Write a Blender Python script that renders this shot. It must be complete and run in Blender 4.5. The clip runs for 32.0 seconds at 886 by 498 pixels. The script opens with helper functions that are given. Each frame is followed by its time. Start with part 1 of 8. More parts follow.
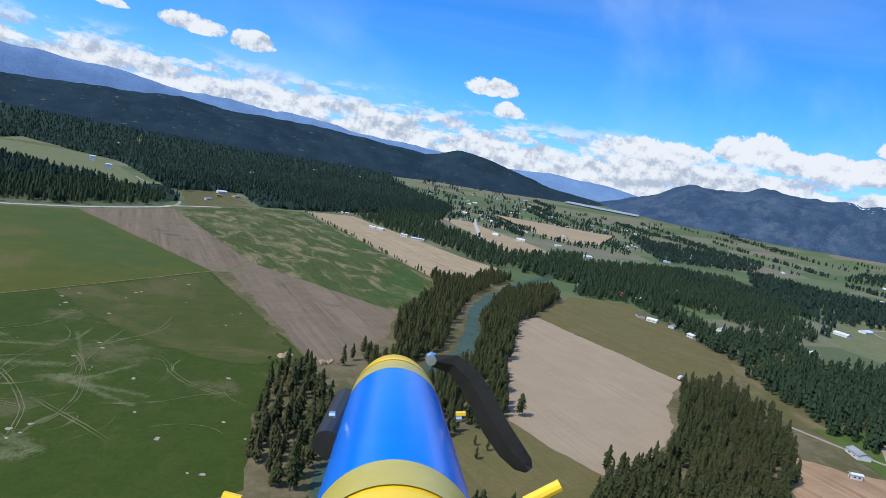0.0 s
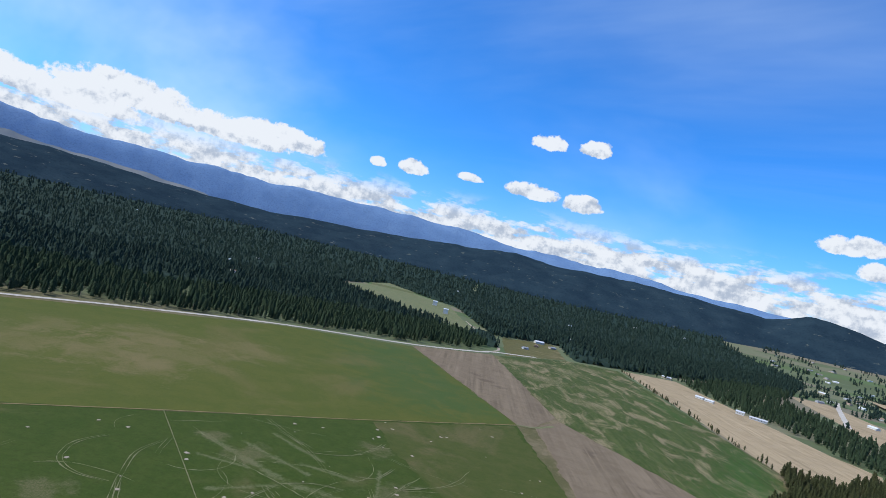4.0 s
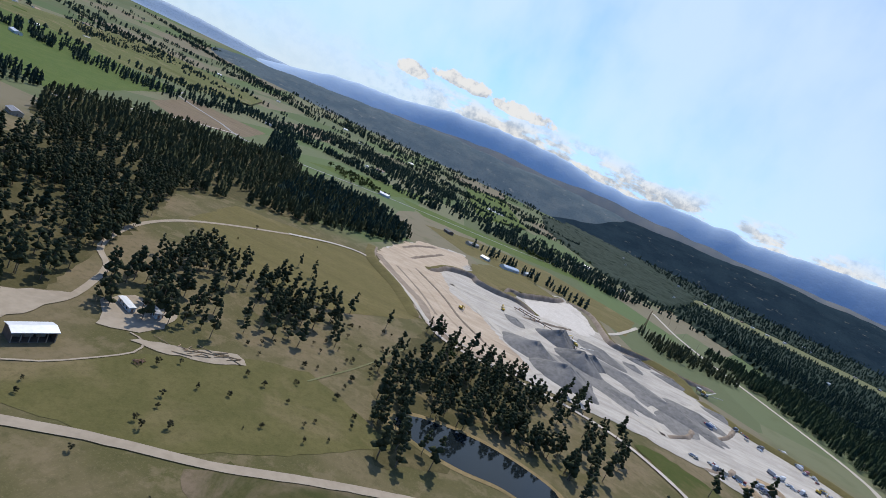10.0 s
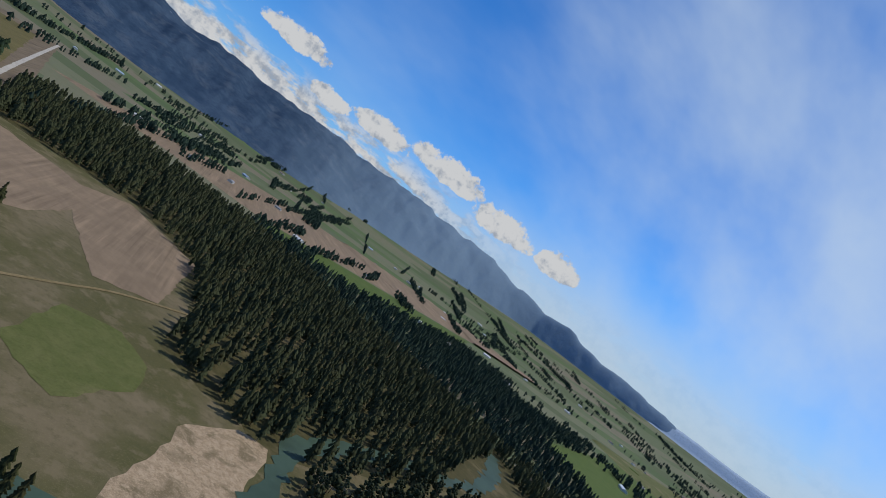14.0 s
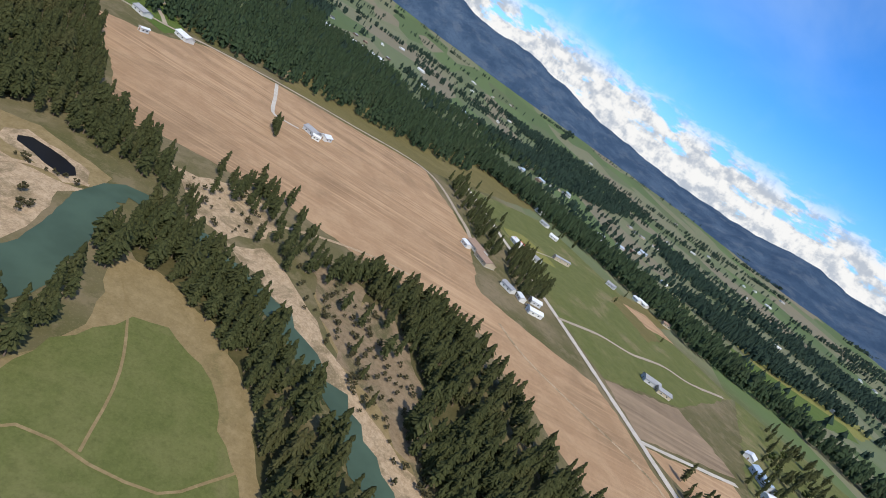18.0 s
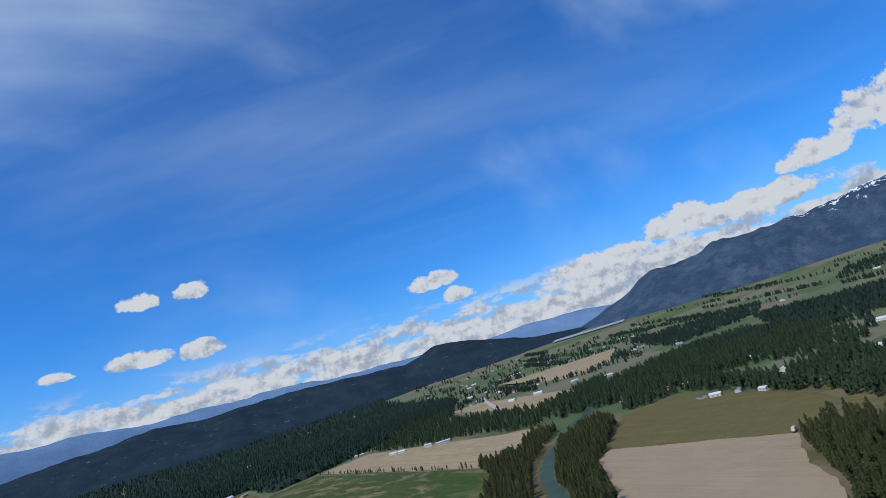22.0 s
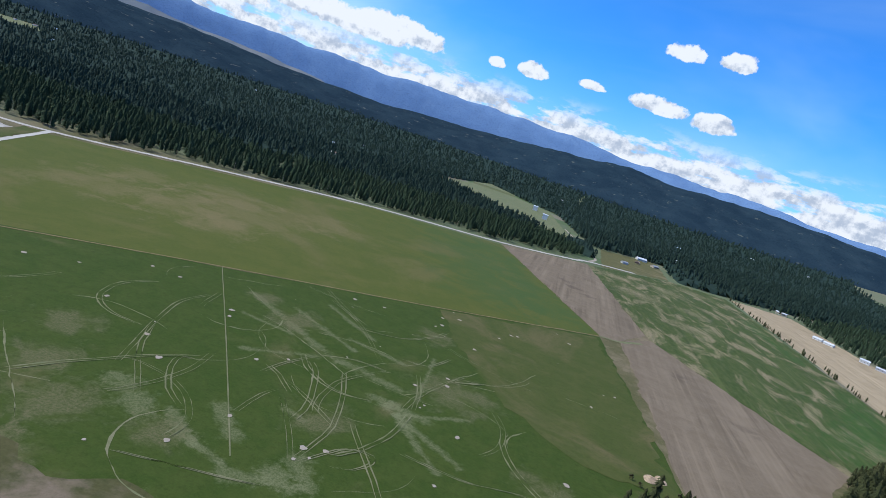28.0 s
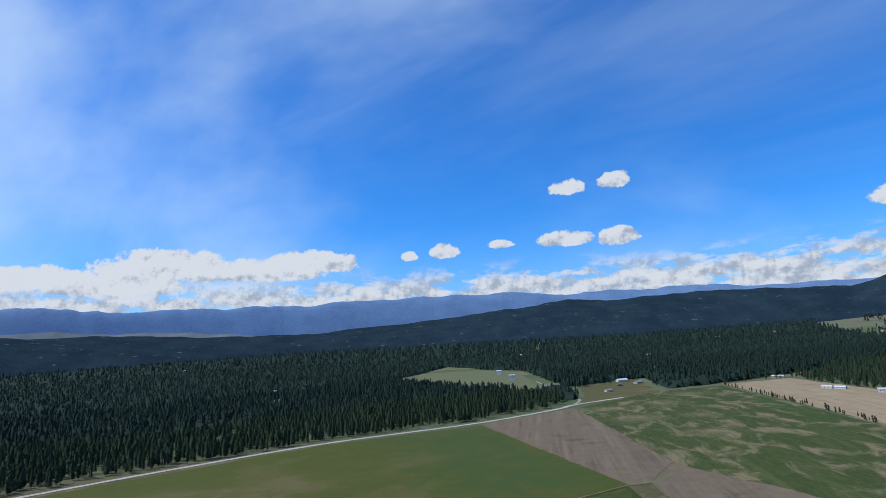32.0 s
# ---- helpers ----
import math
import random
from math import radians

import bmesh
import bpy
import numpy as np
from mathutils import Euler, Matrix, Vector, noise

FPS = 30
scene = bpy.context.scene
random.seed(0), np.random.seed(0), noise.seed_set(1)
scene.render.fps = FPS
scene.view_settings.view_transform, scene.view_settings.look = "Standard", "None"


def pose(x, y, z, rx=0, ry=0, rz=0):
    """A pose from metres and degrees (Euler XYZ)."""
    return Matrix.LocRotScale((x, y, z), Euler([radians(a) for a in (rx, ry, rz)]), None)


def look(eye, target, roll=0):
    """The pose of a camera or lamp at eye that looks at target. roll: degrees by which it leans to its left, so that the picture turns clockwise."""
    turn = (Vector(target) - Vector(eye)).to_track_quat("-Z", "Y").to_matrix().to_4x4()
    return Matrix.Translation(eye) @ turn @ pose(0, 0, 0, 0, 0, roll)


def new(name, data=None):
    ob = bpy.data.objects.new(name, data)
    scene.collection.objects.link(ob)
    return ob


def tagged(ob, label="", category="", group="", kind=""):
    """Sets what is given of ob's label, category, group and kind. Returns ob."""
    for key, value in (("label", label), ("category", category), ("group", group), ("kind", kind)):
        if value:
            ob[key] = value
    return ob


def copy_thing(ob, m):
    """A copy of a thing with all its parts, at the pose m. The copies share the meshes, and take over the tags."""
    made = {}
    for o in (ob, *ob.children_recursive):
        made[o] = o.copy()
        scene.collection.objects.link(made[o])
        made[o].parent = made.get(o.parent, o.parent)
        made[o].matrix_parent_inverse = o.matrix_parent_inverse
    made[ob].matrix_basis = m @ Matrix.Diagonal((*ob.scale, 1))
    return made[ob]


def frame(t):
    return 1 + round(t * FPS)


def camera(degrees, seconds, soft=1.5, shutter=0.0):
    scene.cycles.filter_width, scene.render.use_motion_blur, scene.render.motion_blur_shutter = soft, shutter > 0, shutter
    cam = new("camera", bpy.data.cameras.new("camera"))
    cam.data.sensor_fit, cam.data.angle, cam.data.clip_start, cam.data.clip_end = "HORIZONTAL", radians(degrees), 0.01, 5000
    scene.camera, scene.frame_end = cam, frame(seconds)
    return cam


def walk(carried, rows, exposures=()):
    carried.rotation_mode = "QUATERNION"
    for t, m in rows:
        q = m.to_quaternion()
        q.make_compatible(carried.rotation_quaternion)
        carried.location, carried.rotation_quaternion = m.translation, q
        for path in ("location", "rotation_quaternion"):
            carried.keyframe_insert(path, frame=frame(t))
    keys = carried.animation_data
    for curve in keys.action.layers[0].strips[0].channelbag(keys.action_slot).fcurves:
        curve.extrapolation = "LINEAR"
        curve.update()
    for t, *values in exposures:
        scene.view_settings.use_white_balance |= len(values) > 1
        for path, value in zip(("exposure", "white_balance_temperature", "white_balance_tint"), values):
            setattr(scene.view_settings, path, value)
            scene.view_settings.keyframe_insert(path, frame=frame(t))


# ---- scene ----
cam = camera(74.02, 32.0, soft=0.8)
PATH = [
    (0, pose(-22.55, -145.71, 133.61, 82.86, -10.65, -27.48)),
    (0.5, pose(-18.88, -140.33, 133.37, 84.25, -11.20, -20.39)),
    (1, pose(-16.40, -134.98, 132.95, 86.85, -16.02, -16.15)),
    (1.5, pose(-14.71, -129.67, 132.50, 88.70, -16.79, -14.28)),
    (2, pose(-13.43, -123.82, 132.24, 89.96, -11.14, -10.09)),
    (2.5, pose(-12.77, -118.25, 132.10, 89.75, -8.40, -2.55)),
    (3, pose(-12.20, -112.43, 131.79, 90.86, -7.32, -0.91)),
    (3.5, pose(-11.41, -106.08, 131.37, 91.25, -10.72, 0.75)),
    (5.5, pose(-10.22, -77.76, 125.30, 91.68, -19.17, 15.35)),
    (6, pose(-12.02, -71.73, 124.85, 90.28, -21.91, 23.17)),
    (6.5, pose(-14.80, -66.52, 124.75, 87.86, -25.48, 31.36)),
    (7, pose(-18.41, -61.80, 125.14, 83.26, -24.38, 44.52)),
    (7.5, pose(-22.16, -57.80, 125.67, 80.19, -25.30, 54.41)),
    (8, pose(-25.87, -54.27, 125.83, 79.44, -24.87, 62.32)),
    (8.5, pose(-30.27, -51.55, 125.39, 81.12, -26.34, 66.60)),
    (9, pose(-35.19, -49.48, 124.21, 85.11, -30.46, 68.49)),
    (9.5, pose(-41.34, -47.35, 123.62, 82.99, -24.93, 80.46)),
    (10, pose(-47.72, -46.10, 123.37, 80.95, -24.87, 96.96)),
    (10.5, pose(-53.78, -45.96, 123.28, 84.11, -25.98, 100.94)),
    (11, pose(-59.40, -46.85, 122.73, 86.94, -27.21, 107.36)),
    (11.5, pose(-64.94, -48.68, 122.28, 89.75, -29.79, 111.90)),
    (12, pose(-70.88, -51.76, 121.91, 92.26, -31.16, 117.76)),
    (12.5, pose(-76.52, -56.09, 121.89, 93.92, -32.69, 125.20)),
    (13, pose(-81.63, -61.73, 121.97, 95.43, -34.10, 132.13)),
    (13.5, pose(-86.27, -67.91, 121.95, 93.84, -35.63, 144.71)),
    (15.5, pose(-90.33, -102.31, 119.86, 80.77, -41.84, -158.47)),
    (16, pose(-87.07, -108.59, 118.87, 74.34, -39.41, -139.94)),
    (16.5, pose(-81.79, -113.12, 117.90, 72.08, -36.13, -126.42)),
    (17, pose(-76.39, -117.35, 117.41, 73.09, -36.95, -119.33)),
    (17.5, pose(-70.56, -120.58, 116.94, 70.90, -33.65, -106.70)),
    (18, pose(-64.96, -123.32, 116.80, 69.85, -34.22, -93.39)),
    (18.5, pose(-58.37, -125.78, 116.30, 74.05, -33.06, -86.91)),
    (19, pose(-50.96, -127.70, 116.23, 81.59, -51.34, -63.99)),
    (19.5, pose(-44.22, -126.81, 116.16, 99.66, -58.20, -59.71)),
    (20, pose(-38.66, -124.19, 116.15, 93.09, -40.94, -34.96)),
    (20.5, pose(-34.16, -120.56, 116.12, 95.18, -12.55, -28.18)),
    (21, pose(-31.58, -116.19, 115.96, 98.75, 10.25, -17.67)),
    (21.5, pose(-28.99, -111.89, 115.71, 102.37, 12.85, -18.52)),
    (22, pose(-26.08, -107.59, 115.60, 102.12, 16.73, -28.92)),
    (22.5, pose(-22.70, -103.15, 115.71, 101.00, 18.98, -31.61)),
    (23, pose(-19.05, -98.90, 115.77, 98.96, 15.36, -34.51)),
    (23.5, pose(-15.52, -94.23, 115.84, 96.25, 0.74, -43.11)),
    (24, pose(-11.86, -89.80, 116.20, 96.97, -10.72, -48.62)),
    (24.5, pose(-7.61, -85.47, 116.44, 92.41, -12.97, -42.76)),
    (26.5, pose(3.31, -66.12, 116.30, 81.30, -21.63, -11.58)),
    (27, pose(4.53, -60.36, 116.24, 82.37, -22.62, 1.49)),
    (27.5, pose(4.81, -54.20, 115.86, 80.84, -27.45, 8.25)),
    (28, pose(4.00, -48.09, 115.02, 79.22, -18.36, 14.50)),
    (28.5, pose(2.25, -42.45, 114.52, 78.92, -1.25, 19.64)),
    (29, pose(0.16, -36.95, 113.65, 80.05, 8.36, 15.47)),
    (29.5, pose(-1.34, -31.74, 112.65, 81.76, 6.68, 11.49)),
    (30, pose(-1.74, -26.40, 111.92, 85.51, 4.43, 12.29)),
    (30.5, pose(-1.11, -20.63, 111.63, 89.18, 4.62, 12.24)),
    (31, pose(0.09, -14.69, 111.66, 92.73, 4.70, 10.63)),
    (31.5, pose(1.58, -8.44, 111.95, 96.06, 4.40, 10.43)),
    (32, pose(3.10, -1.77, 112.41, 98.65, 3.72, 9.08)),
]
walk(cam, PATH, [(0, 0.0, 5900, 10), (4, 0.0, 5950, 10), (7, 0.05, 6800, 10), (10, -0.1, 6440, 10), (12, -0.4, 6310, 10), (13, -0.6, 6250, 10), (15.7, -0.3, 6460, 10), (16.2, -0.15, 6500, 10), (17, 0.1, 6500, 10), (19, 0.05, 6500, 10), (20, -0.15, 6250, 10), (21, -0.25, 5900, 10), (22, -0.45, 5900, 10), (24, -0.42, 5900, 10), (27, -0.05, 5800, 10), (29, 0.15, 5800, 10), (30, 0.2, 5800, 10), (31, 0.05, 5800, 10), (32, -0.3, 5800, 10)])
from mathutils import geometry


# ---- world, sun ----
SUN_AZ, SUN_EL = -98.0, 50.0
world = bpy.data.worlds.new("sky")
scene.world = world
world.use_nodes = True
wt = world.node_tree
wt.nodes.clear()


def wmath(op, a, b=None, c=None, clamp=False):
    n = wt.nodes.new("ShaderNodeMath")
    n.operation, n.use_clamp = op, clamp
    for i, v in enumerate((a, b, c)):
        if v is None:
            continue
        if isinstance(v, (int, float)):
            n.inputs[i].default_value = v
        else:
            wt.links.new(v, n.inputs[i])
    return n.outputs[0]


def wvec(op, a, b):
    n = wt.nodes.new("ShaderNodeVectorMath")
    n.operation = op
    for i, v in enumerate((a, b)):
        if isinstance(v, (tuple, list)):
            n.inputs[i].default_value = v
        else:
            wt.links.new(v, n.inputs[i])
    return n.outputs["Value"] if op in ("DOT_PRODUCT", "LENGTH") else n.outputs["Vector"]


def wstep(v, low, high):
    n = wt.nodes.new("ShaderNodeMapRange")
    n.interpolation_type = "SMOOTHSTEP"
    wt.links.new(v, n.inputs[0])
    n.inputs[1].default_value, n.inputs[2].default_value = low, high
    return n.outputs[0]


def wnoise(vector, scale, detail=5.0, rough=0.55):
    n = wt.nodes.new("ShaderNodeTexNoise")
    wt.links.new(vector, n.inputs["Vector"])
    n.inputs["Scale"].default_value, n.inputs["Detail"].default_value, n.inputs["Roughness"].default_value = scale, detail, rough
    return n


def wmix(f, a, b):
    n = wt.nodes.new("ShaderNodeMix")
    n.data_type = "RGBA"
    for socket, v in ((n.inputs[0], f), (n.inputs[6], a), (n.inputs[7], b)):
        if isinstance(v, (int, float, tuple)):
            socket.default_value = v
        else:
            wt.links.new(v, socket)
    return n.outputs[2]


sky = wt.nodes.new("ShaderNodeTexSky")
sky.sky_type, sky.sun_disc = "NISHITA", False
sky.sun_elevation, sky.sun_rotation = radians(SUN_EL), radians(SUN_AZ)
sky.altitude, sky.air_density, sky.dust_density, sky.ozone_density = 700.0, 1.0, 0.6, 3.0
coord = wt.nodes.new("ShaderNodeTexCoord").outputs["Generated"]
ways = wt.nodes.new("ShaderNodeSeparateXYZ")
wt.links.new(coord, ways.inputs[0])
up = ways.outputs[2]
# lumpy directions for the cumulus edges
lump = wnoise(coord, 30.0, 7.0, 0.62)
fine = wnoise(coord, 90.0, 5.0, 0.65)
puff = wmath("ADD", wmath("MULTIPLY", lump.outputs[0], 0.7), wmath("MULTIPLY", fine.outputs[0], 0.3))


def direction(az, el):
    a, e = radians(az), radians(el)
    return Vector((math.sin(a) * math.cos(e), math.cos(a) * math.cos(e), math.sin(e)))


# each cumulus: bearing, height over the horizon, half width, half height, all in degrees
CUMULUS_NORTH = [(3.9, 13.3, 2.1, 1.1), (8.6, 13.5, 1.9, 1.1), (3.3, 8.5, 3.4, 1.1), (8.3, 8.2, 2.2, 1.2), (-2.7, 8.6, 1.7, 0.6), (-8.4, 8.2, 1.7, 1.0), (-11.9, 8.0, 1.0, 0.7), (30.6, 8.7, 3.0, 1.2), (32.6, 6.9, 2.2, 1.1), (-27.0, 7.0, 9.0, 1.6), (-38.0, 6.0, 8.0, 1.5)]
CUMULUS_EAST = [(74.5, 9.6, 8.5, 3.0), (66.0, 8.2, 3.5, 1.6), (85.0, 11.0, 5.0, 2.6), (54.0, 6.6, 4.0, 1.9), (46.0, 5.6, 7.0, 1.4), (60.0, 6.0, 8.0, 1.6), (135.2, 7.2, 1.4, 0.8), (139.0, 4.0, 3.0, 1.2), (145.0, 5.0, 4.5, 1.5), (152.0, 4.4, 4.5, 1.6), (150.0, 6.4, 1.9, 0.9)]
CUMULUS_SOUTH = [(161.5, 5.8, 3.5, 1.6), (163.8, 7.0, 1.6, 1.0), (171.0, 8.6, 3.2, 1.4), (178.5, 8.5, 4.0, 1.5), (184.0, 6.2, 3.0, 1.2), (189.5, 6.9, 4.2, 1.6), (197.0, 7.8, 5.0, 1.9), (204.5, 6.8, 4.0, 2.0), (211.0, 6.8, 2.6, 1.9), (257.0, 5.9, 2.2, 1.0), (262.0, 6.8, 3.5, 1.0), (268.5, 6.6, 4.0, 1.0), (307.5, 6.6, 2.4, 1.0), (316.0, 6.6, 6.0, 1.6), (326.0, 7.6, 7.0, 2.0), (338.0, 7.6, 6.0, 1.6)]
body = None
lit = None
for az, el, half_w, half_h in CUMULUS_NORTH + CUMULUS_EAST + CUMULUS_SOUTH:
    c = direction(az, el)
    half_w, half_h = half_w * 1.0, half_h * 1.08
    across = Vector((math.cos(radians(az)), -math.sin(radians(az)), 0)) / math.tan(radians(half_w))
    above = c.cross(Vector((math.cos(radians(az)), -math.sin(radians(az)), 0))) / math.tan(radians(half_h))
    if above.z < 0:
        above = -above
    x = wvec("DOT_PRODUCT", coord, tuple(across))
    y0 = wvec("DOT_PRODUCT", coord, tuple(above))
    y = wmath("MAXIMUM", y0, wmath("MULTIPLY", y0, -1.8))
    r2 = wmath("ADD", wmath("MULTIPLY", x, x), wmath("MULTIPLY", y, y))
    facing = wmath("GREATER_THAN", wvec("DOT_PRODUCT", coord, tuple(c)), 0.0)
    one = wmath("MULTIPLY", wmath("SUBTRACT", 1.0, r2, clamp=True), facing)
    body = one if body is None else wmath("MAXIMUM", body, one)
    shade = wmath("MULTIPLY", wmath("ADD", y0, 0.6), one)
    lit = shade if lit is None else wmath("ADD", lit, shade)
heap = wstep(wmath("ADD", wmath("MULTIPLY", body, 1.45), wmath("MULTIPLY", wmath("SUBTRACT", puff, 0.5), 3.7)), 0.34, 0.74)
heap = wmath("MULTIPLY", heap, wstep(body, 0.0, 0.12))
# the low bank of cumulus along the horizon
stretch = wvec("MULTIPLY", coord, (1.0, 1.0, 3.2))
bank_noise = wnoise(stretch, 13.0, 7.0, 0.6)
bank_top = wmath("SUBTRACT", 0.112, wmath("MULTIPLY", up, 1.0))
bank = wstep(wmath("ADD", wmath("MULTIPLY", bank_top, 7.5), wmath("MULTIPLY", wmath("SUBTRACT", bank_noise.outputs[0], 0.47), 2.6)), 0.0, 0.30)
bank = wmath("MULTIPLY", bank, wstep(bank_top, -0.02, 0.03))
# the bank thins out into white haze low under the sun
sunward = wstep(wvec("DOT_PRODUCT", coord, tuple(direction(-130.0, 4.0))), 0.80, 0.95)
bank = wmath("MULTIPLY", bank, wmath("SUBTRACT", 1.0, wmath("MULTIPLY", sunward, 0.9)))
low_haze = wmath("MULTIPLY", wstep(up, 0.20, 0.02), wmath("ADD", 0.22, wmath("MULTIPLY", sunward, 0.58)))
cloud = wmath("MAXIMUM", heap, bank)
# thin high cloud in streaks, thickest round the sun
turned = wvec("MULTIPLY", wvec("ADD", coord, (0.3, 0.1, 0.0)), (1.0, 3.4, 2.4))
veil_noise = wnoise(turned, 1.5, 5.0, 0.52)
toward = wvec("DOT_PRODUCT", coord, tuple(direction(SUN_AZ + 4, 34.0)))
veil = wmath("MULTIPLY", wstep(wmath("ADD", veil_noise.outputs[0], wmath("ADD", wmath("ADD", wmath("MULTIPLY", wstep(toward, 0.58, 0.98), 0.36), wmath("MULTIPLY", wstep(toward, -0.25, 0.60), 0.22)), wmath("MULTIPLY", wstep(wvec("DOT_PRODUCT", coord, tuple(direction(78.0, 42.0))), 0.88, 0.99), 0.28))), 0.50, 1.16), 0.72)
# faint drawn-out cirrus over the whole sky, running away to the west-north-west
along_wind = wvec("DOT_PRODUCT", coord, tuple(direction(-58.0, 0.0)))
across_wind = wvec("DOT_PRODUCT", coord, tuple(direction(32.0, 0.0)))
height = wmath("MAXIMUM", up, 0.06)
cirrus_map = wt.nodes.new("ShaderNodeCombineXYZ")
wt.links.new(wmath("MULTIPLY", wmath("DIVIDE", along_wind, height), 0.16), cirrus_map.inputs[0])
wt.links.new(wmath("MULTIPLY", wmath("DIVIDE", across_wind, height), 0.42), cirrus_map.inputs[1])
cirrus_noise = wnoise(cirrus_map.outputs[0], 1.5, 6.0, 0.55)
cirrus_noise.inputs["Distortion"].default_value = 0.35
cirrus = wmath("MULTIPLY", wmath("MULTIPLY", wstep(cirrus_noise.outputs[0], 0.40, 0.80), 0.30), wstep(up, 0.12, 0.42))
veil = wmath("MAXIMUM", veil, cirrus)
# lit tops and grey bases: how the puffs thin out upwards
higher = wvec("ADD", coord, (-0.004, 0.0, 0.010))
relief = wmath("SUBTRACT", lump.outputs[0], wnoise(higher, 30.0, 7.0, 0.62).outputs[0])
bank_relief = wmath("SUBTRACT", bank_noise.outputs[0], wnoise(wvec("MULTIPLY", higher, (1.0, 1.0, 3.2)), 13.0, 7.0, 0.6).outputs[0])
shape = wmath("ADD", wmath("ADD", 0.36, wmath("MULTIPLY", wmath("ADD", wmath("MULTIPLY", relief, 2.0), wmath("MULTIPLY", bank_relief, 0.85)), 1.0)), wmath("MULTIPLY", lit, 0.30))
cloud_colour = wmix(wstep(shape, 0.04, 0.56), (0.56, 0.62, 0.71, 1), (1.04, 1.04, 1.03, 1))
CLOUD_LEVEL, SKY_LEVEL = 6.5, 0.13
tint = wt.nodes.new("ShaderNodeMix")
tint.data_type, tint.blend_type = "RGBA", "MULTIPLY"
tint.inputs[0].default_value = 1.0
wt.links.new(sky.outputs[0], tint.inputs[6])
tint.inputs[7].default_value = (0.33, 0.88, 1.48, 1)
bright = wvec("SCALE", cloud_colour, (0, 0, 0))
bright.node.inputs[3].default_value = CLOUD_LEVEL
veil_colour = (6.5, 7.6, 8.5, 1)
air = wmix(low_haze, wmix(veil, tint.outputs[2], veil_colour), (5.6, 6.3, 7.0, 1))
both = wmix(cloud, air, bright)
back = wt.nodes.new("ShaderNodeBackground")
back.inputs[1].default_value = SKY_LEVEL
wt.links.new(both, back.inputs[0])
out = wt.nodes.new("ShaderNodeOutputWorld")
wt.links.new(back.outputs[0], out.inputs[0])

sun = new("sun", bpy.data.lights.new("sun", "SUN"))
sun.data.energy, sun.data.angle, sun.data.color = 4.3, radians(0.53), (1.0, 0.95, 0.87)
sun.matrix_world = look(direction(SUN_AZ, SUN_EL) * 500, (0, 0, 0))
scene.view_settings.exposure = 0.0

# ---- materials ----


class Nodes:
    """A node material being put together."""

    def __init__(self, name, rough=0.85, metal=0.0, spec=0.3):
        self.material = bpy.data.materials.new(name)
        self.material.use_nodes = True
        self.tree = self.material.node_tree
        self.bsdf = self.tree.nodes["Principled BSDF"]
        self.bsdf.inputs["Roughness"].default_value = rough
        self.bsdf.inputs["Metallic"].default_value = metal
        self.bsdf.inputs["Specular IOR Level"].default_value = spec
        self.place = self.node("ShaderNodeNewGeometry").outputs["Position"]

    def node(self, kind):
        return self.tree.nodes.new(kind)

    def link(self, a, b):
        self.tree.links.new(a, b)

    def put(self, socket, v):
        if isinstance(v, (int, float, tuple)):
            socket.default_value = v
        else:
            self.link(v, socket)

    def math(self, op, a, b=0.0, clamp=False):
        n = self.node("ShaderNodeMath")
        n.operation, n.use_clamp = op, clamp
        self.put(n.inputs[0], a)
        self.put(n.inputs[1], b)
        return n.outputs[0]

    def mapped(self, turn=0.0, scale=(1, 1, 1), source=None):
        n = self.node("ShaderNodeMapping")
        n.inputs["Rotation"].default_value = (0, 0, radians(turn))
        n.inputs["Scale"].default_value = scale
        self.link(source or self.place, n.inputs["Vector"])
        return n.outputs[0]

    def noise(self, scale, detail=4.0, rough=0.55, source=None, distort=0.0):
        n = self.node("ShaderNodeTexNoise")
        self.link(source or self.place, n.inputs["Vector"])
        n.inputs["Scale"].default_value, n.inputs["Detail"].default_value = scale, detail
        n.inputs["Roughness"].default_value, n.inputs["Distortion"].default_value = rough, distort
        return n.outputs[0]

    def band(self, v, low, high):
        n = self.node("ShaderNodeMapRange")
        n.interpolation_type = "SMOOTHSTEP"
        self.put(n.inputs[0], v)
        n.inputs[1].default_value, n.inputs[2].default_value = low, high
        return n.outputs[0]

    def mix(self, f, a, b):
        n = self.node("ShaderNodeMix")
        n.data_type = "RGBA"
        for socket, v in ((n.inputs[0], f), (n.inputs[6], a), (n.inputs[7], b)):
            self.put(socket, (*v, 1.0) if isinstance(v, tuple) and len(v) == 3 else v)
        return n.outputs[2]

    def random(self):
        return self.node("ShaderNodeObjectInfo").outputs["Random"]

    def island(self):
        return self.node("ShaderNodeNewGeometry").outputs["Random Per Island"]

    def colour(self, v):
        self.put(self.bsdf.inputs["Base Color"], (*v, 1.0) if isinstance(v, tuple) and len(v) == 3 else v)
        return self

    def bump(self, v, far, strength=0.5):
        n = self.node("ShaderNodeBump")
        n.inputs["Strength"].default_value, n.inputs["Distance"].default_value = strength, far
        self.link(v, n.inputs["Height"])
        self.link(n.outputs[0], self.bsdf.inputs["Normal"])
        return self


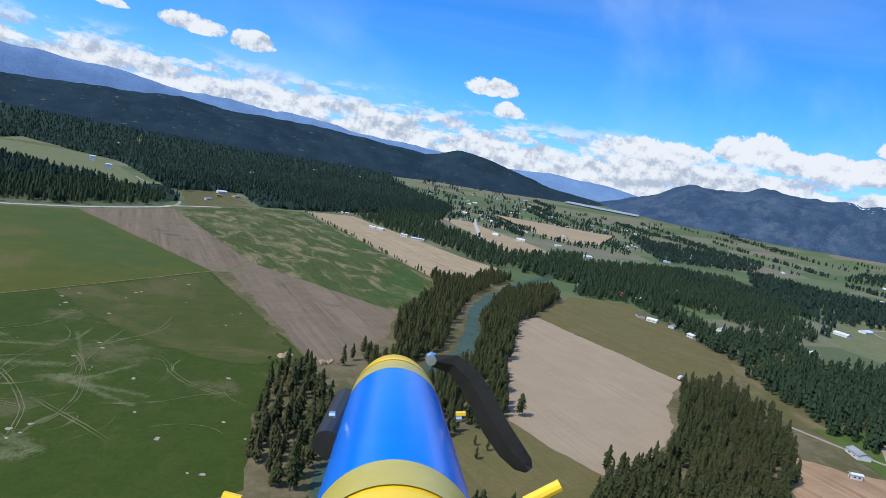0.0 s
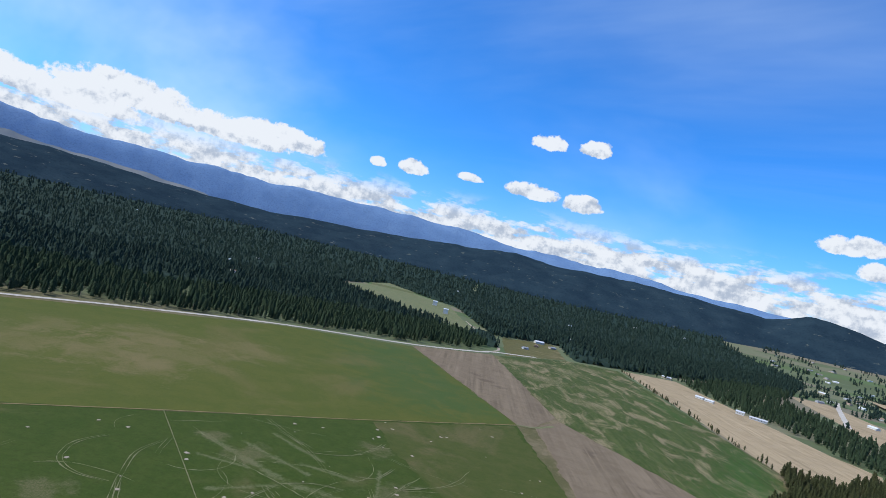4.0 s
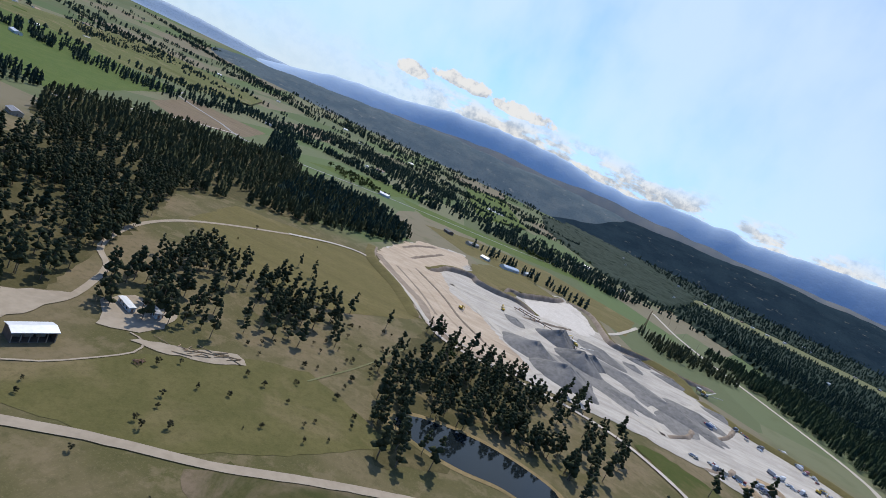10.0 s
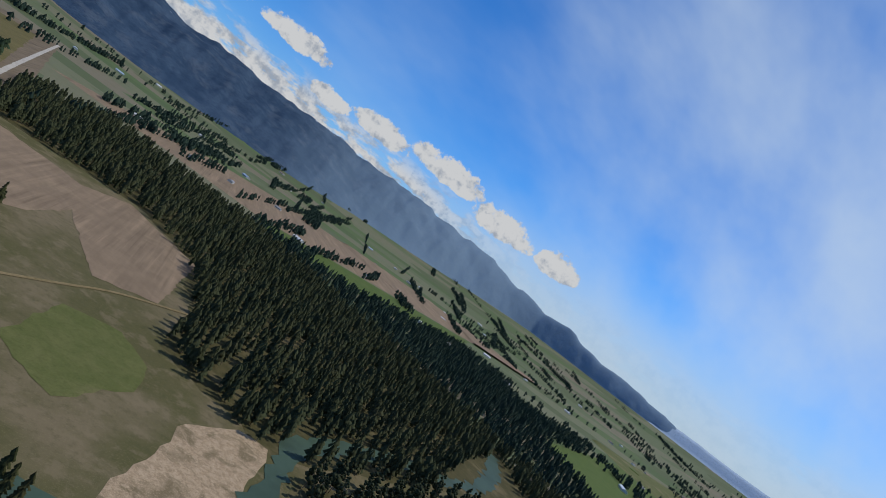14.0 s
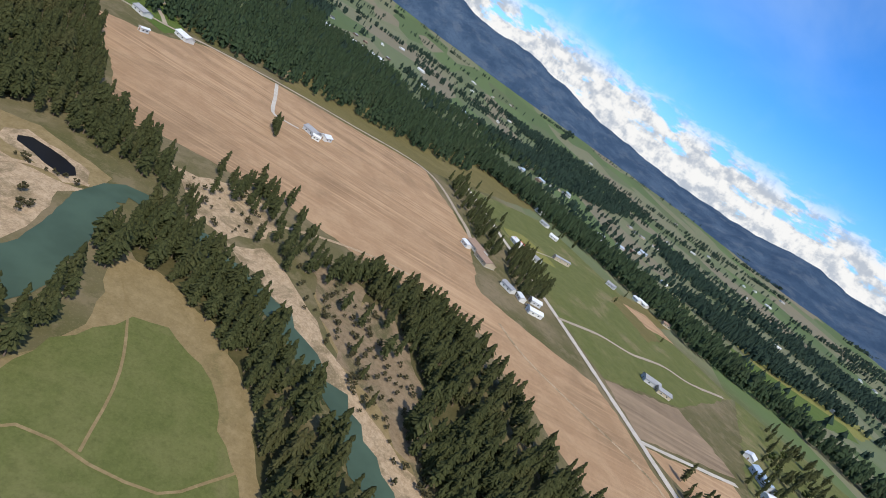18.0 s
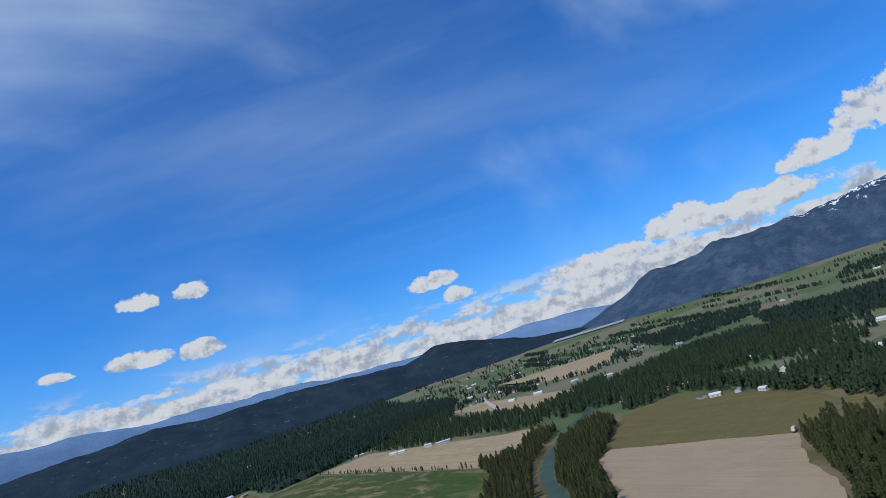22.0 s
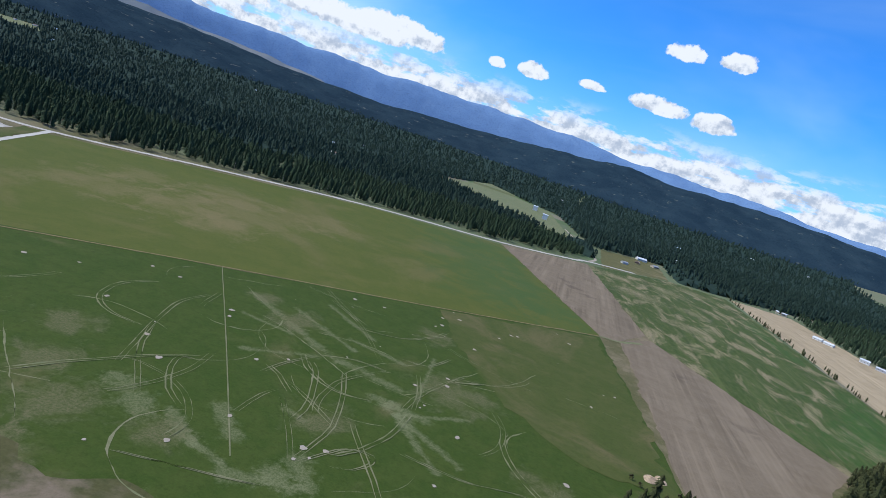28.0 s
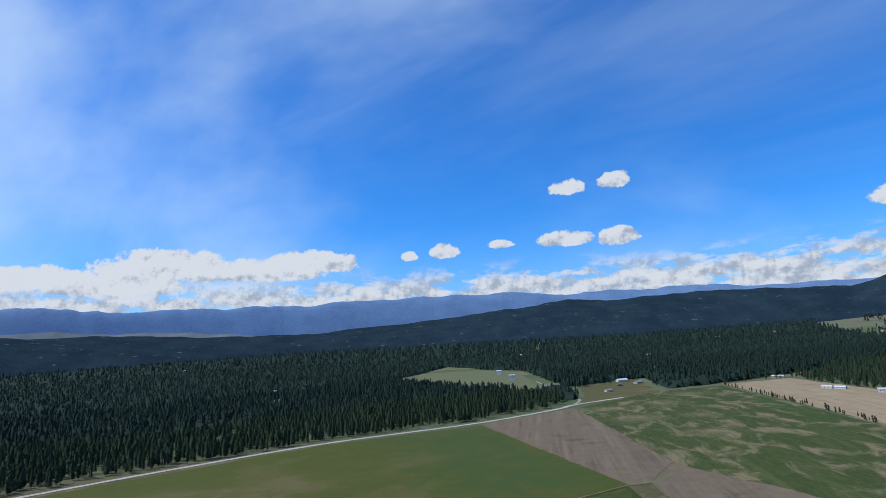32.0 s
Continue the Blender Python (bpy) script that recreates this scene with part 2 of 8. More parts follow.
def field_material(name, main, second, patch, patch_scale=0.012, patch_from=0.52, turn=0.0, rows=0.0, row_strength=0.25, stretch=1.0, blotches=(), blotch=(0.128, 0.112, 0.054), woolly=0.40, smears=(), smear=(0.150, 0.150, 0.072)):
    """Crop or soil: fine grain, broad patches, and drill rows where rows (their spacing in metres) is given."""
    m = Nodes(name, 0.95, 0.0, 0.1)
    grain = m.noise(0.35, 5.0, 0.7)
    drawn = m.mapped(turn, (1.0, stretch, 1.0)) if stretch != 1.0 else m.place
    broad = m.noise(patch_scale, 6.0, 0.62, drawn, 0.8)
    mid = m.noise(patch_scale * 5, 5.0, 0.65, drawn, 0.5)
    c = m.mix(m.band(mid, 0.35, 0.68), main, second)
    c = m.mix(m.math("MULTIPLY", m.band(broad, patch_from, patch_from + 0.16), 0.85), c, patch)
    dark = tuple(v * 0.62 for v in main)
    fine = m.noise(1.1, 4.0, 0.75)
    c = m.mix(m.math("MULTIPLY", m.band(grain, 0.42, 0.72), woolly), c, dark)
    c = m.mix(m.math("MULTIPLY", m.band(fine, 0.50, 0.66), 0.4 * woolly), c, tuple(min(1.0, v * 1.5) for v in second))
    c = m.mix(m.math("MULTIPLY", m.band(fine, 0.48, 0.34), 0.5 * woolly), c, tuple(v * 0.5 for v in main))
    for (ax, ay), (bx, by), r in smears:
        # a wheel-worn streak between two places, fraying out at its rim
        d = m.node("ShaderNodeVectorMath")
        d.operation = "DISTANCE"
        long = math.hypot(bx - ax, by - ay)
        ux, uy = (bx - ax) / long, (by - ay) / long
        split = m.node("ShaderNodeVectorMath")
        split.operation = "DOT_PRODUCT"
        m.link(m.place, split.inputs[0])
        split.inputs[1].default_value = (ux, uy, 0.0)
        t = m.math("MINIMUM", m.math("MAXIMUM", m.math("SUBTRACT", split.outputs["Value"], ax * ux + ay * uy), 0.0), long)
        foot = m.node("ShaderNodeCombineXYZ")
        m.link(m.math("ADD", m.math("MULTIPLY", t, ux), ax), foot.inputs[0])
        m.link(m.math("ADD", m.math("MULTIPLY", t, uy), ay), foot.inputs[1])
        foot.inputs[2].default_value = 0.15
        m.link(m.place, d.inputs[0])
        m.link(foot.outputs[0], d.inputs[1])
        rim = m.math("ADD", d.outputs["Value"], m.math("MULTIPLY", m.math("SUBTRACT", mid, 0.5), 2.6 * r))
        rim = m.math("ADD", rim, m.math("MULTIPLY", m.math("SUBTRACT", grain, 0.5), 2.4 * r))
        c = m.mix(m.math("MULTIPLY", m.band(rim, r, 0.0), m.math("ADD", 0.25, m.math("MULTIPLY", m.band(fine, 0.35, 0.65), 0.45))), c, smear)
    for x, y, r in blotches:
        # a worn place with a soft ragged rim
        d = m.node("ShaderNodeVectorMath")
        d.operation = "DISTANCE"
        m.link(m.place, d.inputs[0])
        d.inputs[1].default_value = (x, y, 0.15)
        rim = m.math("ADD", d.outputs["Value"], m.math("MULTIPLY", m.math("SUBTRACT", mid, 0.5), 3.2 * r))
        rim = m.math("ADD", rim, m.math("MULTIPLY", m.math("SUBTRACT", grain, 0.5), 0.9 * r))
        c = m.mix(m.math("MULTIPLY", m.band(rim, r, 0.1 * r), m.math("ADD", 0.25, m.math("MULTIPLY", m.band(fine, 0.35, 0.65), 0.5))), c, blotch)
    if rows:
        # passes of the plough: streaks drawn out along the rows, strong in some parts and gone in others
        shows = m.math("ADD", 0.25, m.math("MULTIPLY", m.band(m.noise(0.016, 3.0, 0.5), 0.40, 0.60), 0.75))
        for wide, high in ((0.33, 1.0), (0.075, 0.8)):
            streak = m.noise(wide * 4.0 / rows, 3.0, 0.6, m.mapped(turn, (1.0, 0.03, 1.0)), 0.3)
            much = m.math("MULTIPLY", shows, high * row_strength * 2.2)
            c = m.mix(m.math("MULTIPLY", m.band(streak, 0.50, 0.68), much), c, tuple(min(1, v * 1.34) for v in second))
            c = m.mix(m.math("MULTIPLY", m.band(streak, 0.48, 0.32), much), c, tuple(v * 0.62 for v in main))
    m.colour(c).bump(grain, 0.25, 0.15)
    return m.material


def plain_material(name, main, second, scale=2.0, rough=0.7, metal=0.0, spec=0.4, bump=0.0):
    m = Nodes(name, rough, metal, spec)
    g = m.noise(scale, 5.0, 0.6)
    g2 = m.noise(scale * 0.13, 3.0, 0.5)
    m.colour(m.mix(m.band(m.math("ADD", m.math("MULTIPLY", g, 0.6), m.math("MULTIPLY", g2, 0.4)), 0.3, 0.7), main, second))
    if bump:
        m.bump(g, bump, 0.4)
    return m.material


def object_tone(name, tones, rough=0.6, metal=0.0, spec=0.4, scale=1.5):
    """One material whose tone changes from object to object."""
    m = Nodes(name, rough, metal, spec)
    ramp = m.node("ShaderNodeValToRGB")
    ramp.color_ramp.interpolation = "CONSTANT"
    m.link(m.random(), ramp.inputs[0])
    els = ramp.color_ramp.elements
    while len(els) < len(tones):
        els.new(0.5)
    for i, tone in enumerate(tones):
        els[i].position, els[i].color = i / len(tones), (*tone, 1)
    g = m.noise(scale, 4.0)
    m.colour(m.mix(m.math("MULTIPLY", m.band(g, 0.5, 0.8), 0.25), ramp.outputs[0], (0.2, 0.17, 0.13)))
    return m.material


GRASS = field_material("dry_grass", (0.092, 0.086, 0.030), (0.118, 0.104, 0.040), (0.185, 0.142, 0.075), 0.013, 0.52)
AIRFIELD = field_material("airfield_grass", (0.037, 0.058, 0.009), (0.049, 0.066, 0.012), (0.100, 0.090, 0.034), 0.017, 0.57, blotches=[(-128, 96, 20), (-118, 66, 15), (-94, 103, 13), (-142, 66, 22), (-114, 230, 18), (-140, 243, 11), (-167, 138, 15), (-20, 222, 26), (20, 300, 20), (-60, 150, 16), (-200, 110, 20), (30, 170, 14), (-50, 290, 15), (-240, 120, 14), (-225, 60, 26), (-205, 85, 22), (-250, 40, 18), (-180, 60, 24), (-262, 100, 16), (-150, 110, 16)], smears=[((-80, 206), (-44, 202), 5), ((-146, 242), (-76, 203), 4), ((-135, 213), (-106, 212), 2.5), ((-111, 178), (-86, 199), 3), ((-49, 185), (-25, 183), 6), ((-56, 109), (-51, 107), 7), ((-124, 120), (-106, 110), 8), ((-99, 116), (-83, 106), 4), ((-75, 75), (-61, 75), 7), ((-83, 106), (-71, 104), 3), ((-72, 147), (-63, 145), 3), ((-67, 100), (-52, 106), 5), ((-112, 271), (-74, 247), 3), ((-82, 235), (-50, 232), 3), ((-43, 183), (-32, 178), 6), ((-90, 131), (-76, 118), 5), ((-52, 121), (-46, 113), 6), ((-37, 178), (-11, 150), 3), ((-37, 178), (-4, 160), 3), ((-122, 246), (-75, 223), 3), ((-40, 255), (-33, 196), 2), ((-37, 178), (-10, 200), 2)])
UPPER_FIELD = field_material("olive_crop", (0.069, 0.081, 0.015), (0.083, 0.088, 0.018), (0.108, 0.096, 0.030), 0.007, 0.50, woolly=0.22, blotches=[(-331, 328, 60), (-257, 399, 75), (-290, 350, 60), (-215, 480, 50), (-360, 400, 40), (-300, 440, 55), (-240, 340, 40)], blotch=(0.150, 0.118, 0.050), smears=[((-40, 470), (-130, 690), 80), ((10, 470), (-90, 730), 60)], smear=(0.046, 0.080, 0.022))
STUBBLE = field_material("grey_stubble", (0.152, 0.114, 0.072), (0.174, 0.132, 0.086), (0.116, 0.086, 0.052), 0.016, 0.56, 42, 6.0, 0.22, woolly=0.22, blotches=[(30, 640, 16), (48, 620, 13), (20, 668, 12), (150, 350, 14), (120, 420, 10)], blotch=(0.080, 0.060, 0.040))
MOTTLED = field_material("mottled_crop", (0.042, 0.064, 0.014), (0.074, 0.084, 0.026), (0.245, 0.190, 0.108), 0.038, 0.480, 62, 7.0, 0.18, 0.45, woolly=0.5, blotches=[(115, 770, 46), (90, 870, 36), (165, 655, 34), (175, 910, 40), (190, 780, 30), (230, 1010, 40)], blotch=(0.225, 0.176, 0.100), smears=[((225, 390), (300, 520), 38), ((270, 420), (320, 600), 26), ((300, 700), (290, 900), 18)], smear=(0.036, 0.082, 0.014))
TAN_SOIL = field_material("tan_soil", (0.290, 0.180, 0.100), (0.352, 0.230, 0.132), (0.215, 0.138, 0.078), 0.012, 0.51, 68, 4.0, 0.24, woolly=0.22)
BROWN_SOIL = field_material("brown_soil", (0.195, 0.140, 0.090), (0.235, 0.168, 0.108), (0.285, 0.208, 0.130), 0.012, 0.55, 12, 5.0, 0.26, woolly=0.2)
STRAW_SOIL = field_material("straw_soil", (0.292, 0.220, 0.128), (0.340, 0.258, 0.154), (0.236, 0.174, 0.098), 0.012, 0.52, 68, 4.0, 0.20, woolly=0.2)
BEIGE_SOIL = field_material("beige_soil", (0.292, 0.220, 0.140), (0.318, 0.240, 0.154), (0.252, 0.188, 0.118), 0.008, 0.58, 65, 4.0, 0.08, woolly=0.18)
OLIVE_CROP = field_material("olive_pasture", (0.118, 0.100, 0.036), (0.138, 0.112, 0.044), (0.172, 0.135, 0.064), 0.012, 0.54, 60, 6.0, 0.10)
MEADOW = field_material("meadow", (0.094, 0.104, 0.031), (0.120, 0.122, 0.042), (0.188, 0.152, 0.078), 0.016, 0.51)
BRIGHT_CROP = field_material("bright_crop", (0.070, 0.106, 0.023), (0.092, 0.120, 0.030), (0.118, 0.124, 0.046), 0.010, 0.58)
GRAVEL = field_material("gravel_floor", (0.355, 0.320, 0.278), (0.445, 0.405, 0.352), (0.225, 0.208, 0.186), 0.018, 0.52, 35, 8.0, 0.16, 0.5, woolly=0.25)
SAND = field_material("sandy_bank", (0.310, 0.222, 0.135), (0.405, 0.300, 0.192), (0.140, 0.108, 0.058), 0.075, 0.48, woolly=0.6)
PIT_SOIL = field_material("stripped_soil", (0.380, 0.296, 0.214), (0.455, 0.365, 0.275), (0.270, 0.205, 0.145), 0.020, 0.54, 35, 6.0, 0.10, 0.5, woolly=0.2)
GREY_HEAP = plain_material("grey_aggregate", (0.130, 0.123, 0.115), (0.230, 0.217, 0.202), 0.25, 0.95, 0, 0.1, 0.4)
DARK_FACE = plain_material("dug_face", (0.170, 0.130, 0.098), (0.300, 0.240, 0.185), 0.12, 0.95, 0, 0.1, 0.8)
CONCRETE = plain_material("worn_concrete", (0.36, 0.35, 0.33), (0.44, 0.43, 0.41), 0.6, 0.9)
WORN_OLIVE = field_material("worn_olive_grass", (0.052, 0.066, 0.014), (0.068, 0.074, 0.019), (0.110, 0.092, 0.038), 0.012, 0.48, woolly=0.3)
PALE_MEADOW = field_material("pale_meadow", (0.128, 0.140, 0.062), (0.155, 0.156, 0.076), (0.190, 0.168, 0.098), 0.010, 0.55)
YELLOW_GRASS = field_material("yellow_grass", (0.165, 0.158, 0.042), (0.190, 0.178, 0.054), (0.205, 0.165, 0.080), 0.020, 0.53)
BURNT = field_material("worn_bare_grass", (0.052, 0.056, 0.018), (0.078, 0.070, 0.027), (0.185, 0.136, 0.094), 0.020, 0.47, woolly=0.3)
DRY_GRASS = field_material("bleached_grass", (0.190, 0.140, 0.066), (0.235, 0.175, 0.088), (0.105, 0.092, 0.036), 0.030, 0.54)
FOREST_FLOOR = field_material("forest_floor", (0.062, 0.056, 0.022), (0.088, 0.074, 0.032), (0.150, 0.118, 0.060), 0.025, 0.50)
FLAT_SOIL = field_material("river_flat_soil", (0.180, 0.130, 0.078), (0.235, 0.172, 0.108), (0.070, 0.072, 0.030), 0.050, 0.48, woolly=0.5)
ROAD = plain_material("gravel_road", (0.360, 0.320, 0.270), (0.480, 0.435, 0.370), 0.3, 0.95, 0, 0.1, 0.1)
DIRT_ROAD = plain_material("dirt_road", (0.270, 0.222, 0.165), (0.350, 0.292, 0.222), 0.25, 0.95, 0, 0.1, 0.1)
FAINT_TRACK = plain_material("worn_track", (0.108, 0.118, 0.048), (0.185, 0.170, 0.092), 0.16, 0.95, 0, 0.1)
TARMAC = plain_material("weathered_asphalt", (0.215, 0.210, 0.205), (0.265, 0.258, 0.250), 0.35, 0.9, 0, 0.2, 0.02)
WHITE_PAINT = plain_material("worn_white_line_paint", (0.40, 0.40, 0.39), (0.58, 0.58, 0.56), 1.0, 0.8)
LEAD = plain_material("metal_roof_white", (0.52, 0.53, 0.54), (0.64, 0.64, 0.64), 0.5, 0.45, 0.0, 0.5)
BARK = plain_material("bark", (0.110, 0.080, 0.058), (0.165, 0.120, 0.085), 3.0, 0.95)


def needles(name, dark, light, warm, uneven=0.45):
    m = Nodes(name, 0.9, 0.0, 0.15)
    g = m.noise(0.55, 3.0, 0.6)
    f = m.noise(2.8, 2.0, 0.6)
    c = m.mix(m.band(m.math("ADD", m.math("MULTIPLY", g, 0.5), m.math("MULTIPLY", f, 0.5)), 0.32, 0.70), dark, light)
    c = m.mix(m.math("MULTIPLY", m.band(m.noise(0.035, 3.0), 0.5, 0.75), 0.5), c, warm)
    c = m.mix(m.math("MULTIPLY", m.island(), uneven), c, tuple(0.6 * v for v in dark))
    m.colour(c)
    # needles and leaves let a little light through
    through_leaf = m.node("ShaderNodeBsdfTranslucent")
    m.link(c, through_leaf.inputs["Color"])
    blend = m.node("ShaderNodeMixShader")
    blend.inputs[0].default_value = 0.32
    m.link(m.bsdf.outputs[0], blend.inputs[1])
    m.link(through_leaf.outputs[0], blend.inputs[2])
    m.link(blend.outputs[0], m.tree.nodes["Material Output"].inputs["Surface"])
    return m.material


NEEDLES = needles("pine_needles", (0.032, 0.041, 0.015), (0.096, 0.101, 0.039), (0.114, 0.098, 0.042), 0.38)
# needle colour lightened to make up for stands viewed on their shaded side
BACKLIT_PINES = needles("backlit_pine_needles", (0.042, 0.052, 0.024), (0.092, 0.102, 0.048), (0.110, 0.098, 0.046), 0.3)
PINES = needles("dark_pine_needles", (0.029, 0.050, 0.025), (0.056, 0.084, 0.040), (0.066, 0.080, 0.040), 0.3)
FAR_NEEDLES = needles("forest_canopy", (0.024, 0.045, 0.032), (0.036, 0.060, 0.042), (0.040, 0.058, 0.041), 0.2)
LEAVES = needles("broad_leaves", (0.050, 0.070, 0.020), (0.095, 0.115, 0.034), (0.115, 0.110, 0.042))
SCRUB = needles("bare_scrub", (0.060, 0.054, 0.026), (0.110, 0.096, 0.046), (0.095, 0.092, 0.040))


def water_material(name, tone, rough, spec=0.35):
    m = Nodes(name, rough, 0.0, 0.5)
    m.bsdf.inputs["IOR"].default_value = 1.33
    m.bsdf.inputs["Specular IOR Level"].default_value = spec
    g = m.noise(0.05, 4.0)
    m.colour(m.mix(m.band(g, 0.35, 0.7), tone, tuple(v * 0.75 for v in tone)))
    m.bump(m.noise(0.8, 3.0), 0.02, 0.25)
    return m.material


RIVER_WATER = water_material("river_water", (0.058, 0.090, 0.062), 0.5, 0.12)
POND_WATER = water_material("pond_water", (0.010, 0.014, 0.016), 0.06)
DARK_WATER = water_material("dark_pond_water", (0.012, 0.010, 0.007), 0.3, 0.1)
LAKE_WATER = water_material("lake_water", (0.30, 0.34, 0.37), 0.6, 0.1)


def valley_material():
    """The valley floor: dry grass near by, a patchwork of long fields further out."""
    m = Nodes("valley_floor", 0.95, 0.0, 0.1)
    v = m.node("ShaderNodeTexVoronoi")
    v.voronoi_dimensions = "2D"
    warp = m.mapped(-11.0, (0.0023, 0.0075, 1))
    m.link(warp, v.inputs["Vector"])
    v.inputs["Scale"].default_value, v.inputs["Randomness"].default_value = 1.0, 0.85
    ramp = m.node("ShaderNodeValToRGB")
    ramp.color_ramp.interpolation = "CONSTANT"
    split = m.node("ShaderNodeSeparateColor")
    m.link(v.outputs["Color"], split.inputs[0])
    m.link(split.outputs[0], ramp.inputs[0])
    tones = [(0.104, 0.120, 0.060), (0.082, 0.112, 0.046), (0.168, 0.146, 0.096), (0.114, 0.132, 0.066), (0.092, 0.110, 0.052), (0.142, 0.146, 0.082), (0.092, 0.126, 0.050), (0.150, 0.146, 0.086)]
    els = ramp.color_ramp.elements
    while len(els) < len(tones):
        els.new(0.5)
    for i, tone in enumerate(tones):
        els[i].position, els[i].color = i / len(tones), (*tone, 1)
    far = m.node("ShaderNodeVectorMath")
    far.operation = "LENGTH"
    m.link(m.place, far.inputs[0])
    grain = m.noise(0.25, 5.0, 0.65)
    broad = m.noise(0.011, 5.0, 0.6)
    near = m.mix(m.band(broad, 0.42, 0.66), (0.088, 0.080, 0.032), (0.172, 0.132, 0.078))
    near = m.mix(m.math("MULTIPLY", m.band(grain, 0.45, 0.75), 0.5), near, (0.060, 0.058, 0.024))
    near = m.mix(m.math("MULTIPLY", m.band(m.noise(1.1, 4.0, 0.75), 0.52, 0.66), 0.3), near, (0.200, 0.170, 0.085))
    near = m.mix(m.math("MULTIPLY", m.band(m.noise(0.07, 5.0, 0.7), 0.50, 0.62), 0.55), near, (0.180, 0.140, 0.082))
    outer = m.mix(m.math("MULTIPLY", m.band(m.noise(0.03, 5.0), 0.5, 0.8), 0.45), ramp.outputs[0], (0.075, 0.085, 0.035))
    m.colour(m.mix(m.band(far.outputs["Value"], 640.0, 760.0), near, outer)).bump(grain, 0.4, 0.3)
    return m.material


VALLEY = valley_material()


def hill_material(name, low, high, snow_from, bare, hazy=None, relief=9.0, toward=(-0.96, -0.26, 0.0), thick=(0.2, 0.92), clearings=None, snowy=()):
    """Wooded slopes; far tones include painted distance haze. snowy: bearings, and how near to them in cosine, round
    which snow lies on the summits.
    """
    m = Nodes(name, 1.0, 0.0, 0.0)
    g = m.noise(0.006, 6.0, 0.6)
    f = m.noise(0.016, 5.0, 0.62)
    fine = m.noise(0.09, 3.0, 0.6)
    gully = m.noise(0.010, 6.0, 0.62, m.mapped(0.0, (1.0, 1.0, 0.30)))
    c = m.mix(m.band(g, 0.36, 0.68), low, high)
    c = m.mix(m.math("MULTIPLY", m.band(gully, 0.50, 0.66), 0.34 if snow_from else 0.35), c, bare)
    c = m.mix(m.math("MULTIPLY", m.band(fine, 0.45, 0.70), 0.45), c, tuple(0.62 * v for v in low))
    if clearings:
        c = m.mix(m.math("MULTIPLY", m.band(m.noise(0.018, 4.0, 0.6, m.mapped(0.0, (1.0, 1.0, 3.0))), 0.645, 0.685), 0.7), c, clearings)
    if snow_from:
        z = m.node("ShaderNodeSeparateXYZ")
        m.link(m.place, z.inputs[0])
        norm = m.node("ShaderNodeVectorMath")
        norm.operation = "NORMALIZE"
        m.link(m.mapped(0.0, (1.0, 1.0, 0.0)), norm.inputs[0])
        cold = None
        for az, near in snowy:
            way = m.node("ShaderNodeVectorMath")
            way.operation = "DOT_PRODUCT"
            m.link(norm.outputs[0], way.inputs[0])
            way.inputs[1].default_value = (math.sin(radians(az)), math.cos(radians(az)), 0.0)
            here = m.band(way.outputs["Value"], near, 1.0)
            cold = here if cold is None else m.math("MAXIMUM", cold, here)
        streak = m.noise(0.020, 6.0, 0.7, m.mapped(0.0, (1.0, 1.0, 0.22)))
        level = m.math("ADD", z.outputs[2], m.math("MULTIPLY", m.math("SUBTRACT", streak, 0.5), 620.0))
        level = m.math("SUBTRACT", level, m.math("MULTIPLY", m.math("SUBTRACT", 1.0, cold), 170.0))
        c = m.mix(m.math("MULTIPLY", m.band(level, snow_from, snow_from + 40.0), 0.9), c, (0.80, 0.83, 0.88))
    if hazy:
        # milky haze painted into the base colour round the bearing given by toward
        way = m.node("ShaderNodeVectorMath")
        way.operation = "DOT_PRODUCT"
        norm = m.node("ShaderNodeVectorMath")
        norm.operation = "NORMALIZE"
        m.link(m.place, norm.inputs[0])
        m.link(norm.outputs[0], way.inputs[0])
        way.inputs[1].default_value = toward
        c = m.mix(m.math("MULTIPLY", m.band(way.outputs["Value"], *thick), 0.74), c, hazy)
    m.colour(c).bump(f, relief, 0.4)
    return m.material


# the range's blue is distance haze put into its base colour
FAR_RIDGE = hill_material("hazed_wooded_range", (0.125, 0.200, 0.330), (0.150, 0.235, 0.375), 0, (0.175, 0.262, 0.395), (0.56, 0.67, 0.78), 6.0, thick=(0.35, 0.97))
# slope greyed and blued in its base colour to stand for haze
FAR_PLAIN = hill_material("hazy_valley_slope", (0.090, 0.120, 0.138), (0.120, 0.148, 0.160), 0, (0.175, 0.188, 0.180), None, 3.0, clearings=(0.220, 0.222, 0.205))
# ridge paled almost to the sky: the haze is only base colour
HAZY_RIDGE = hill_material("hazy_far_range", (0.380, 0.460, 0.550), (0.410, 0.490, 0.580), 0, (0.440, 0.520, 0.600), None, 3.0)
# slope tones blued for haze, and painted milkier towards the south-west
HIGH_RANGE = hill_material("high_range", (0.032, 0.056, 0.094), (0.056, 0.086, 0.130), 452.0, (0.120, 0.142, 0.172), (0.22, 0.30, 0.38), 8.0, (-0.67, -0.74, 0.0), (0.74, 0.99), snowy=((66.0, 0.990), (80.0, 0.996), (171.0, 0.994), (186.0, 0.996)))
# blue of distance haze mixed into the dark forest tones of both hills
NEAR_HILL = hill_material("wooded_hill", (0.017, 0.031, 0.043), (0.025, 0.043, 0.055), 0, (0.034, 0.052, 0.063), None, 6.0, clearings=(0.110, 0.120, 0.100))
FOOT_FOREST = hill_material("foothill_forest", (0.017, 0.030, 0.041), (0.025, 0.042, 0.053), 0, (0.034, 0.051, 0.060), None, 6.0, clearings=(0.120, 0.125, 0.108))
